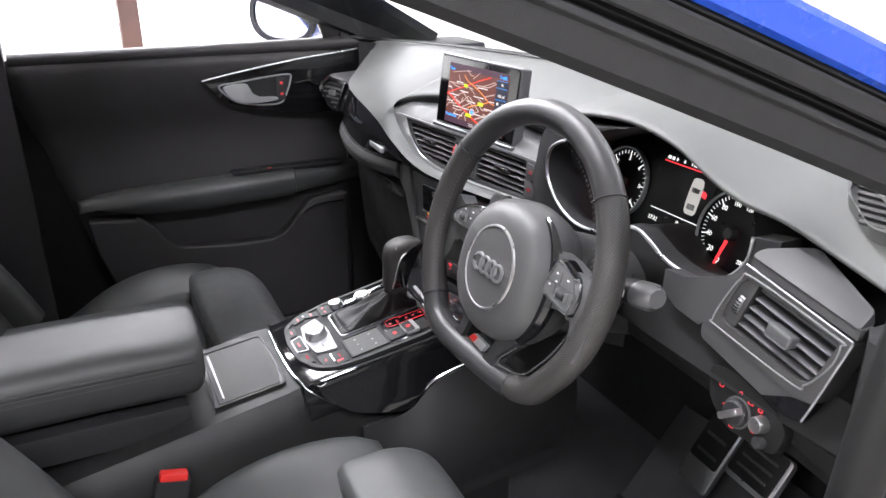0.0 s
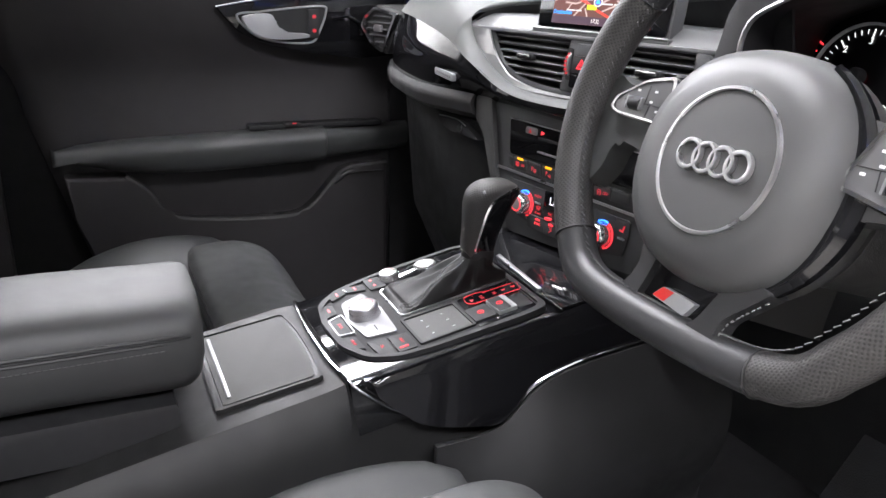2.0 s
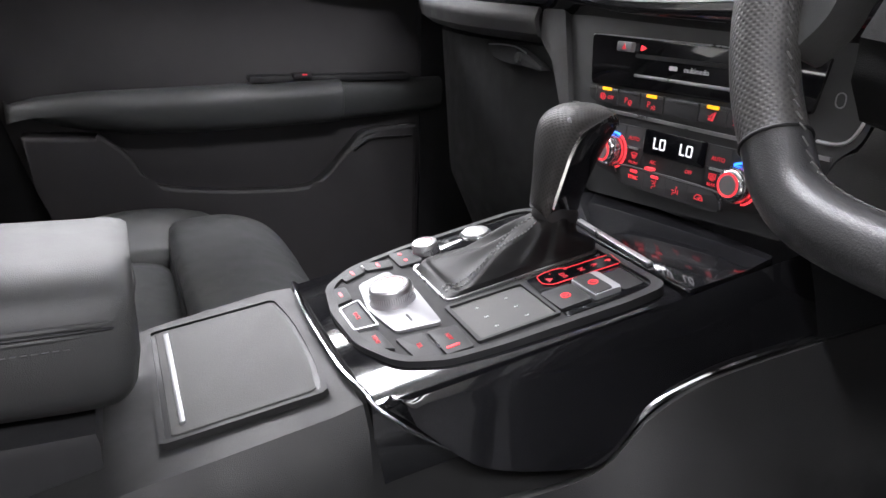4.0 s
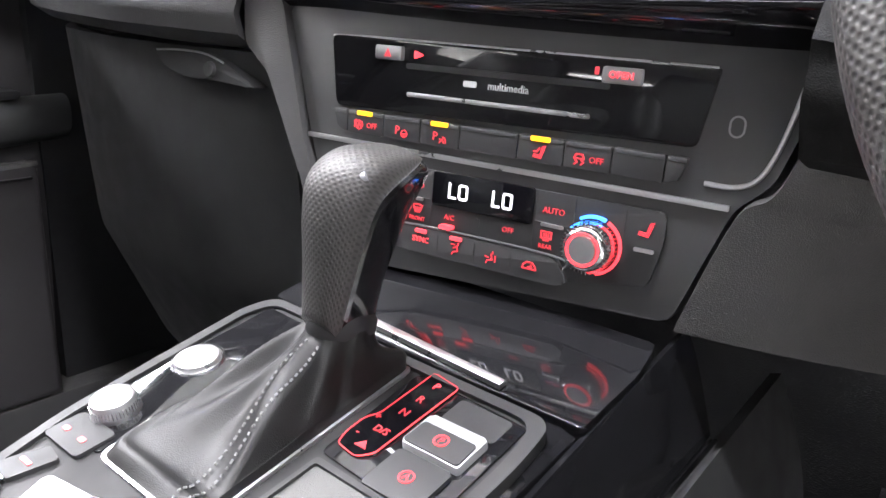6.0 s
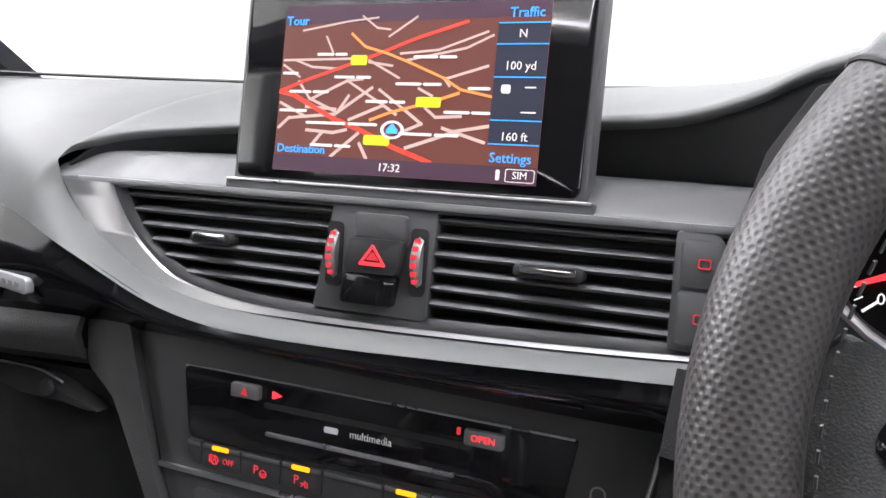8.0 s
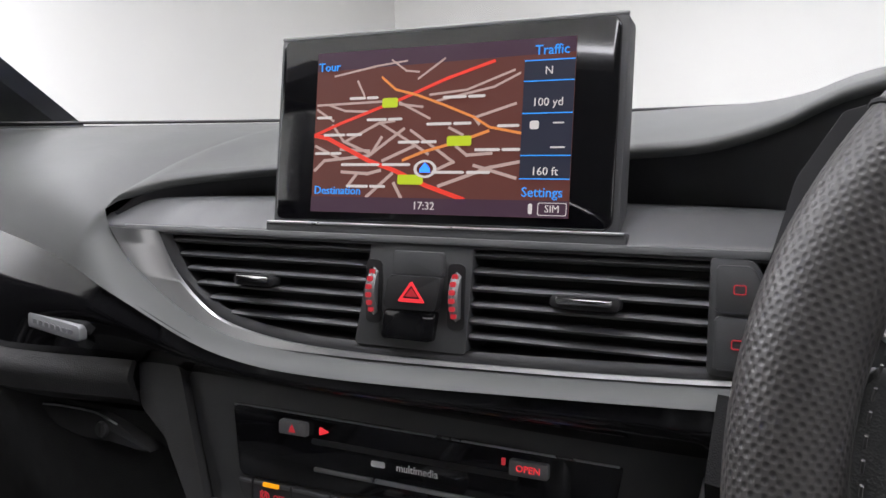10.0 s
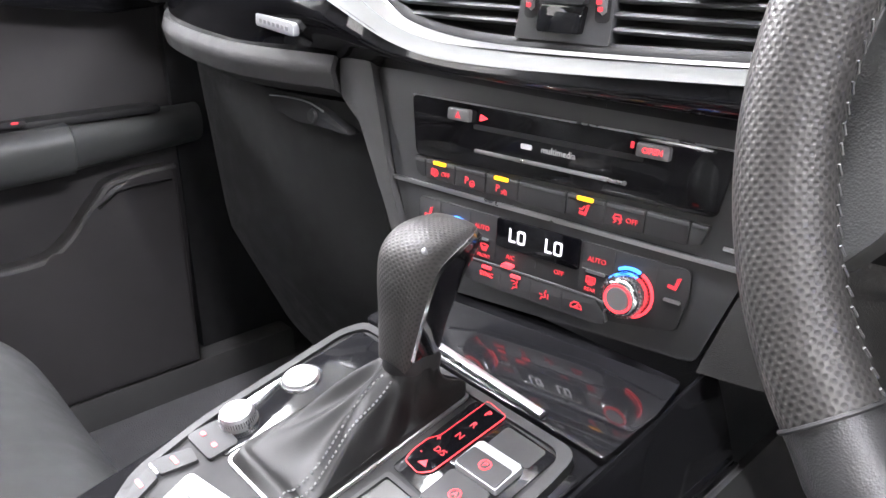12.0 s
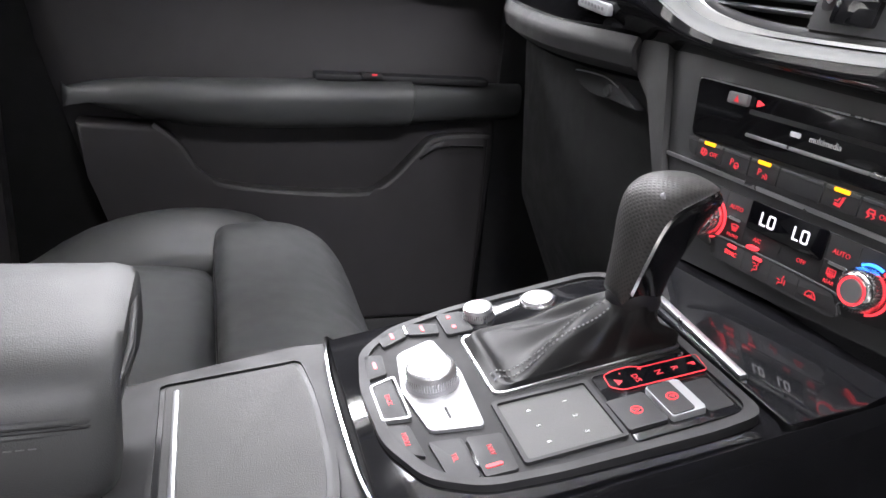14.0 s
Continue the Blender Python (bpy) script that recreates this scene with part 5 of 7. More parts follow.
part("status_light", plate(rrect(0.0568, 0.8385, 0.0022, 0.004, 0.0006), 0.0025, 0.0031, STACK), RED_DIM, media, smooth=0)

row = thing("button_row", (0, 0.21, 0.79), "row of black buttons with amber lights and red symbols", "buttons")
edges = (-0.1195, -0.108, -0.079, -0.051, -0.023, 0.0155, 0.044, 0.0715, 0.1, 0.1115)
for i, (a, b) in enumerate(zip(edges, edges[1:])):
    o = [(a + 0.0004, 0.8005), (b - 0.0004, 0.8003), (b - 0.0004, 0.7855), (a + 0.0004, 0.786)]
    if i == 0:
        o = [(a, 0.8005), (b - 0.0004, 0.8005), (b - 0.0004, 0.786), (a + 0.004, 0.7885)]
    if i == 8:
        o = [(a + 0.0004, 0.8003), (b, 0.8), (b - 0.004, 0.788), (a + 0.0004, 0.7855)]
    key = part("button", plate(rounded(o, 0.0012), -0.004, 0.0035, STACK, 0.0012), BUTTON, row)
    part("upper_rim", plate([(a + 0.001, 0.8002), (b - 0.001, 0.8), (b - 0.001, 0.7975), (a + 0.001, 0.7977)], 0.003, 0.004, STACK, 0.0006), SATIN, key)
    c = (a + b) / 2
    if i in (1, 3, 5):
        part("amber_light", plate(rrect(c, 0.7990, 0.012, 0.0027, 0.0006, 1), 0.0038, 0.0045, STACK), AMBER, key, "amber indicator light", smooth=0)
    if i in (1, 6):
        words("OFF", 0.0048, STACK @ shift(c + 0.0055, 0.7915, 0.0036), RED_DIM, key)
        glyph(GLYPHS["stop" if i == 1 else "skid"], c - 0.0045, 0.7915, 0.0072, STACK, RED_DIM, key, h=0.0035)
    if i in (2, 3):
        words("P", 0.0074, STACK @ shift(c - 0.003, 0.7915, 0.0036), RED_DIM, key)
        glyph(GLYPHS["wheel" if i == 2 else "waves"], c + 0.0022, 0.7900, 0.0058, STACK, RED_DIM, key, h=0.0035)
    if i == 5:
        glyph(GLYPHS["seat"] + GLYPHS["heat"], c, 0.7915, 0.0078, STACK, RED_DIM, key, h=0.0035, thick=0.11)

climate = thing("climate_panel", (0, 0.21, 0.73), "black climate control panel with lit red symbols and two dials", "climate control")
face = rounded([(-0.1145, 0.7705), (0.1045, 0.7705), (0.1055, 0.755), (0.1, 0.729), (0.062, 0.7225), (0.046, 0.7205), (-0.046, 0.7205), (-0.066, 0.7225), (-0.108, 0.729), (-0.1145, 0.755)], 0.004)
part("panel", plate(face, -0.004, 0.002, STACK, 0.0012), BUTTON, climate)
part("lower_bar", plate(rounded([(-0.062, 0.735), (0.047, 0.7352), (0.056, 0.722), (0.05, 0.7185), (-0.058, 0.7185), (-0.066, 0.722)], 0.004), 0.001, 0.006, STACK, 0.002), BUTTON, climate, "row of lower keys")
part("bar_edge", tube([STACK @ Vector((p.x, p.y, 0.0055)) for p in smooth_curve([(-0.066, 0.727), (-0.06, 0.735), (0.045, 0.7355), (0.053, 0.728), (0.055, 0.722)], 5)], 0.0008, 6), SATIN, climate)
d = part("display", plate(rrect(-0.0045, 0.7605, 0.068, 0.0215, 0.002), 0.002, 0.0035, STACK, 0.0006), SCREEN_OFF, climate, "small dark display")
for x in (-0.0205, 0.0095):
    part("letter", plate([(x - 0.0066, 0.7557), (x - 0.0012, 0.7557), (x - 0.0012, 0.7570), (x - 0.0052, 0.7570), (x - 0.0052, 0.7653), (x - 0.0066, 0.7653)], 0.0035, 0.0039, STACK), WHITE_GLOW, d, "white lit letter", smooth=0)
    part("letter", ring_plate(rrect(x + 0.0036, 0.7605, 0.0066, 0.0096, 0.0017), rrect(x + 0.0036, 0.7605, 0.0040, 0.0070, 0.0009), 0.0035, 0.0039, STACK), WHITE_GLOW, d, "white lit letter", smooth=0)
for sx, x in ((-1, -0.076), (1, 0.067)):
    KM = STACK @ shift(x, 0.7455)
    kn = part("temperature_dial", lathe([(0.0, 0.017), (0.0098, 0.017), (0.0112, 0.0162), (0.0125, 0.0145), (0.0135, 0.008), (0.0138, 0.002), (0.0138, 0.0)], KM, 40), CHROME, climate, "knurled metal temperature dial")
    part("dial_face", lathe([(0, 0.0182), (0.0074, 0.0182), (0.0078, 0.0170)], KM, 32), SILVER, kn, "silver dial face")
    part("dial_ring", lathe([(0.0082, 0.0168), (0.0084, 0.0180), (0.0094, 0.0180), (0.0096, 0.0168)], KM, 36), RED, kn, "red lit ring")
    bm = bmesh.new()
    for q in range(40):
        m = KM @ Matrix.Rotation(2 * math.pi * q / 40, 4, "Z")
        plate([(0.0128, -0.0004), (0.0145, -0.0002), (0.0145, 0.0002), (0.0128, 0.0004)], 0.003, 0.013, m, bm=bm)
    part("knurling", bm, CHROME, kn, smooth=0)["kind"] = "stuff"
    for a0, a1, mm in ((-75, 62, RED), (68, 122, BLUE_GLOW)):
        o = [(0.0168 * math.cos(radians(a)), 0.0168 * math.sin(radians(a))) for a in np.linspace(a0, a1, 16)]
        i = [(0.0152 * math.cos(radians(a)), 0.0152 * math.sin(radians(a))) for a in np.linspace(a1, a0, 16)]
        part("halo", plate(o + i, 0.002, 0.0035, KM), mm, climate, "lit arc beside the dial", smooth=0)
    hx = 0.0955 if sx > 0 else -0.104
    glyph(GLYPHS["seat"], hx, 0.7595, 0.0085, STACK, RED_DIM, climate, "seat_symbol", 0.12, 0.002)
    part("seat_light", plate(rrect(hx, 0.7485, 0.011, 0.0022, 0.0006, 1), 0.002, 0.003, STACK), ALU, climate, smooth=0)
    ax = 0.042 if sx > 0 else -0.0525
    words("AUTO", 0.0049, STACK @ shift(ax, 0.7598, 0.0021), RED_DIM, climate)
    part("auto_light", plate(rrect(ax, 0.7515, 0.014, 0.002, 0.0006, 1), 0.002, 0.003, STACK), ALU, climate, smooth=0)
    glyph(GLYPHS["rear" if sx > 0 else "front"], ax - 0.003 * sx, 0.7450, 0.0070, STACK, RED_DIM, climate, "screen_symbol", 0.12, 0.002)
    words("REAR" if sx > 0 else "FRONT", 0.0036, STACK @ shift(ax - 0.003 * sx, 0.7388, 0.0021), RED_DIM, climate)
words("A/C", 0.0045, STACK @ shift(-0.026, 0.7435, 0.0021), RED_DIM, climate)
words("OFF", 0.0045, STACK @ shift(0.0145, 0.7435, 0.0021), RED_DIM, climate)
words("SYNC", 0.0048, STACK @ shift(-0.043, 0.7270, 0.0061), RED, climate)
for x in (-0.043, -0.026, -0.0175):
    part("key_light", plate(rrect(x, 0.738 if x == -0.026 else 0.7325, 0.0085, 0.0024, 0.0006, 1), 0.002, 0.0068, STACK), RED, climate, "red key light", smooth=0)
for x, nm in ((-0.0165, "up"), (0.0075, "down"), (0.0325, "car")):
    glyph(GLYPHS[nm], x, 0.7265, 0.0078, STACK, RED_DIM, climate, "key_symbol", 0.10, 0.006)
for x in (-0.0305, -0.0045, 0.0205):
    part("key_gap", plate(rrect(x, 0.7265, 0.0005, 0.013, 0.0001, 1), 0.005, 0.0062, STACK), SHADOWY, climate, smooth=0)
for x0, x1, z in ((-0.0625, -0.0395, 0.7525), (0.030, 0.0530, 0.7525)):
    part("key_gap", tube([STACK @ Vector((x0, z, 0.0021)), STACK @ Vector((x1, z, 0.0021))], 0.0003, 4), SHADOWY, climate, smooth=0)
for x in (-0.0635, -0.0395, 0.0305, 0.0545, 0.0835, -0.0925):
    part("key_gap", tube([STACK @ Vector((x, 0.7695, 0.0021)), STACK @ Vector((x, 0.738, 0.0021))], 0.0003, 4), SHADOWY, climate, smooth=0)
part("sensor", plate(rrect(-0.006, 0.744, 0.003, 0.0055, 0.0006, 1), 0.002, 0.0024, STACK), SHADOWY, climate, smooth=0)

# ---- pop-up screen ----
scr = thing("infotainment_screen", (0, 0.24, 0.955), "raised navigation screen in a grey frame showing a map", "screen")
SC = STACK @ Matrix.Translation((-0.001, 0.9505, -0.003)) @ Matrix.Rotation(radians(-4), 4, "X")
part("housing", plate(rrect(0.0075, 0.0645, 0.212, 0.1175, 0.004), -0.016, 0.0, SC, 0.002), SATIN, scr, "grey frame")
part("bezel", plate(rrect(0.0075, 0.0668, 0.205, 0.109, 0.006), 0.0, 0.0022, SC, 0.001), SCREEN_OFF, scr, "glossy black bezel")
part("upper_edge", tube([SC @ Vector((x, 0.1228, -0.001)) for x in (-0.098, 0.0, 0.113)], 0.0013, 6), SILVER, scr, "bright upper edge")
part("foot_bar", plate(rrect(0.0095, 0.0075, 0.218, 0.0088, 0.002), -0.016, 0.006, SC, 0.002), SATIN, scr, "grey base bar")
part("foot_line", tube([SC @ Vector((x, 0.0108, 0.0062)) for x in (-0.098, 0.117)], 0.0008, 6), ALU, scr)
MAPBG = glow("map_ground", (0.115, 0.034, 0.026), 1.0)
MAPSKY = glow("map_sky", (0.055, 0.025, 0.045), 1.0)
ROADC = glow("map_road", (0.48, 0.35, 0.32), 1.0)
REDROAD = glow("map_red_road", (0.85, 0.05, 0.03), 1.0)
ORANGEROAD = glow("map_orange_road", (0.75, 0.25, 0.06), 1.0)
MAPTEXT = glow("map_blue_text", (0.03, 0.32, 0.9), 1.1)
YELLOWTAG = glow("map_yellow_tag", (0.5, 0.62, 0.02), 1.0)
BAR = glow("map_bar", (0.02, 0.022, 0.04), 1.0)
LABEL = glow("map_label", (0.75, 0.7, 0.68), 0.8)
x0, x1, z0, z1 = -0.0695, 0.0875, 0.018, 0.1120
mp = part("map_display", plate([(x0, z0), (x1, z0), (x1, z1), (x0, z1)], 0.0022, 0.0026, SC), MAPBG, scr, "lit map on a brown ground", smooth=0)
part("map_sky", plate([(x0, z1 - 0.011), (x1, z1 - 0.008), (x1, z1), (x0, z1)], 0.0026, 0.0027, SC), MAPSKY, mp, smooth=0)


def road(pts, w, material, name="map_road", h=0.0028):
    P = [Vector(p) for p in pts]
    sides = []
    for k, p in enumerate(P):
        d = (P[min(k + 1, len(P) - 1)] - P[max(k - 1, 0)]).normalized() * w / 2
        sides.append((p + Vector((-d.y, d.x)), p - Vector((-d.y, d.x))))
    return part(name, plate([tuple(a) for a, b in sides] + [tuple(b) for a, b in reversed(sides)], 0.0026, h, SC), material, mp, smooth=0)


def mpx(px, py):
    """A place on the display by shares of its width and height."""
    return (x0 + (x1 - x0) * px, z1 - (z1 - z0) * py)


north = (((0.01, 0.33), (0.29, 0.32)), ((0.01, 0.36), (0.08, 0.43)), ((0.06, 0.33), (0.13, 0.37), (0.24, 0.38)), ((0.18, 0.19), (0.21, 0.28)), ((0.36, 0.34), (0.45, 0.36)), ((0.36, 0.33), (0.48, 0.43)), ((0.5, 0.33), (0.72, 0.26), (0.81, 0.19)), ((0.48, 0.29), (0.62, 0.27), (0.79, 0.17)), ((0.08, 0.15), (0.26, 0.1), (0.38, 0.08)), ((0.32, 0.07), (0.38, 0.14), (0.43, 0.15)), ((0.43, 0.19), (0.53, 0.08)))
middle = (((0.66, 0.43), (0.8, 0.36)), ((0.65, 0.43), (0.67, 0.47)), ((0.08, 0.46), (0.13, 0.56)), ((0.14, 0.56), (0.28, 0.45), (0.34, 0.44)), ((0.28, 0.45), (0.43, 0.59)), ((0.25, 0.64), (0.38, 0.49)), ((0.13, 0.56), (0.25, 0.64), (0.29, 0.54)), ((0.41, 0.5), (0.51, 0.61), (0.58, 0.69), (0.51, 0.74)), ((0.3, 0.68), (0.43, 0.59), (0.48, 0.64)), ((0.12, 0.61), (0.24, 0.62)))
south = (((0.01, 0.59), (0.12, 0.67)), ((0.01, 0.74), (0.05, 0.68), (0.24, 0.65)), ((0.13, 0.75), (0.24, 0.76), (0.29, 0.74)), ((0.19, 0.77), (0.16, 0.83)), ((0.34, 0.76), (0.24, 0.9)), ((0.35, 0.82), (0.38, 0.9)), ((0.53, 0.83), (0.72, 0.72)), ((0.66, 0.71), (0.81, 0.78)), ((0.69, 0.73), (0.82, 0.69)), ((0.59, 0.6), (0.63, 0.65), (0.72, 0.64)), ((0.56, 0.49), (0.61, 0.53)))
bm = bmesh.new()
for line in north + middle + south:
    for a, b in zip(line, line[1:]):
        w = 0.00045 + 0.0006 * a[1]
        a, b = Vector(mpx(*a)), Vector(mpx(*b))
        e = (b - a).normalized() * w
        n = Vector((b.y - a.y, a.x - b.x)).normalized() * w
        plate([tuple(a - n - e), tuple(b - n + e), tuple(b + n + e), tuple(a + n - e)], 0.0026, 0.00275, SC, bm=bm)
part("street_network", bm, ROADC, mp, "pale streets", smooth=0)["kind"] = "stuff"
road([mpx(*p) for p in ((0.0, 0.52), (0.11, 0.45), (0.29, 0.35), (0.38, 0.3), (0.54, 0.2), (0.72, 0.11))], 0.0017, REDROAD)
road([mpx(*p) for p in ((0.0, 0.52), (0.06, 0.54), (0.24, 0.68), (0.35, 0.74), (0.48, 0.83), (0.63, 0.91))], 0.0025, REDROAD)
road([mpx(*p) for p in ((0.28, 0.17), (0.34, 0.25), (0.43, 0.29), (0.53, 0.35), (0.65, 0.43), (0.71, 0.49), (0.83, 0.53))], 0.0014, ORANGEROAD, h=0.0029)
road([mpx(*p) for p in ((0.71, 0.51), (0.6, 0.57), (0.46, 0.63), (0.38, 0.68))], 0.0016, ORANGEROAD, h=0.0029)
for px, py, w in ((0.32, 0.33, 0.010), (0.60, 0.567, 0.0145), (0.417, 0.795, 0.016)):
    part("map_tag", plate(rrect(*mpx(px, py), w, 0.0055, 0.0012), 0.003, 0.0032, SC), YELLOWTAG, mp, "yellow road tag", smooth=0)
for px, py, w in ((0.21, 0.295, 0.020), (0.61, 0.31, 0.026), (0.30, 0.43, 0.024), (0.557, 0.465, 0.028), (0.126, 0.52, 0.027), (0.437, 0.57, 0.025), (0.066, 0.635, 0.019), (0.742, 0.62, 0.027), (0.27, 0.705, 0.047), (0.61, 0.75, 0.036), (0.234, 0.838, 0.027), (0.042, 0.41, 0.011), (0.778, 0.485, 0.013)):
    cx, cz = mpx(px, py)
    cut = 0.58 if w > 0.015 else 1.0
    for mid, share in (((cut - 1) / 2, cut - 0.03), (cut / 2, 0.97 - cut)):
        if share > 0.1:
            part("map_label", plate(rrect(cx + w * mid, cz, w * share, 0.0016, 0.0006, 1), 0.003, 0.0031, SC), LABEL, mp, "unreadable white place label", smooth=0)
cx, cz = mpx(0.474, 0.731)
part("position_ring", lathe([(0.0052, 0.003), (0.0052, 0.0033), (0.007, 0.0033), (0.007, 0.003)], SC @ Matrix.Translation((cx, cz, 0)) @ Matrix.Diagonal((1, 0.72, 1, 1)), 28), LABEL, mp, smooth=0)
part("position_arrow", plate([(cx - 0.0032, cz - 0.002), (cx + 0.0032, cz - 0.002), (cx + 0.0032, cz), (cx, cz + 0.0036), (cx - 0.0032, cz)], 0.0032, 0.0034, SC), BLUE_GLOW, mp, smooth=0)
bx0, bz0 = mpx(0.826, 0.785)
bx1, bz1 = mpx(1.0, 0.125)
part("side_bar", plate([(bx0, bz0), (bx1, bz0), (bx1, bz1), (bx0, bz1)], 0.003, 0.0032, SC), BAR, mp, "dark information bar", smooth=0)
for py in (0.125, 0.24, 0.42, 0.655, 0.785):
    part("bar_line", plate(rrect((bx0 + bx1) / 2, mpx(0, py)[1], bx1 - bx0, 0.0006, 0.0002, 1), 0.0032, 0.0034, SC), MAPTEXT, mp, smooth=0)
words("N", 0.006, SC @ shift((bx0 + bx1) / 2, mpx(0, 0.185)[1], 0.0033), LABEL, mp)
words("100 yd", 0.0062, SC @ shift((bx0 + bx1) / 2, mpx(0, 0.36)[1], 0.0033), LABEL, mp)
words("160 ft", 0.0062, SC @ shift((bx0 + bx1) / 2, mpx(0, 0.745)[1], 0.0033), LABEL, mp)
for py, w in ((0.475, 0.006), (0.61, 0.008)):
    part("bar_mark", plate(rrect(bx0 + 0.02, mpx(0, py)[1], w, 0.0008, 0.0003, 1), 0.0032, 0.0034, SC), LABEL, mp, smooth=0)
part("flag", plate(rrect(bx0 + 0.007, mpx(0, 0.485)[1], 0.005, 0.0045, 0.0008, 1), 0.0032, 0.0034, SC), LABEL, mp, smooth=0)
words("Tour", 0.0072, SC @ shift(*mpx(0.055, 0.095), 0.0032), MAPTEXT, mp)
words("Traffic", 0.0072, SC @ shift(*mpx(0.92, 0.07), 0.0032), MAPTEXT, mp)
words("Destination", 0.0068, SC @ shift(*mpx(0.115, 0.868), 0.0034), MAPTEXT, mp)
words("Settings", 0.0072, SC @ shift(*mpx(0.908, 0.862), 0.0034), MAPTEXT, mp)
part("status_bar", plate([mpx(0, 1.0), mpx(1, 1.0), mpx(1, 0.905), mpx(0, 0.905)], 0.003, 0.0031, SC), MAPSKY, mp, "dark status bar", smooth=0)
words("17:32", 0.0062, SC @ shift(*mpx(0.475, 0.952), 0.0032), LABEL, mp)
part("sim_box", ring_plate(rrect(*mpx(0.945, 0.952), 0.0155, 0.0068, 0.001, 2), rrect(*mpx(0.945, 0.952), 0.0147, 0.0060, 0.0008, 2), 0.0031, 0.0033, SC), LABEL, mp, smooth=0)
part("status_mark", plate(rrect(*mpx(0.87, 0.952), 0.0022, 0.0055, 0.0008, 2), 0.0031, 0.0033, SC), LABEL, mp, smooth=0)
words("SIM", 0.0054, SC @ shift(*mpx(0.945, 0.952), 0.0032), LABEL, mp)

# ---- centre console ----
con = thing("centre_console", (0, -0.1, 0.31), "dark centre console with piano black deck and chrome arch", "centre console")


def C(x, y, h=0.0):
    return CONSOLE @ Vector((x, y * 1.018, h))


def body_ring(y, w_top, z_top, w_low):
    return [Vector(p) for p in ((-w_low, y, 0.30), (-w_low, y, 0.44), (-w_top - 0.012, y, z_top - 0.045), (-w_top - 0.002, y, z_top - 0.012), (-w_top + 0.010, y, z_top),
                                (w_top - 0.010, y, z_top), (w_top + 0.002, y, z_top - 0.012), (w_top + 0.012, y, z_top - 0.045), (w_low, y, 0.44), (w_low, y, 0.30))]


def top_z(y):
    return 0.6615 + 0.19 * y


part("body", loft([body_ring(y, w, top_z(y) - d, l) for y, w, d, l in ((-0.75, 0.10, 0.012, 0.125), (-0.3, 0.112, 0.006, 0.13), (-0.2, 0.116, 0.003, 0.132), (-0.118, 0.116, 0.003, 0.135), (-0.099, 0.112, 0.004, 0.136), (-0.088, 0.100, 0.012, 0.137), (0.0, 0.096, 0.02, 0.138), (0.24, 0.096, 0.03, 0.138))]), BODY, con, "dark grey moulded body", smooth=30)
part("front_body", loft([[Vector(p) for p in ((-w, y, top_z(y) - 0.06), (-w + 0.002, y, top_z(y) - 0.02), (-w + 0.006, y, top_z(y) - d - 0.003), (-w + 0.012, y, top_z(y) - d), (w - 0.012, y, top_z(y) - d), (w - 0.006, y, top_z(y) - d - 0.003), (w - 0.002, y, top_z(y) - 0.02), (w, y, top_z(y) - 0.06))] for y, w, d in ((-0.095, 0.113, 0.002), (0.0, 0.116, 0.002), (0.10, 0.117, 0.003), (0.150, 0.117, 0.006), (0.215, 0.117, 0.010))]), GLOSS, con, "piano black front part", smooth=30)
# storage lid
lid_o = [(p.x, p.y) for p in smooth_curve([(0.080, -0.121), (0.045, -0.1165), (0.0, -0.1152), (-0.04, -0.1165), (-0.078, -0.121)], 6)]
lid_o = lid_o[1:-1]
lid_o = [(0.0785, -0.1245), (0.0765, -0.1215)] + lid_o + [(-0.0755, -0.1215), (-0.0785, -0.1245), (-0.086, -0.214), (-0.084, -0.218), (0.072, -0.218), (0.074, -0.214)]


def shrunk(k):
    return [(x * k, -0.167 + (y + 0.167) * (1 - (1 - k) * 1.6)) for x, y in lid_o]


lid = part("storage_lid", plate(shrunk(0.958), -0.008, 0.0012, CONSOLE, 0.0015, 3), LID, con, "flat grey sliding lid")
# gap is too shallow to fall dark, so its shade is black colour
part("lid_gap_shade", plate(shrunk(1.0), -0.006, 0.0002, CONSOLE), DISPLAY_BLACK, con, "black plate painting the shade in the lid gap")
part("lid_frame", ring_plate(shrunk(1.045), shrunk(1.0), -0.006, 0.0016, CONSOLE), BODY, con, "raised rim round the lid")
part("lid_strip", plate(rrect(-0.006, -0.2065, 0.136, 0.0042, 0.0018), 0.001, 0.0030, CONSOLE, 0.001), SILVER, lid, "chrome grip strip")
# chrome arch between the grey body and the black deck, running down the side
arch = smooth_curve([(-0.135, 0.035, -0.095), (-0.128, -0.03, -0.075), (-0.118, -0.075, -0.035), (-0.109, -0.094, -0.006), (-0.09, -0.0975, 0.0008), (-0.05, -0.101, 0.0012), (0.0, -0.102, 0.0012), (0.06, -0.101, 0.0012), (0.095, -0.0965, 0.0008), (0.110, -0.091, -0.008), (0.122, -0.066, -0.034), (0.130, -0.03, -0.060), (0.136, 0.03, -0.085), (0.138, 0.055, -0.088)], 6)
part("chrome_arch", tube([CONSOLE @ Vector((p.x, p.y * 1.018, p.z)) for p in arch], 0.0027, 8, flat=0.7), CHROME, con, "chrome arch strip")
edge2 = smooth_curve([(0.138, 0.055, 0.584), (0.139, 0.075, 0.600), (0.140, 0.095, 0.618), (0.141, 0.13, 0.630), (0.142, 0.17, 0.638), (0.143, 0.24, 0.645)], 6)
part("side_strip", tube(edge2, 0.0026, 8), CHROME, con, "chrome strip on the side")


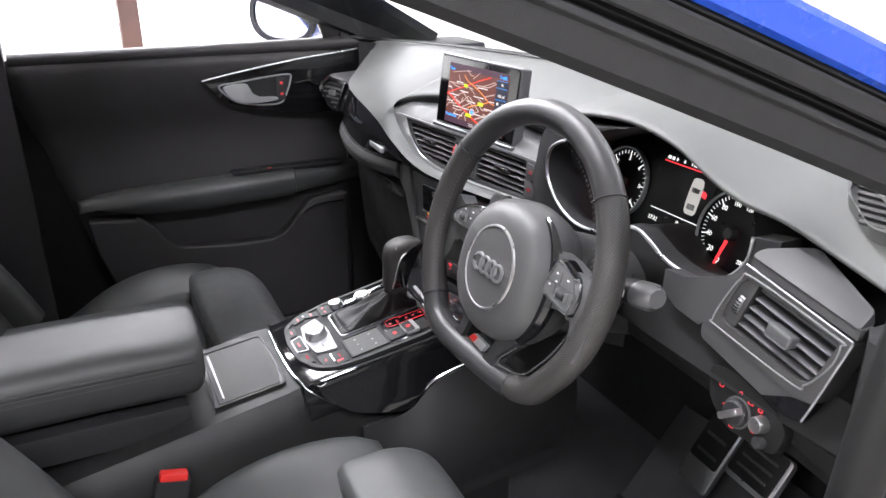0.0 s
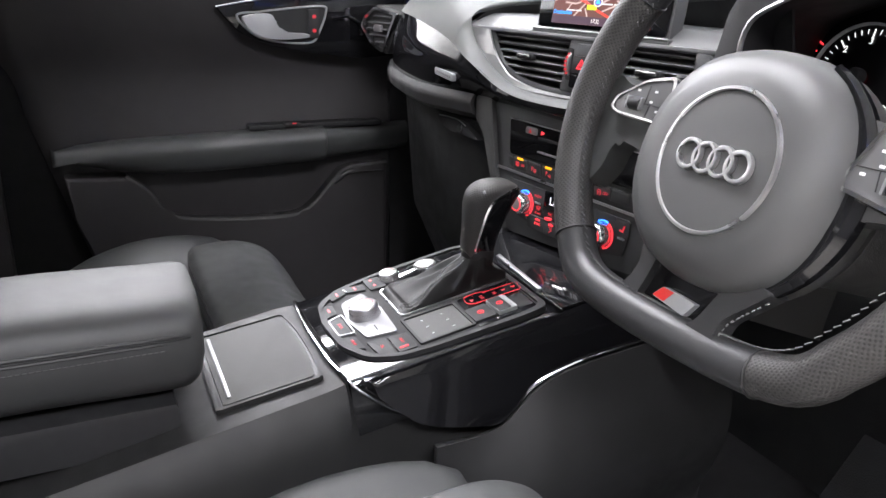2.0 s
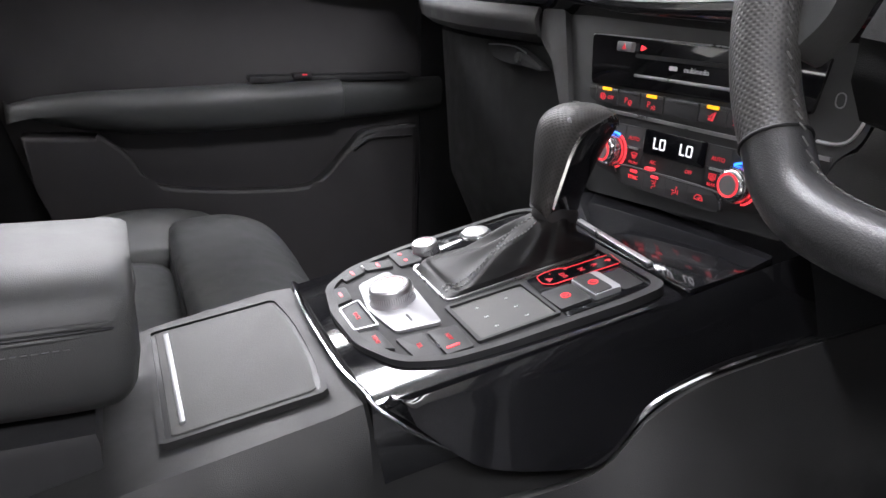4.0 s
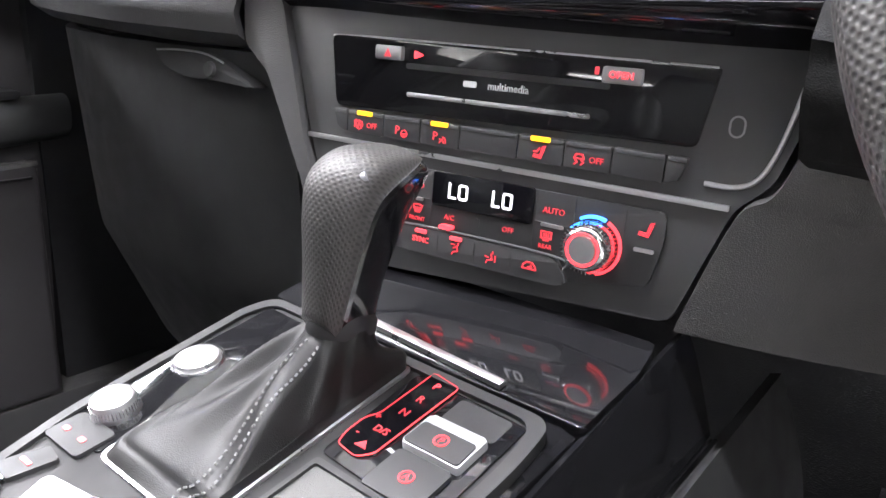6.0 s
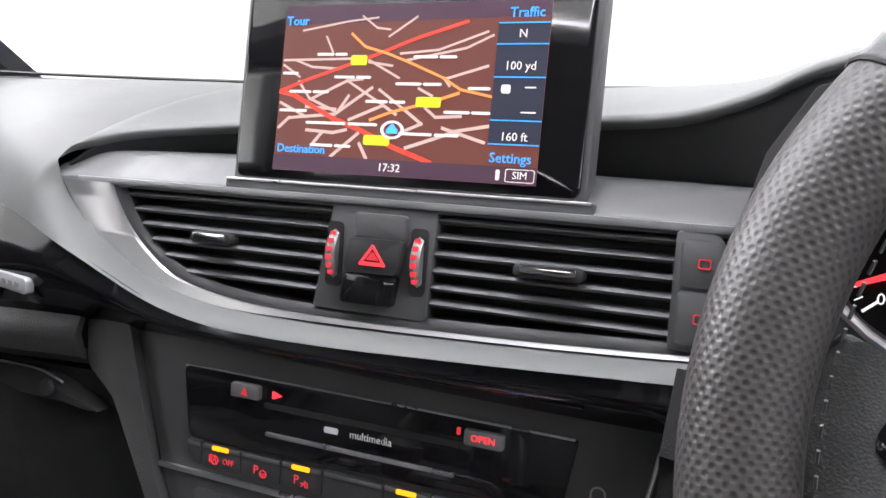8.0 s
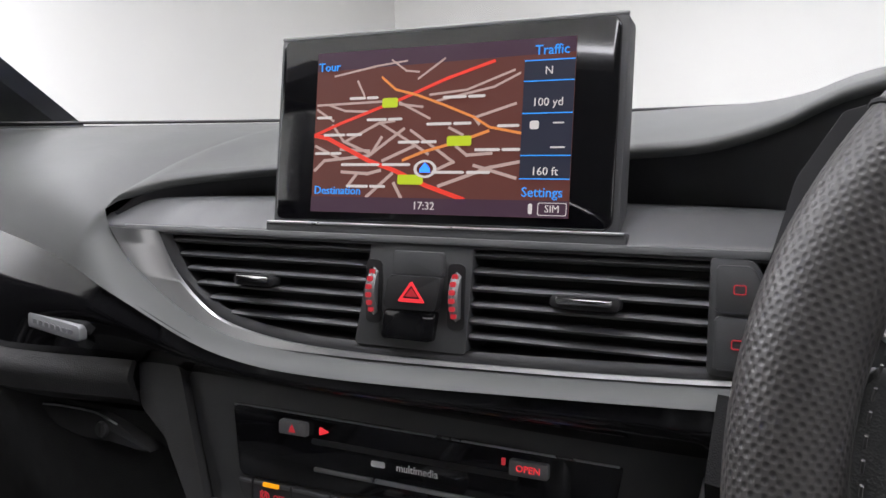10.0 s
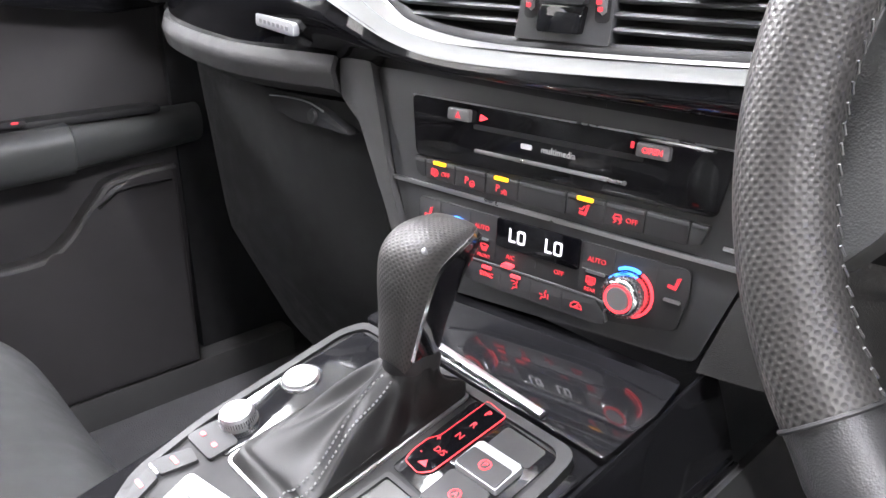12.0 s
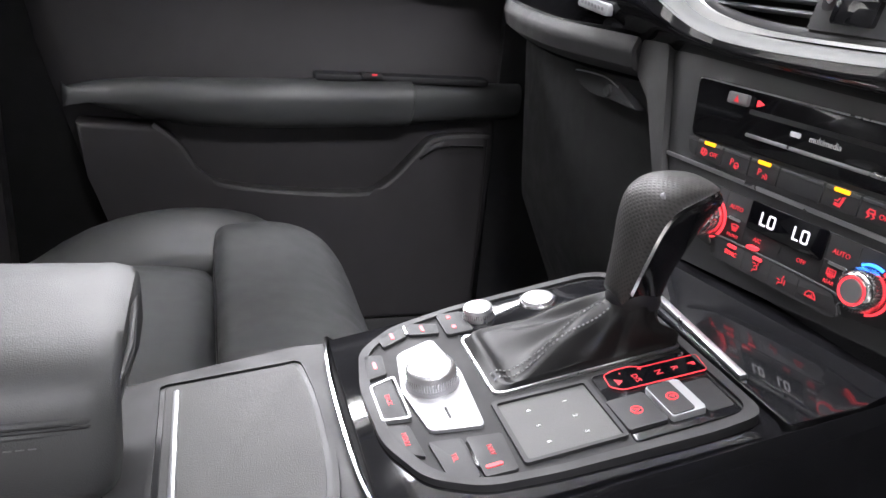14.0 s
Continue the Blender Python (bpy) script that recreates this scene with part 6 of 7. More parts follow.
def side_f(u, v):
    # piano black side cheek between the deck and the chrome strip
    y = -0.088 + 0.33 * u
    low = knots([(-0.088, 0.644), (-0.06, 0.618), (-0.03, 0.597), (0.03, 0.585), (0.055, 0.584), (0.075, 0.600), (0.095, 0.618), (0.13, 0.630), (0.24, 0.645)])(y)
    hi = top_z(y) - 0.006
    z = hi + (low - hi) * v
    return Vector((0.1135 + (0.139 - 0.1135) * min(1, (hi - z) / 0.07) ** 0.8 if hi > z else 0.1135, y, z))


part("side_cheek", sheet(side_f, 40, 10, 0.005), GLOSS, con, "piano black side cheek", smooth=60)


def knee_pad(u, v):
    y = -0.02 + 0.36 * u
    top = knots([(-0.02, 0.575), (0.055, 0.580), (0.095, 0.614), (0.15, 0.632), (0.34, 0.65)])(y)
    return Vector((0.141 + 0.03 * math.sin(math.pi * min(1, v * 1.1)) * min(1, u * 5), y, top - 0.24 * v))


part("knee_pad", sheet(knee_pad, 30, 14, 0.008), KNEE, con, "black stitched leather knee pad", smooth=60)
for q in (0, 1):
    bm = bmesh.new()
    for k in range(28):
        ends = [knee_pad((0.16 + 0.006 * k + e + 0.02) / 0.36, 0.075 + 0.045 * q) + Vector((0.0045, 0, 0.001)) for e in (0, 0.004)]
        tube(ends, 0.0006, 5, bm=bm)
    part("stitching", bm, STITCH, con, "grey double stitching")["kind"] = "stuff"

# the deck
deck = rounded([(-0.100, 0.133), (0.104, 0.128), (0.107, 0.095), (0.104, 0.0), (0.099, -0.04), (0.080, -0.068), (0.04, -0.084), (-0.02, -0.086), (-0.068, -0.078), (-0.092, -0.05), (-0.102, 0.0), (-0.108, 0.115)], 0.012, 5)
deck_i = rounded([(-0.094, 0.127), (0.097, 0.122), (0.100, 0.093), (0.098, 0.0), (0.093, -0.038), (0.076, -0.062), (0.038, -0.077), (-0.02, -0.079), (-0.064, -0.072), (-0.086, -0.047), (-0.096, 0.0), (-0.101, 0.112)], 0.011, 5)
part("deck", plate([(x, y * 1.018) for x, y in deck_i], -0.006, 0.0006, CONSOLE), DECK_BASE, con, "matt black control deck")
part("deck_frame", ring_plate([(x, y * 1.018) for x, y in deck], [(x, y * 1.018) for x, y in deck_i], -0.006, 0.003, CONSOLE), DECK, con, "raised satin frame")


def inset(pts, h, r=0.003):
    return plate([(x, y * 1.018) for x, y in rounded(pts, r)], 0.0, h, CONSOLE, 0.0005)


part("gloss_left", inset([(-0.098, -0.004), (-0.058, -0.006), (-0.056, 0.122), (-0.095, 0.124)], 0.0016), GLOSS, con, "piano black inset beside the lever")
part("gloss_right", inset([(0.028, 0.055), (0.096, 0.050), (0.096, 0.119), (0.026, 0.123)], 0.0016), GLOSS, con, "piano black inset beside the lever")
part("front_tray", plate([(x, y * 1.018) for x, y in rounded([(-0.108, 0.1375), (0.1145, 0.1345), (0.1165, 0.185), (0.112, 0.215), (-0.108, 0.215)], 0.004)], -0.010, -0.0005, CONSOLE, 0.0006), GLOSS, con, "piano black tray lid in front")
part("slide_strip", plate([(x, y * 1.018) for x, y in [(-0.045, 0.150), (0.067, 0.142), (0.067, 0.1365), (-0.045, 0.1445)]], 0.0, 0.0032, CONSOLE, 0.0012), ALU, con, "bright slide strip")

# ---- selector lever ----
gear = thing("gear_selector", (0, 0.06, 0.67), "perforated leather gear selector with chrome strip and leather gaiter", "gear lever")
fr_o = rounded([(-0.0565, -0.007), (0.0215, -0.008), (0.0205, 0.127), (-0.0515, 0.123)], 0.008)
fr_i = rounded([(-0.0548, -0.0053), (0.0198, -0.0063), (0.0188, 0.1253), (-0.0498, 0.1213)], 0.007)
part("frame", ring_plate([(x, y * 1.018) for x, y in fr_o], [(x, y * 1.018) for x, y in fr_i], 0.0, 0.0024, CONSOLE), ALU, gear, "chrome frame")
neck = Vector((-0.002, 0.0955, 0.716))


def evenly(outline, n):
    """n points evenly spaced along a closed outline."""
    P = [Vector(p) for p in outline]
    run = [0.0]
    for a, b in zip(P, P[1:] + P[:1]):
        run.append(run[-1] + (b - a).length)
    out = []
    for k in range(n):
        d = run[-1] * k / n
        i = max(j for j in range(len(P)) if run[j] <= d)
        out.append(P[i].lerp(P[(i + 1) % len(P)], (d - run[i]) / max(1e-9, run[i + 1] - run[i])))
    return out


rings = []
GN, GT = 160, 40
foot = evenly(fr_i, GN)
for k in range(GT + 1):
    t = k / GT
    ring = []
    for q in foot:
        base = C(q.x, q.y, 0.001)
        a = math.atan2(q.y - 0.07, q.x + 0.018)
        top = neck + Vector((0.0135 * math.cos(a), 0.0190 * math.sin(a), 0.002 * math.sin(a)))
        p = base.lerp(top, t)
        p.z = base.z + (top.z - base.z) * (0.78 * t + 0.22 * t ** 2.5) + 0.004 * math.exp(-((t - 0.07) / 0.05) ** 2)
        # deep soft folds running from the frame's corners round to the neck
        hang = math.sin(math.pi * t) ** 0.8
        fold = 0.0155 * (0.62 - math.sqrt(math.sin(2.0 * a + 2.2 * t + 0.9) ** 2 + 0.05)) + 0.0042 * (0.62 - math.sqrt(math.sin(4.5 * a + 2.6 * t + 1.2) ** 2 + 0.08)) + 0.0005 * math.sin(13 * a + 5 * t)
        d = base - neck
        d.z = 0
        p = p + d.normalized() * fold * hang * 0.6 + Vector((0, 0, fold * hang * 0.8))
        ring.append(p)
    rings.append(ring)
part("gaiter", loft(rings), GAITER, gear, "soft black leather gaiter with folds", smooth=80)


def on_gaiter(i, t):
    i, t = i % GN, min(t, 0.999) * GT
    a, b = int(i), int(t)
    p = rings[b][a].lerp(rings[b][(a + 1) % GN], i - a)
    q = rings[b + 1][a].lerp(rings[b + 1][(a + 1) % GN], i - a)
    return p.lerp(q, t - b)


def nearest(x, y):
    return min(range(GN), key=lambda k: (foot[k].x - x) ** 2 + (foot[k].y - y) ** 2)


# twin seam from the frame up the rear of the gaiter to the neck
i1 = nearest(0.004, -0.006)
for e in (-1, 1):
    line = [on_gaiter(i1 + e * (1.5 + 4.5 * k / 40), 0.03 + 0.93 * k / 40) for k in range(41)]
    line = smooth_curve(line, 3)
    bm = bmesh.new()
    run = 0.0
    for a, b in zip(line, line[1:]):
        if int(run / 0.0017) % 2 == 0:
            tube([a + Vector((0, -0.0006, 0.0010)), b + Vector((0, -0.0006, 0.0010))], 0.0006, 5, bm=bm)
        run += (b - a).length
    part("stitching", bm, STITCH, gear, "grey stitching")["kind"] = "stuff"
strip_line = smooth_curve([(0.083, 0.712), (0.0885, 0.742), (0.0935, 0.766), (0.100, 0.7795), (0.112, 0.7875), (0.126, 0.793), (0.1335, 0.7935)], 5)
back_line = smooth_curve([(0.0735, 0.724), (0.0745, 0.748), (0.0745, 0.774), (0.0795, 0.792), (0.096, 0.8015), (0.122, 0.8015), (0.1365, 0.7955)], 5)
front_line = smooth_curve([(0.113, 0.706), (0.1185, 0.734), (0.1255, 0.753), (0.132, 0.767), (0.137, 0.777), (0.1415, 0.7855), (0.1395, 0.7915)], 5)
half_width = smooth_curve([(0.0105, 0), (0.0140, 0), (0.0170, 0), (0.0190, 0), (0.0200, 0), (0.0180, 0), (0.0125, 0)], 5)


def grip(far, full, uv=False):
    """Half of the lever: half-ellipses from the seam line out to a far line."""
    N = 16
    rings = []
    for s_, f_, w_ in zip(strip_line, far, half_width):
        ring = []
        for i in range(N + 1):
            a = math.pi * (i / N - 0.5)
            p = s_.lerp(f_, math.cos(a) ** full)
            ring.append(Vector((w_.x * math.sin(a) - 0.002 * max(0, (0.76 - s_.y) / 0.05), p.x, p.y)))
        rings.append(ring)
    bm = loft(rings)
    if uv:
        uvl = bm.loops.layers.uv.new("UVMap")
        bm.verts.index_update()
        run = [0.0]
        for a, b in zip(back_line, back_line[1:]):
            run.append(run[-1] + (b - a).length)
        for f in bm.faces:
            for l in f.loops:
                i = l.vert.index
                u, v = run[i // (N + 1)] / 0.0026, (i % (N + 1)) / N * 0.056 / 0.0026
                l[uvl].uv = ((u + v) * 0.7071, (u - v) * 0.7071)
    return bm


part("knob", grip(back_line, 0.62, True), PERFORATED, gear, "perforated leather knob", smooth=60)
part("front_shell", grip(front_line, 0.7), SMOKED, gear, "smooth black front shell", smooth=60)
for s in (-1, 1):
    rings = []
    for p, w_ in list(zip(strip_line, half_width))[2:]:
        x = s * w_.x - 0.002 * max(0, (0.76 - p.y) / 0.05)
        rings.append([Vector((x + s * dx, p.x + dy, p.y + dz)) for dx, dy, dz in ((-0.004, -0.0015, 0.0015), (0.0010, -0.0012, 0.0012), (0.0013, 0.0008, -0.0008), (-0.004, 0.0018, -0.0018))])
    part("chrome_strip", loft(rings), CHROME, gear, "chrome strip down the side")
part("release_button", lathe([(0, 0.0025), (0.0025, 0.002), (0.0035, 0)], Matrix.Translation((0.0145, 0.092, 0.7915)) @ Euler((radians(-20), radians(60), 0)).to_matrix().to_4x4(), 16), SILVER, gear)
part("collar", loft([[Vector((-0.002 + 0.0145 * k * math.cos(a), 0.0955 + 0.0200 * k * math.sin(a) + 0.25 * (z - 0.715), z - 0.004 * math.sin(a))) for a in [2 * math.pi * i / 28 for i in range(28)]] for k, z in ((0.9, 0.708), (1.0, 0.712), (0.98, 0.717), (0.85, 0.721))]), SHADOWY, gear)

# selector display
sd = thing("selector_display", (0.04, 0.09, 0.68), "lit red gear position display", "display")
outl = [(0.031, 0.062), (0.0445, 0.060), (0.0505, 0.066), (0.0525, 0.124), (0.0335, 0.127), (0.0325, 0.088), (0.0285, 0.082), (0.0285, 0.070)]
inn = [(0.042 + (x - 0.042) * 0.962 - 0.0002, 0.094 + (y - 0.094) * 0.986) for x, y in outl]
o_, i_ = rounded(outl, 0.003), rounded(inn, 0.0025)
part("panel", plate([(x, y * 1.018) for x, y in o_], 0.0012, 0.0026, CONSOLE), SCREEN_OFF, sd)
part("outline", ring_plate([(x, y * 1.018) for x, y in o_], [(x, y * 1.018) for x, y in i_], 0.0026, 0.003, CONSOLE), RED, sd, "red lit outline", smooth=0)
for s, y, mm in (("P", 0.1185, RED), ("R", 0.1065, RED_DIM), ("N", 0.095, RED_DIM), ("D/S", 0.0795, RED_DIM)):
    words(s, 0.0066 if s != "D/S" else 0.0058, CONSOLE @ shift(0.042, y * 1.018, 0.0027), mm, sd, "gear_letter")
part("gate_mark", plate([(0.038, 0.066 * 1.018), (0.045, 0.066 * 1.018), (0.0415, 0.0705 * 1.018)], 0.0026, 0.003, CONSOLE), RED_DIM, sd, smooth=0)
for y, s in ((0.086, "+"), (0.073, "-")):
    words(s, 0.006, CONSOLE @ shift(0.0335, y * 1.018, 0.0027), RED_DIM, sd, "gear_sign")

# parking brake
pb = thing("parking_brake_switch", (0.073, 0.075, 0.675), "black and silver parking brake switches with red symbols", "switch")
for (xa, xb, ya, yb), nm, mm, h in (((0.058, 0.088, 0.050, 0.0755), "hold_key", BUTTON, 0.004), ((0.0565, 0.089, 0.0770, 0.099), "brake_key", CRESCENT, 0.006)):
    k = part(nm, plate([(x, y * 1.018) for x, y in rounded([(xa, ya), (xb, ya), (xb, yb), (xa, yb)], 0.002)], 0.0, h, CONSOLE, 0.0015), mm, pb)
    cxx, cyy = (xa + xb) / 2, (ya + yb) / 2
    if nm == "brake_key":
        part("key_top", plate([(x, y * 1.018) for x, y in rounded([(xa + 0.0008, ya + 0.0008), (xb - 0.0008, ya + 0.0008), (xb - 0.0012, yb - 0.0065), (xa + 0.0012, yb - 0.0065)], 0.002)], h, h + 0.0008, CONSOLE), BUTTON, k, "black key top")
        cyy -= 0.002
    h2 = h + (0.0008 if nm == "brake_key" else 0)
    part("symbol", ring_plate(rrect(cxx, cyy * 1.018, 0.0074, 0.0074, 0.0035), rrect(cxx, cyy * 1.018, 0.0060, 0.0060, 0.0028), h2, h2 + 0.0005, CONSOLE), RED, k, "red lit symbol", smooth=0)
    words("A" if nm == "hold_key" else "P", 0.0048, CONSOLE @ shift(cxx, cyy * 1.018, h2 + 0.0001), RED, k)
part("recess", plate([(x, y * 1.018) for x, y in rounded([(0.058, 0.101), (0.089, 0.101), (0.089, 0.118), (0.058, 0.119)], 0.003)], 0.0016, 0.002, CONSOLE), SHADOWY, pb, "dark recess")

# touch pad
tp = thing("touch_pad", (0.06, 0.02, 0.665), "grey touch pad with six faint numerals", "touch pad")
o_ = [(x, y * 1.018) for x, y in rounded([(0.0285, -0.013), (0.090, -0.014), (0.0905, 0.049), (0.0305, 0.051)], 0.003)]
i_ = [(x, y * 1.018) for x, y in rounded([(0.0315, -0.010), (0.0875, -0.011), (0.088, 0.0465), (0.033, 0.0475)], 0.002)]
part("frame", ring_plate(o_, i_, 0.0, 0.003, CONSOLE), DECK, tp, "raised grey frame")
surf = part("surface", plate([(x, y) for x, y in i_], 0.0, 0.0012, CONSOLE), LID, tp, "matt grey surface")
for k, s in enumerate("142536"):
    words(s, 0.0042, CONSOLE @ shift(0.044 + 0.016 * (k // 2), 0.030 - 0.024 * (k % 2), 0.0013), WHITEPRINT, surf, "numeral")

# control knob and keys
mm_ = thing("media_controller", (-0.007, -0.04, 0.655), "silver rotary controller with surrounding black keys", "rotary controller")
pl = rounded([(-0.052, -0.054), (-0.062, -0.026), (-0.014, -0.019), (0.049, -0.023), (0.041, -0.055), (-0.006, -0.061)], 0.004)
plt = part("base_plate", plate([(x, y * 1.018) for x, y in pl], 0.0, 0.003, CONSOLE, 0.0012), KNOB_PLATE, mm_, "pearl silver plate")
KN = CONSOLE @ shift(-0.008, -0.040 * 1.018)
kn = part("knob", lathe([(0, 0.0168), (0.0138, 0.0168), (0.0156, 0.0160), (0.0164, 0.0145), (0.0170, 0.008), (0.0182, 0.003), (0.0182, 0)], KN, 48), ALU, mm_, "silver rotary knob")
bm = bmesh.new()
for q in range(60):
    plate([(0.0160, -0.00025), (0.0174, -0.00018), (0.0174, 0.00018), (0.0160, 0.00025)], 0.005, 0.0118, KN @ Matrix.Rotation(2 * math.pi * q / 60, 4, "Z"), bm=bm)
part("knurling", bm, CHROME, kn, "fine knurled ring", smooth=0)["kind"] = "stuff"
part("knob_ring", lathe([(0.0108, 0.0166), (0.0109, 0.01705), (0.0115, 0.01705), (0.0116, 0.0166)], KN, 40), RING, kn, "thin red ring on the knob")
part("knob_groove", lathe([(0.0138, 0.0165), (0.0141, 0.0170), (0.0146, 0.0167)], KN, 40), SATIN, kn)
part("plate_slot", plate(rrect(0.028, -0.040 * 1.018, 0.012, 0.0016, 0.0006, 1), 0.003, 0.0034, CONSOLE), SHADOWY, plt, smooth=0)
part("plate_slot", plate(rrect(-0.040, -0.036 * 1.018, 0.010, 0.0016, 0.0006, 1), 0.003, 0.0034, CONSOLE), SHADOWY, plt, smooth=0)
keys = (("radio_key", [(-0.0745, -0.0395), (-0.067, -0.0185), (-0.0815, -0.0165), (-0.0915, -0.0395)], ""), ("media_key", [(-0.0650, -0.0605), (-0.0735, -0.0415), (-0.0905, -0.0415), (-0.0800, -0.0620)], ""),
        ("car_key", [(-0.060, -0.0755), (-0.0285, -0.0795), (-0.031, -0.0655), (-0.0555, -0.0635)], ""), ("back_key", [(-0.0235, -0.0645), (-0.0185, -0.0775), (0.0185, -0.0775), (0.0225, -0.0645)], "BACK"),
        ("menu_key", [(0.0255, -0.0785), (0.0535, -0.0745), (0.0625, -0.0630), (0.0300, -0.0650)], "MENU"), ("tel_key", [(0.0505, -0.0590), (0.0545, -0.0395), (0.0905, -0.0395), (0.0840, -0.0560)], "TEL"),
        ("nav_key", [(0.0550, -0.0375), (0.0590, -0.0165), (0.0925, -0.0185), (0.0915, -0.0375)], "NAV"))
for nm, o, s in keys:
    k = part(nm, plate([(x, y * 1.018) for x, y in rounded(o, 0.002)], 0.0, 0.003, CONSOLE, 0.001), BUTTON, mm_)
    cxx, cyy = sum(p[0] for p in o) / 4, sum(p[1] for p in o) / 4
    if s == "BACK":
        rim_o = [(x, y * 1.018) for x, y in rounded([(-0.026, -0.0615), (-0.0205, -0.0795), (0.0205, -0.0795), (0.0245, -0.0615)], 0.003)]
        rim_i = [(x, y * 1.018) for x, y in rounded([(-0.0235, -0.063), (-0.019, -0.078), (0.019, -0.078), (0.0222, -0.063)], 0.002)]
        part("key_rim", ring_plate(rim_o, rim_i, 0.0, 0.0036, CONSOLE), SILVER, k, "chrome rim")
    if s:
        words(s, 0.0046, CONSOLE @ shift(cxx - (0.003 if s == "NAV" else 0), cyy * 1.018, 0.0031), RED_DIM, k)
    else:
        part("symbol", plate(rrect(cxx, cyy * 1.018, 0.009, 0.0024, 0.0008), 0.003, 0.0034, CONSOLE), RED_DIM, k, "unreadable red marking", smooth=0)
part("nav_light", plate(rrect(0.0845, -0.030 * 1.018, 0.0026, 0.010, 0.0008, 1), 0.003, 0.0036, CONSOLE), RED, mm_, "red key light", smooth=0)
part("key_divider", plate(rrect(0, 0, 0.012, 0.0014, 0.0005, 1), 0.002, 0.0036, CONSOLE @ shift(-0.0815, -0.0405 * 1.018)), CHROME, mm_, smooth=0)
part("key_divider", plate(rrect(0.0715, -0.0385 * 1.018, 0.022, 0.0017, 0.0006, 1), 0.002, 0.0042, CONSOLE @ Matrix.Translation((0, 0, 0))), CHROME, mm_, smooth=0)

vol = thing("volume_knob", (-0.08, 0.015, 0.665), "small silver volume knob with two black keys", "knob")
VK = CONSOLE @ shift(-0.080, 0.016 * 1.018)
part("key_base", plate([(x, y * 1.018) for x, y in rounded([(-0.094, -0.014), (-0.062, -0.014), (-0.061, 0.006), (-0.092, 0.006)], 0.003)], 0.001, 0.003, CONSOLE, 0.001), BUTTON, vol)
vk = part("knob", lathe([(0, 0.0112), (0.0090, 0.0112), (0.0106, 0.0104), (0.0112, 0.0088), (0.0115, 0.0055), (0.0125, 0.002), (0.0125, 0.001)], VK, 36), ALU, vol, "silver knob")
bm = bmesh.new()
for q in range(44):
    plate([(0.0108, -0.00025), (0.0119, -0.00018), (0.0119, 0.00018), (0.0108, 0.00025)], 0.003, 0.0080, VK @ Matrix.Rotation(2 * math.pi * q / 44, 4, "Z"), bm=bm)
part("knurling", bm, CHROME, vol, smooth=0)["kind"] = "stuff"
part("knob_ring", lathe([(0.0066, 0.0110), (0.0067, 0.01145), (0.0072, 0.01145), (0.0073, 0.0110)], VK, 36), RING, vk, "thin red ring on the knob")
for x in (-0.086, -0.071):
    part("symbol", plate(rrect(x, -0.006, 0.005, 0.003, 0.001), 0.003, 0.0034, CONSOLE), RED_DIM, vol, smooth=0)
st = thing("start_button", (-0.083, 0.065, 0.675), "round silver engine start button", "button")
SK = CONSOLE @ shift(-0.083, 0.065 * 1.018)
part("ring", lathe([(0.0128, 0.001), (0.0135, 0.003), (0.0145, 0.003), (0.015, 0.001)], SK, 36), CHROME, st, "chrome ring")
part("button", lathe([(0, 0.006), (0.008, 0.0057), (0.0118, 0.005), (0.0127, 0.003), (0.0128, 0.001)], SK, 36), ALU, st, "silver push button")

# ---- armrest ----
arm = thing("armrest", (0, -0.4, 0.62), "padded black leather centre armrest with grey stitching", "armrest")


def arm_sec(y, k, dz=0.0):
    ring = []
    for i in range(36):
        a = 2 * math.pi * i / 36
        cx_, sz_ = math.cos(a), math.sin(a)
        ex = 0.45
        x = -0.008 + 0.083 * k * math.copysign(abs(cx_) ** ex, cx_)
        z = 0.682 + dz + (0.041 if sz_ > 0 else 0.05) * (0.85 + 0.15 * k) * math.copysign(abs(sz_) ** 0.5, sz_)
        if sz_ > 0:
            z += 0.006 * (1 - (cx_) ** 2)
        else:
            x -= 0.016 * (x + 0.008) / 0.083 * abs(sz_)
        front_in = 0.02 * max(0, -sz_) if y > -0.25 else 0.0
        ring.append(Vector((x, y - front_in, z)))
    return ring


part("cushion", loft([arm_sec(y, k, d) for y, k, d in ((-0.222, 0.86, -0.002), (-0.226, 0.94, -0.001), (-0.236, 0.99, 0), (-0.26, 1.0, 0.0), (-0.36, 1.0, 0.003), (-0.5, 1.0, 0.002), (-0.60, 1.0, 0.0), (-0.64, 0.96, 0.0))]), LEATHER_SOFT, arm, "padded leather cushion", smooth=70)
for dz, r in ((0.0025, 0.002), (-0.003, 0.002)):
    part("seam_welt", tube([(0.0735, -0.64, 0.700 + dz), (0.0738, -0.45, 0.702 + dz), (0.0738, -0.27, 0.701 + dz), (0.0715, -0.236, 0.700 + dz), (0.0645, -0.2275, 0.6995 + dz), (0.0, -0.2225, 0.699 + dz), (-0.07, -0.225, 0.699 + dz), (-0.09, -0.25, 0.699 + dz)], r, 8), LEATHER_SOFT, arm, "rolled leather seam")
part("seam_groove", tube([(0.0745, -0.64, 0.6998), (0.0750, -0.45, 0.7018), (0.0750, -0.27, 0.7008), (0.0728, -0.236, 0.6998), (0.0655, -0.2268, 0.6993), (0.0, -0.2212, 0.6988), (-0.07, -0.2240, 0.6988), (-0.091, -0.25, 0.6988)], 0.0012, 8), SHADOWY, arm, "dark seam groove")
bm = bmesh.new()
for k in range(70):
    y = -0.62 + 0.0052 * k
    tube([(0.0756, y, 0.6915), (0.0756, y + 0.0034, 0.6915)], 0.0005, 5, bm=bm)
part("stitching", bm, RIM_STITCH, arm, "dark stitches under the seam")["kind"] = "stuff"
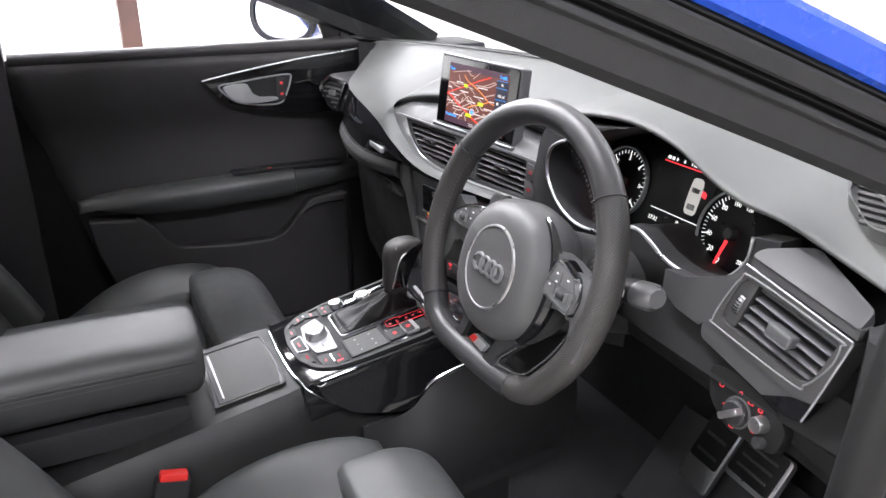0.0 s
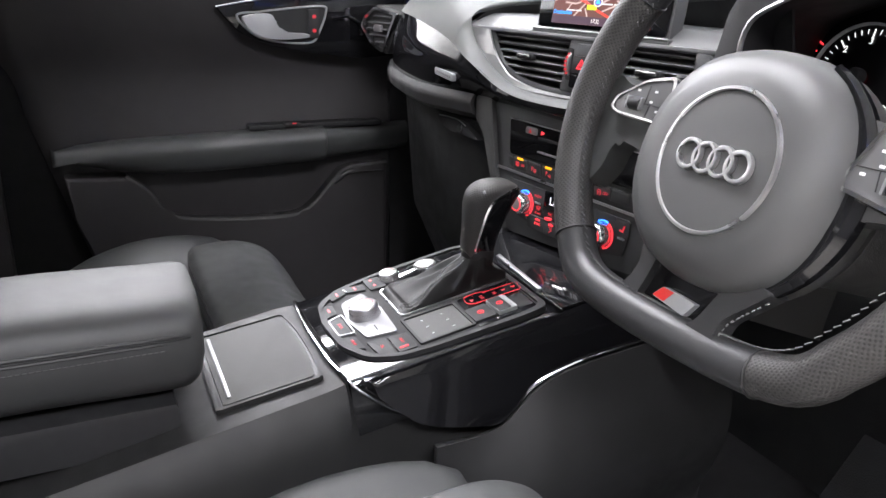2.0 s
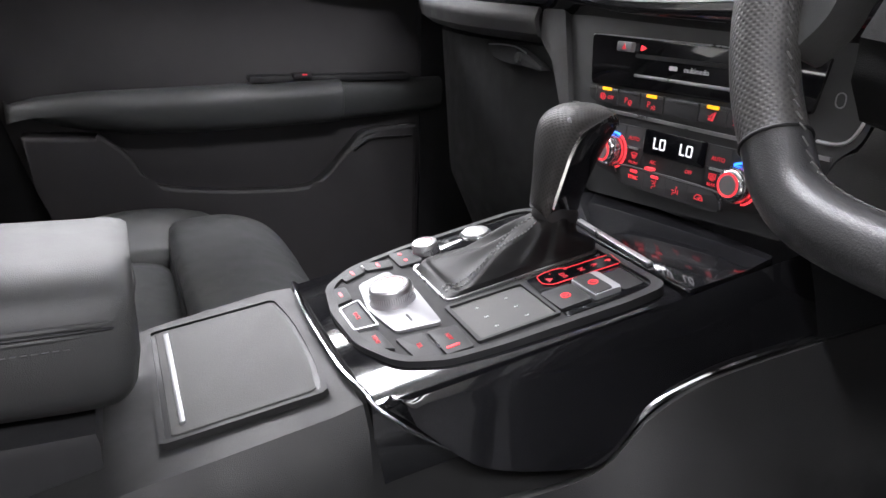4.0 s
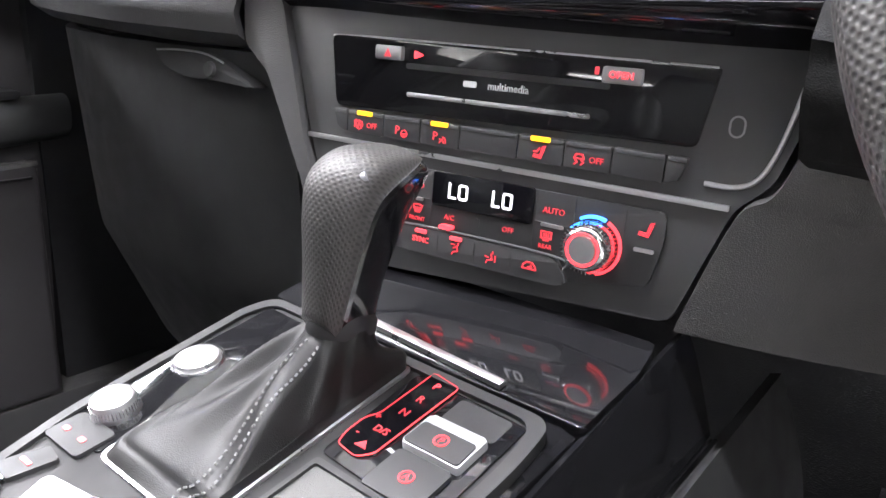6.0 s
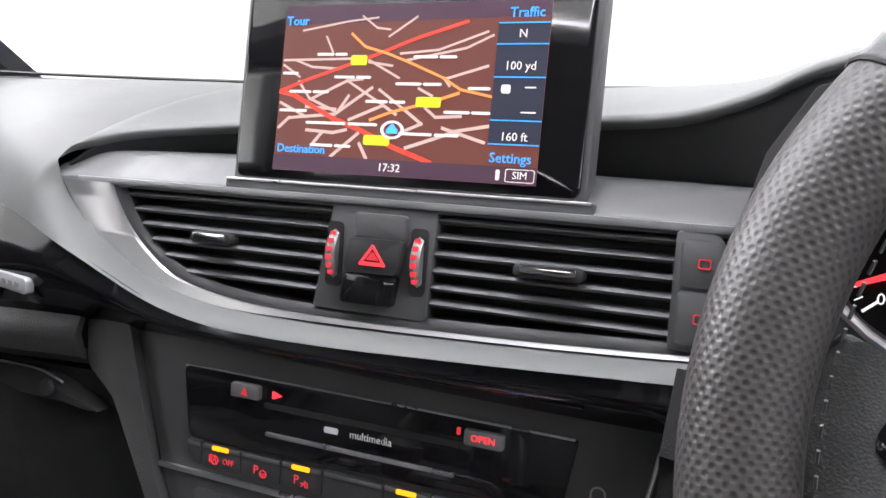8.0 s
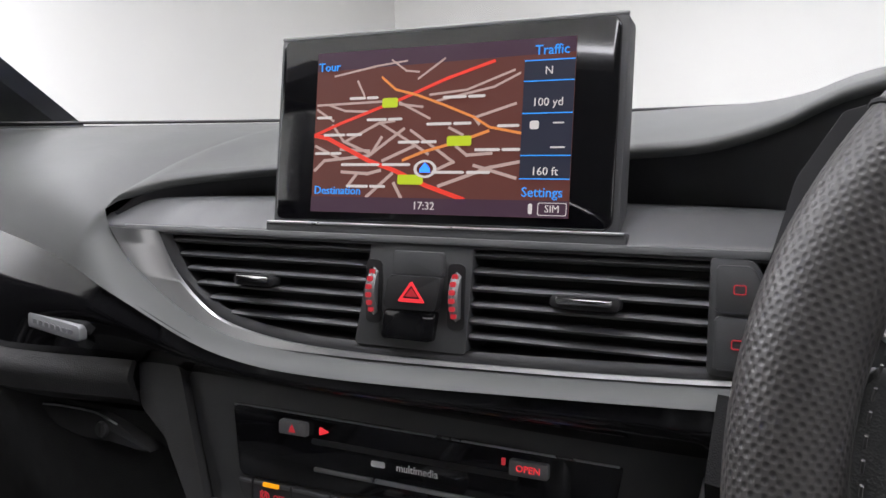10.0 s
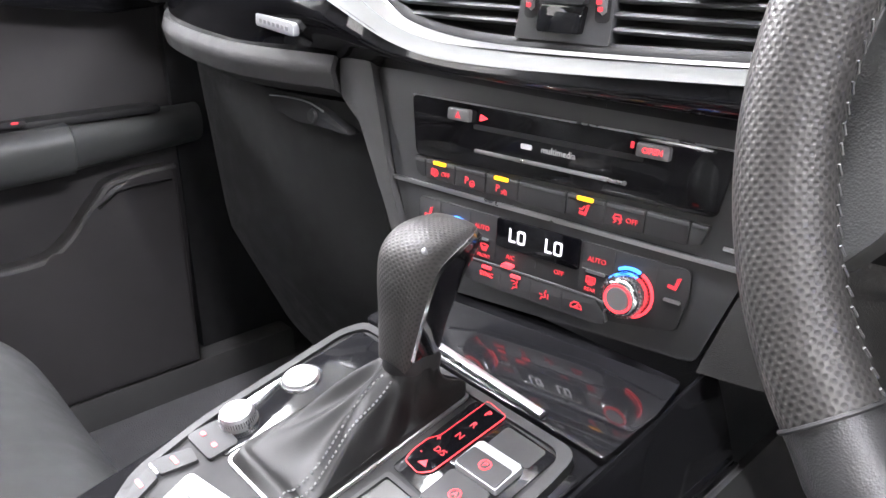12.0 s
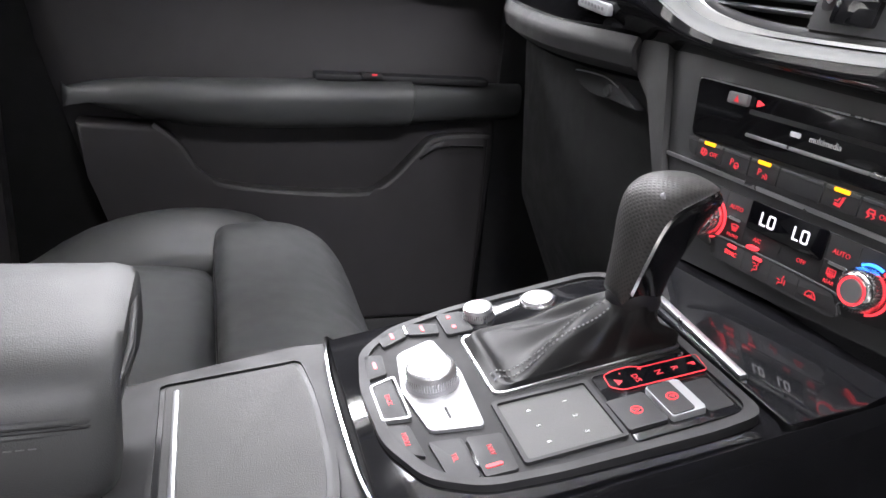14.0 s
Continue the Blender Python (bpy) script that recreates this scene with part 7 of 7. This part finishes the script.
part("hinge_base", box(-0.085, 0.07, -0.64, -0.25, 0.59, 0.634, 0.008), SHADOWY, arm, "dark base under the cushion")

# ---- steering wheel ----
sw_ = thing("steering_wheel", (0.376, 0.1, 0.90), "flat-bottomed black leather steering wheel with perforated grips", "steering wheel")
RR = 0.1575


def rim_point(a):
    """Centre line of the rim; a is measured clockwise from the top. The bottom runs flat."""
    x, y = RR * math.sin(a), RR * math.cos(a)
    if y < -0.106:
        y = -0.106 - 0.031 * (1 - math.exp((0.106 + y) / 0.019))
    return Vector((x, y, 0))


def rim_piece(a0, a1, material, label, perf=False, n=30):
    rings, uv = [], []
    seg = 20
    for k in range(n + 1):
        a = radians(a0 + (a1 - a0) * k / n)
        p = rim_point(a)
        t = (rim_point(a + 0.01) - rim_point(a - 0.01)).normalized()
        o = Vector((t.y, -t.x, 0))
        o = -o if o.dot(p) < 0 else o
        deg = math.degrees(a) % 360
        swell = 1 + 0.05 * math.exp(-((deg - 70) / 14) ** 2) + 0.05 * math.exp(-((deg - 290) / 14) ** 2)
        r1, r2 = 0.0151 * swell, 0.0164
        rings.append([RIM @ (p + o * r1 * math.cos(2 * math.pi * i / seg) + Vector((0, 0, r2 * math.sin(2 * math.pi * i / seg)))) for i in range(seg)])
    bm = loft(rings)
    if perf:
        uvl = bm.loops.layers.uv.new("UVMap")
        bm.verts.ensure_lookup_table()
        idx = {v: i for i, v in enumerate(bm.verts)}
        length = abs(radians(a1 - a0)) * RR
        for f in bm.faces:
            if len(f.verts) > 4:
                continue
            cols = [idx[l.vert] % seg for l in f.loops]
            for l in f.loops:
                i = idx[l.vert]
                col = i % seg
                if max(cols) - min(cols) > 1 and col == 0:
                    col = seg
                u, v = (i // seg) / n * length / 0.0026, col / seg * 0.102 / 0.0026
                l[uvl].uv = ((u + v) * 0.7071, (u - v) * 0.7071)
    return part("rim_grip" if perf else "rim", bm, material, sw_, label, smooth=60)


rim_piece(-55, 52.7, RIM_LEATHER, "smooth black leather rim")
rim_piece(53.3, 151.7, PERFORATED, "perforated leather grip", True)
rim_piece(152.3, 229.7, RIM_LEATHER, "smooth flat-bottomed rim section")
rim_piece(230.3, 304.4, PERFORATED, "perforated leather grip", True)
for a in (53, 152, 230, 304.7):
    p = rim_point(radians(a))
    t = (rim_point(radians(a) + 0.01) - rim_point(radians(a) - 0.01)).normalized()
    o = Vector((t.y, -t.x, 0))
    part("rim_seam", tube([RIM @ (p + o * 0.0155 * math.cos(2 * math.pi * i / 20) + Vector((0, 0, 0.0168 * math.sin(2 * math.pi * i / 20)))) for i in range(20)], 0.0009, 6, True), SHADOWY, sw_)
bm = bmesh.new()
for k in range(150):
    a = radians(2.4 * k)
    p, q = rim_point(a), rim_point(a + radians(1.2))
    tube([RIM @ (p * 0.889 + Vector((0, 0, 0.0055))), RIM @ (q * 0.889 + Vector((0, 0, 0.0085)))], 0.0005, 5, bm=bm)
part("rim_stitching", bm, RIM_STITCH, sw_, "dark grey stitching inside the rim")["kind"] = "stuff"
# hub and spokes
boss = []
for k, z in ((1.10, -0.05), (1.24, -0.03), (1.25, -0.015), (1.22, 0.0), (1.16, 0.010), (1.05, 0.0175), (0.88, 0.0220), (0.66, 0.0243), (0.3, 0.0255), (0.02, 0.0257)):
    ring = []
    for i in range(48):
        a = 2 * math.pi * i / 48
        rx, ry = 0.067, 0.0640
        ring.append(WHEEL @ Vector((rx * k * math.copysign(abs(math.cos(a)) ** 0.9, math.cos(a)), -0.0065 + ry * k * math.copysign(abs(math.sin(a)) ** 0.9, math.sin(a)), z)))
    boss.append(ring)
part("airbag_cover", loft(boss), HUBSKIN, sw_, "domed black airbag cover", smooth=70)
HUB = WHEEL @ Matrix.Translation((0.005, -0.005, 0))
part("chrome_ring", lathe([(0.0445, 0.0240), (0.0452, 0.0257), (0.0470, 0.0255), (0.0477, 0.0225)], HUB, 56), ALU, sw_, "thin chrome ring on the cover")
for k in range(4):
    c_ = -0.0185 + 0.0137 * k
    part("emblem_ring", lathe([(0.0075, 0.0255), (0.0077, 0.0285), (0.0091, 0.0289), (0.0103, 0.0285), (0.0105, 0.0255)], HUB @ Matrix.Translation((c_, 0, 0)), 28), ALU, sw_, "bright ring of the emblem")
for s in (-1, 1):
    sp = [(s * 0.045, 0.043), (s * 0.083, 0.041), (s * 0.112, 0.0345), (s * 0.132, 0.033), (s * 0.150, 0.044), (s * 0.156, -0.02), (s * 0.147, -0.055), (s * 0.1305, -0.033), (s * 0.1285, -0.017), (s * 0.121, -0.0085), (s * 0.095, -0.012), (s * 0.045, -0.027)]
    # right spoke is coloured paler to carry the light falling on it
    part("side_spoke", plate(rounded(sp, 0.012), -0.026, -0.004, WHEEL, 0.008, 4), LIT_SPOKE if s > 0 else LEATHER_SOFT, sw_, "curved leather spoke", smooth=60)
    po = rounded([(0.0745, 0.0005), (0.0895, 0.0385), (0.098, 0.039), (0.1242, 0.0288), (0.1305, 0.0125), (0.1275, -0.0068), (0.1205, -0.0075)] if s > 0 else [(-0.068, 0.006), (-0.074, 0.0445), (-0.1035, 0.039), (-0.133, 0.0225), (-0.1365, 0.0135), (-0.1275, 0.0100), (-0.085, 0.0090)], 0.0045)
    cxp, cyp = (0.1045, 0.016) if s > 0 else (-0.101, 0.022)
    pi_ = [(cxp + (x - cxp) * 0.91, cyp + (y - cyp) * 0.88) for x, y in po]
    pod = part("button_pod", plate(pi_, -0.008, 0.0035, WHEEL, 0.002), POD, sw_, "grey multifunction key pod")
    part("pod_rim", ring_plate(po, pi_, -0.008, 0.0045, WHEEL), CHROME, sw_, "chrome rim of the key pod")
    part("pod_shadow", plate([(cxp + (x - cxp) * 1.07, cyp + (y - cyp) * 1.08) for x, y in po], -0.012, -0.0025, WHEEL, 0.001), GLOSS, sw_, "piano black surround of the key pod")
    rx, ry = (0.111, 0.0075) if s > 0 else (-0.109, 0.020)
    roll = part("roller", lathe([(0.0, -0.006), (0.0048, -0.006), (0.0052, -0.0048), (0.0052, 0.0048), (0.0048, 0.006), (0, 0.006)], WHEEL @ Matrix.Translation((rx, ry, 0.0025)) @ Matrix.Rotation(radians(90), 4, "Y"), 20), BUTTON, pod, "ribbed roller")
    for e in (-1, 1):
        part("roller_cheek", plate(rrect(rx + e * 0.0078, ry, 0.002, 0.0095, 0.0008), 0.0035, 0.0066, WHEEL, 0.0006), SILVER, pod)
    for a, b in (((-0.026, -0.002), (0.022, -0.001)), ((-0.002, 0.018), (-0.002, 0.0)), ((-0.008, -0.001), (-0.006, -0.018))):
        a, b = Vector((cxp + a[0] * s, cyp + a[1] * 0.7, 0.0037)), Vector((cxp + b[0] * s, cyp + b[1] * 0.7, 0.0037))
        part("key_split", tube([WHEEL @ a, WHEEL @ b], 0.0004, 5), SHADOWY, pod)
    for x, y in ((-0.010, 0.009), (0.009, 0.008), (-0.017, -0.005), (-0.008, 0.001)):
        part("key_symbol", plate(rrect(cxp + s * x, cyp + y, 0.0034, 0.0018, 0.0006), 0.0035, 0.0038, WHEEL), WHITEPRINT, pod, smooth=0)
    lo = [(0.034, -0.066), (0.064, -0.068), (0.0365, -0.0965), (0.0335, -0.1105), (0.044, -0.1195), (0.07, -0.118), (0.07, -0.128), (-0.004, -0.128), (0.0115, -0.1105), (0.0185, -0.1025)] if s > 0 else [(-0.052, -0.066), (-0.031, -0.066), (-0.037, -0.098), (-0.041, -0.110), (-0.030, -0.128), (-0.095, -0.125), (-0.068, -0.1145), (-0.053, -0.1015), (-0.048, -0.088)]
    part("lower_spoke", plate(rounded(lo, 0.005), -0.016, 0.001, WHEEL, 0.005, 4), RIM_LEATHER, sw_, "lower leather spoke", smooth=60)
    part("paddle", plate(rounded([(s * 0.08, 0.05), (s * 0.13, 0.055), (s * 0.132, 0.0), (s * 0.085, -0.01)], 0.01), -0.045, -0.04, WHEEL, 0.002), SHADOWY, sw_, "gearshift paddle")
    arc = [Vector((s * 0.085 * math.cos(radians(a)), -0.0065 + 0.0825 * math.sin(radians(a)), -0.006)) for a in range(-64, 66, 6)]
    part("gloss_wing", tube([WHEEL @ p for p in arc], [0.003 + 0.0055 * math.sin(math.pi * k / (len(arc) - 1)) for k in range(len(arc))], 8), GLOSS, sw_, "piano black edge beside the cover")
part("lower_bridge", plate(rounded([(-0.040, -0.060), (0.042, -0.060), (0.024, -0.104), (0.014, -0.114), (-0.044, -0.114)], 0.004), -0.014, -0.006, WHEEL, 0.002), GLOSS, sw_, "piano black bridge")
badge = [(-0.0275, -0.1035), (-0.0195, -0.0945), (0.0115, -0.0955), (0.0050, -0.1065)]
bd = part("sport_badge", plate(rounded(badge, 0.0015), -0.008, -0.001, WHEEL, 0.0008), CRESCENT, sw_, "small pale metal badge")
part("badge_field", plate(rounded([(-0.0265, -0.1030), (-0.0192, -0.0950), (-0.0085, -0.0953), (-0.0150, -0.1039)], 0.001), -0.001, -0.0005, WHEEL), REDPLASTIC, bd, "red corner of the badge", smooth=0)
for line in ([(0.0605, -0.0745), (0.045, -0.0905), (0.0385, -0.0985), (0.0360, -0.1095), (0.0440, -0.1165), (0.062, -0.1155)], [(-0.0500, -0.088), (-0.0555, -0.1005), (-0.0690, -0.1125), (-0.085, -0.109)]):
    line = smooth_curve(line, 12)
    bm = bmesh.new()
    run = 0.0
    for a, b in zip(line, line[1:]):
        if int(run / 0.0022) % 2 == 0:
            tube([WHEEL @ Vector((a.x, a.y, -0.0035)), WHEEL @ Vector((b.x, b.y, -0.0035))], 0.0006, 5, bm=bm)
        run += (b - a).length
    part("spoke_stitching", bm, STITCH, sw_, "pale stitching round the opening")["kind"] = "stuff"
part("column_shroud", loft([[WHEEL @ Vector((w * math.cos(a) * 0.06, -0.008 + w * math.sin(a) * 0.055, z)) for a in [2 * math.pi * i / 28 for i in range(28)]] for w, z in ((0.9, -0.04), (1.0, -0.05), (1.05, -0.09), (1.0, -0.20))]), PLASTIC, sw_, "black column shroud")

for s, nm in ((1, "right"), (-1, "left")):
    stalk = thing("indicator_stalk" if s > 0 else "wiper_stalk", (0.376 + s * 0.06, 0.14, 0.9), "black steering column stalk with a grey tip", "stalk")
    a, b = Vector((0.376 + s * 0.045, 0.150, 0.895)), Vector((0.376 + s * 0.155, 0.155, 0.916))
    part("arm", tube([a, a.lerp(b, 0.3), a.lerp(b, 0.62), a.lerp(b, 0.64), b.lerp(a, 0.02), b], [0.009, 0.010, 0.014, 0.0155, 0.0155, 0.012], 16, flat=0.85), RUBBER, stalk)
    part("tip", tube([b.lerp(a, 0.18), b.lerp(a, 0.02), b + Vector((s * 0.006, 0, 0.001))], [0.0165, 0.0165, 0.011], 16, flat=0.85), POD, stalk, "grey end cap")
    for k in range(3):
        p = a.lerp(b, 0.66 + 0.05 * k) + Vector((0, -0.0155, 0.003))
        part("symbol", plate(rrect(0, 0, 0.004, 0.008, 0.001), 0, 0.0008, Matrix.Translation(p) @ Euler((radians(80), 0, 0)).to_matrix().to_4x4()), WHITEPRINT, stalk, smooth=0)

# ---- seats ----
def superell(n, ex=0.5):
    out = []
    for i in range(n):
        a = 2 * math.pi * i / n
        c_, s_ = math.cos(a), math.sin(a)
        out.append((math.copysign(abs(c_) ** ex, c_), math.copysign(abs(s_) ** ex, s_)))
    return out


def pillow(cx, y0, y1, w, z_low, z_top, ex=0.4, crown=0.006, fall=0.0, n=48, rows=16, pleat=0.0, tilt=0.0):
    """A stuffed block of upholstery with rounded shoulders."""
    rings = []
    for k in range(rows + 1):
        t = k / rows
        y = y0 + (y1 - y0) * t
        e = (1 - abs(2 * t - 1) ** 6) ** 0.5 if 0 < t < 1 else 0.0
        e = 0.55 + 0.45 * e
        ring = []
        for a, b in superell(n, ex):
            zc, zh = (z_low + z_top) / 2, (z_top - z_low) / 2
            z = zc + zh * b * e
            if b > 0:
                z += crown * (1 - a * a) - fall * t * t + pleat * math.sin(a * w / 0.0042 + 1.5 * math.sin(9 * a)) * (1 - abs(a) ** 8) * (0.35 + 0.65 * t ** 3)
            ring.append(Vector((cx + w * a * (0.75 + 0.25 * e), y, z + tilt * (y - y0))))
        rings.append(ring)
    return loft(rings)


def seat(name, cx, dy, label, mirror):
    s = thing(name, (cx, -0.3 + dy, 0.31), label, "car seat")
    part("seat_base", box(cx - 0.22, cx + 0.22, -0.62 + dy, -0.06 + dy, 0.31, 0.44, 0.03), SHADOWY, s, "dark seat base")
    part("cushion", pillow(cx, -0.66 + dy, -0.165 + dy, 0.165, 0.42, 0.548, 0.35, 0.004, pleat=0.0022, rows=24), LEATHER, s, "pleated leather cushion", smooth=70)
    part("thigh_support", thigh(cx, dy), LEATHER, s, "rounded leather thigh support", smooth=70)
    for sd in (-1, 1):
        part("side_bolster", bolster(cx + sd * 0.205, dy, sd), LEATHER, s, "raised leather side bolster", smooth=70)
    part("backrest", back_rest(cx, dy), LEATHER, s, "leather backrest", smooth=70)
    for sd in (-1, 1):
        part("back_bolster", back_bolster(cx + sd * 0.205, dy, sd), LEATHER, s, "raised leather back bolster", smooth=70)
    bm = tube([(cx - 0.16, -0.172 + dy, 0.557), (cx, -0.174 + dy, 0.561), (cx + 0.16, -0.172 + dy, 0.557)], 0.003, 6)
    part("seam", bm, SHADOWY, s)
    return s


def thigh(cx, dy):
    prof = smooth_curve([(-0.172, 0.46), (-0.175, 0.552), (-0.169, 0.577), (-0.150, 0.584), (-0.10, 0.586), (-0.06, 0.575), (-0.03, 0.552), (-0.004, 0.51), (0.008, 0.46), (0.0, 0.42), (-0.10, 0.41)], 5, True)
    rings = []
    for k, sc, drop in ((-1.0, 0.86, 0.012), (-0.985, 0.94, 0.004), (-0.95, 0.985, 0.001), (-0.8, 1.0, 0), (-0.4, 1.0, 0), (0.0, 1.0, 0), (0.4, 1.0, 0), (0.8, 1.0, 0), (0.95, 0.985, 0.001), (0.985, 0.94, 0.004), (1.0, 0.86, 0.012)):
        rings.append([Vector((cx + 0.184 * k, -0.08 + (p.x + 0.08) * sc + dy, 0.50 + (p.y - 0.50) * sc - 0.006 * (1 - k * k))) for p in prof])
    return loft(rings)


def bolster(cx, dy, sd):
    rings = []
    tab = knots([(-0.66, 0.43), (-0.5, 0.465), (-0.40, 0.512), (-0.332, 0.555), (-0.246, 0.581), (-0.158, 0.582), (-0.10, 0.563), (-0.07, 0.53), (-0.055, 0.47)])
    for k in range(19):
        y = -0.66 + 0.605 * k / 18
        z = tab(y)
        ring = smooth_curve([(0.058, 0.40), (0.060, z - 0.06), (0.052, z - 0.022), (0.036, z - 0.003), (0.016, z), (-0.02, z - 0.010), (-0.052, z - 0.026), (-0.066, z - 0.05), (-0.066, 0.40)], 3, True)
        rings.append([Vector((cx + sd * p.x, y + dy, p.y)) for p in ring])
    return loft(rings)


def back_rest(cx, dy):
    rings = []
    for k in range(11):
        t = k / 10
        y, z = -0.56 - 0.27 * t + dy, 0.50 + 0.62 * t
        e = 0.7 + 0.3 * math.sin(math.pi * min(1, 0.15 + 0.8 * t)) ** 0.5
        rings.append([Vector((cx + 0.235 * e * a, y + (0.055 + 0.03 * abs(a) ** 3) * b, z)) for a, b in superell(36, 0.55)])
    return loft(rings)


def back_bolster(cx, dy, sd):
    rings = []
    for k in range(13):
        t = k / 12
        e = 0.35 + 0.65 * math.sin(math.pi * min(1, 0.12 + 0.80 * t)) ** 0.6
        y, z = -0.515 - 0.30 * t + dy, 0.50 + 0.46 * t
        rings.append([Vector((cx + 0.045 * e * a + sd * 0.012, y + 0.075 * e * (b + 0.1), z + 0.03 * b)) for a, b in superell(28, 0.75)])
    return loft(rings)


seat("front_seat", -0.355, 0.0, "black leather passenger seat with pleated cushion and bolsters", 1)
seat("front_seat", 0.398, 0.085, "black leather driver seat with pleated cushion and bolsters", -1)

bk = thing("seat_belt_buckle", (0.152, -0.29, 0.5), "black belt buckle with a red release button", "belt buckle")
BK = Matrix.Translation((0.152, -0.295, 0.56)) @ Euler((radians(-14), 0, 0)).to_matrix().to_4x4()
part("stalk", plate(rrect(0, 0, 0.018, 0.045, 0.004), -0.22, 0.02, BK, 0.002), SHADOWY, bk)
part("release_button", plate(rrect(0, 0.0, 0.015, 0.036, 0.003), 0.02, 0.030, BK, 0.003), REDPLASTIC, bk, "red release button")

# ---- pedals ----
for nm, cx, cy, cz, w, h, lab in (("brake_pedal", 0.328, 0.50, 0.488, 0.066, 0.135, "metal pedal with dark rubber strips and bare lower edge"), ("accelerator_pedal", 0.425, 0.49, 0.525, 0.09, 0.075, "dark rubber pedal in a bright metal rim")):
    p = thing(nm, (cx, cy, cz - h / 2), lab, "pedal")
    PM = Matrix.Translation((cx, cy, cz)) @ Euler((radians(58), 0, radians(-4))).to_matrix().to_4x4()
    bare = 0.30 if nm == "brake_pedal" else 0.1
    part("plate", plate(rrect(0, 0, w, h, 0.008), -0.008, 0.002, PM, 0.002), ALU, p, "bright metal plate")
    part("rubber_pad", plate(rrect(-0.002, bare * h / 2, w * 0.9, h * (1 - bare) * 0.97, 0.005), 0.002, 0.0045, PM, 0.001), RUBBER, p, "black rubber pad")
    for k in range(3):
        part("groove_strip", plate(rrect(-0.002, (bare / 2 - 0.22 + 0.22 * k) * h, w * 0.66, 0.005, 0.002), 0.0045, 0.006, PM, 0.001), PLASTIC, p)
    part("lever", tube([PM @ Vector((0, 0, -0.008)), (cx, cy + 0.06, cz + 0.05), (cx, cy + 0.09, cz + 0.2)], 0.009, 8), SHADOWY, p)

# ---- floor mat ----
mat_ = thing("floor_mat", (0.38, 0.2, 0.31), "charcoal carpet floor mat with a stitched edge in the driver footwell", "floor mat")
part("carpet", sheet(lambda u, v: Vector((0.20 + 0.40 * u, -0.02 + 0.58 * v, 0.322 + 0.16 * max(0, v - 0.78) / 0.22 + 0.003 * math.sin(9 * u + 5 * v))), 16, 20, 0.008), CARPET, mat_)
edge = [(0.20, -0.02), (0.60, -0.02), (0.60, 0.43), (0.20, 0.43)]
part("edging", tube([Vector((x, y, 0.327)) for x, y in edge], 0.005, 8), RUBBER, mat_, "bound edge")
part("heel_pad", plate(rrect(0.40, 0.28, 0.18, 0.14, 0.02), 0.327, 0.331, Matrix.Identity(4), 0.002), RUBBER, mat_, "black rubber heel pad")
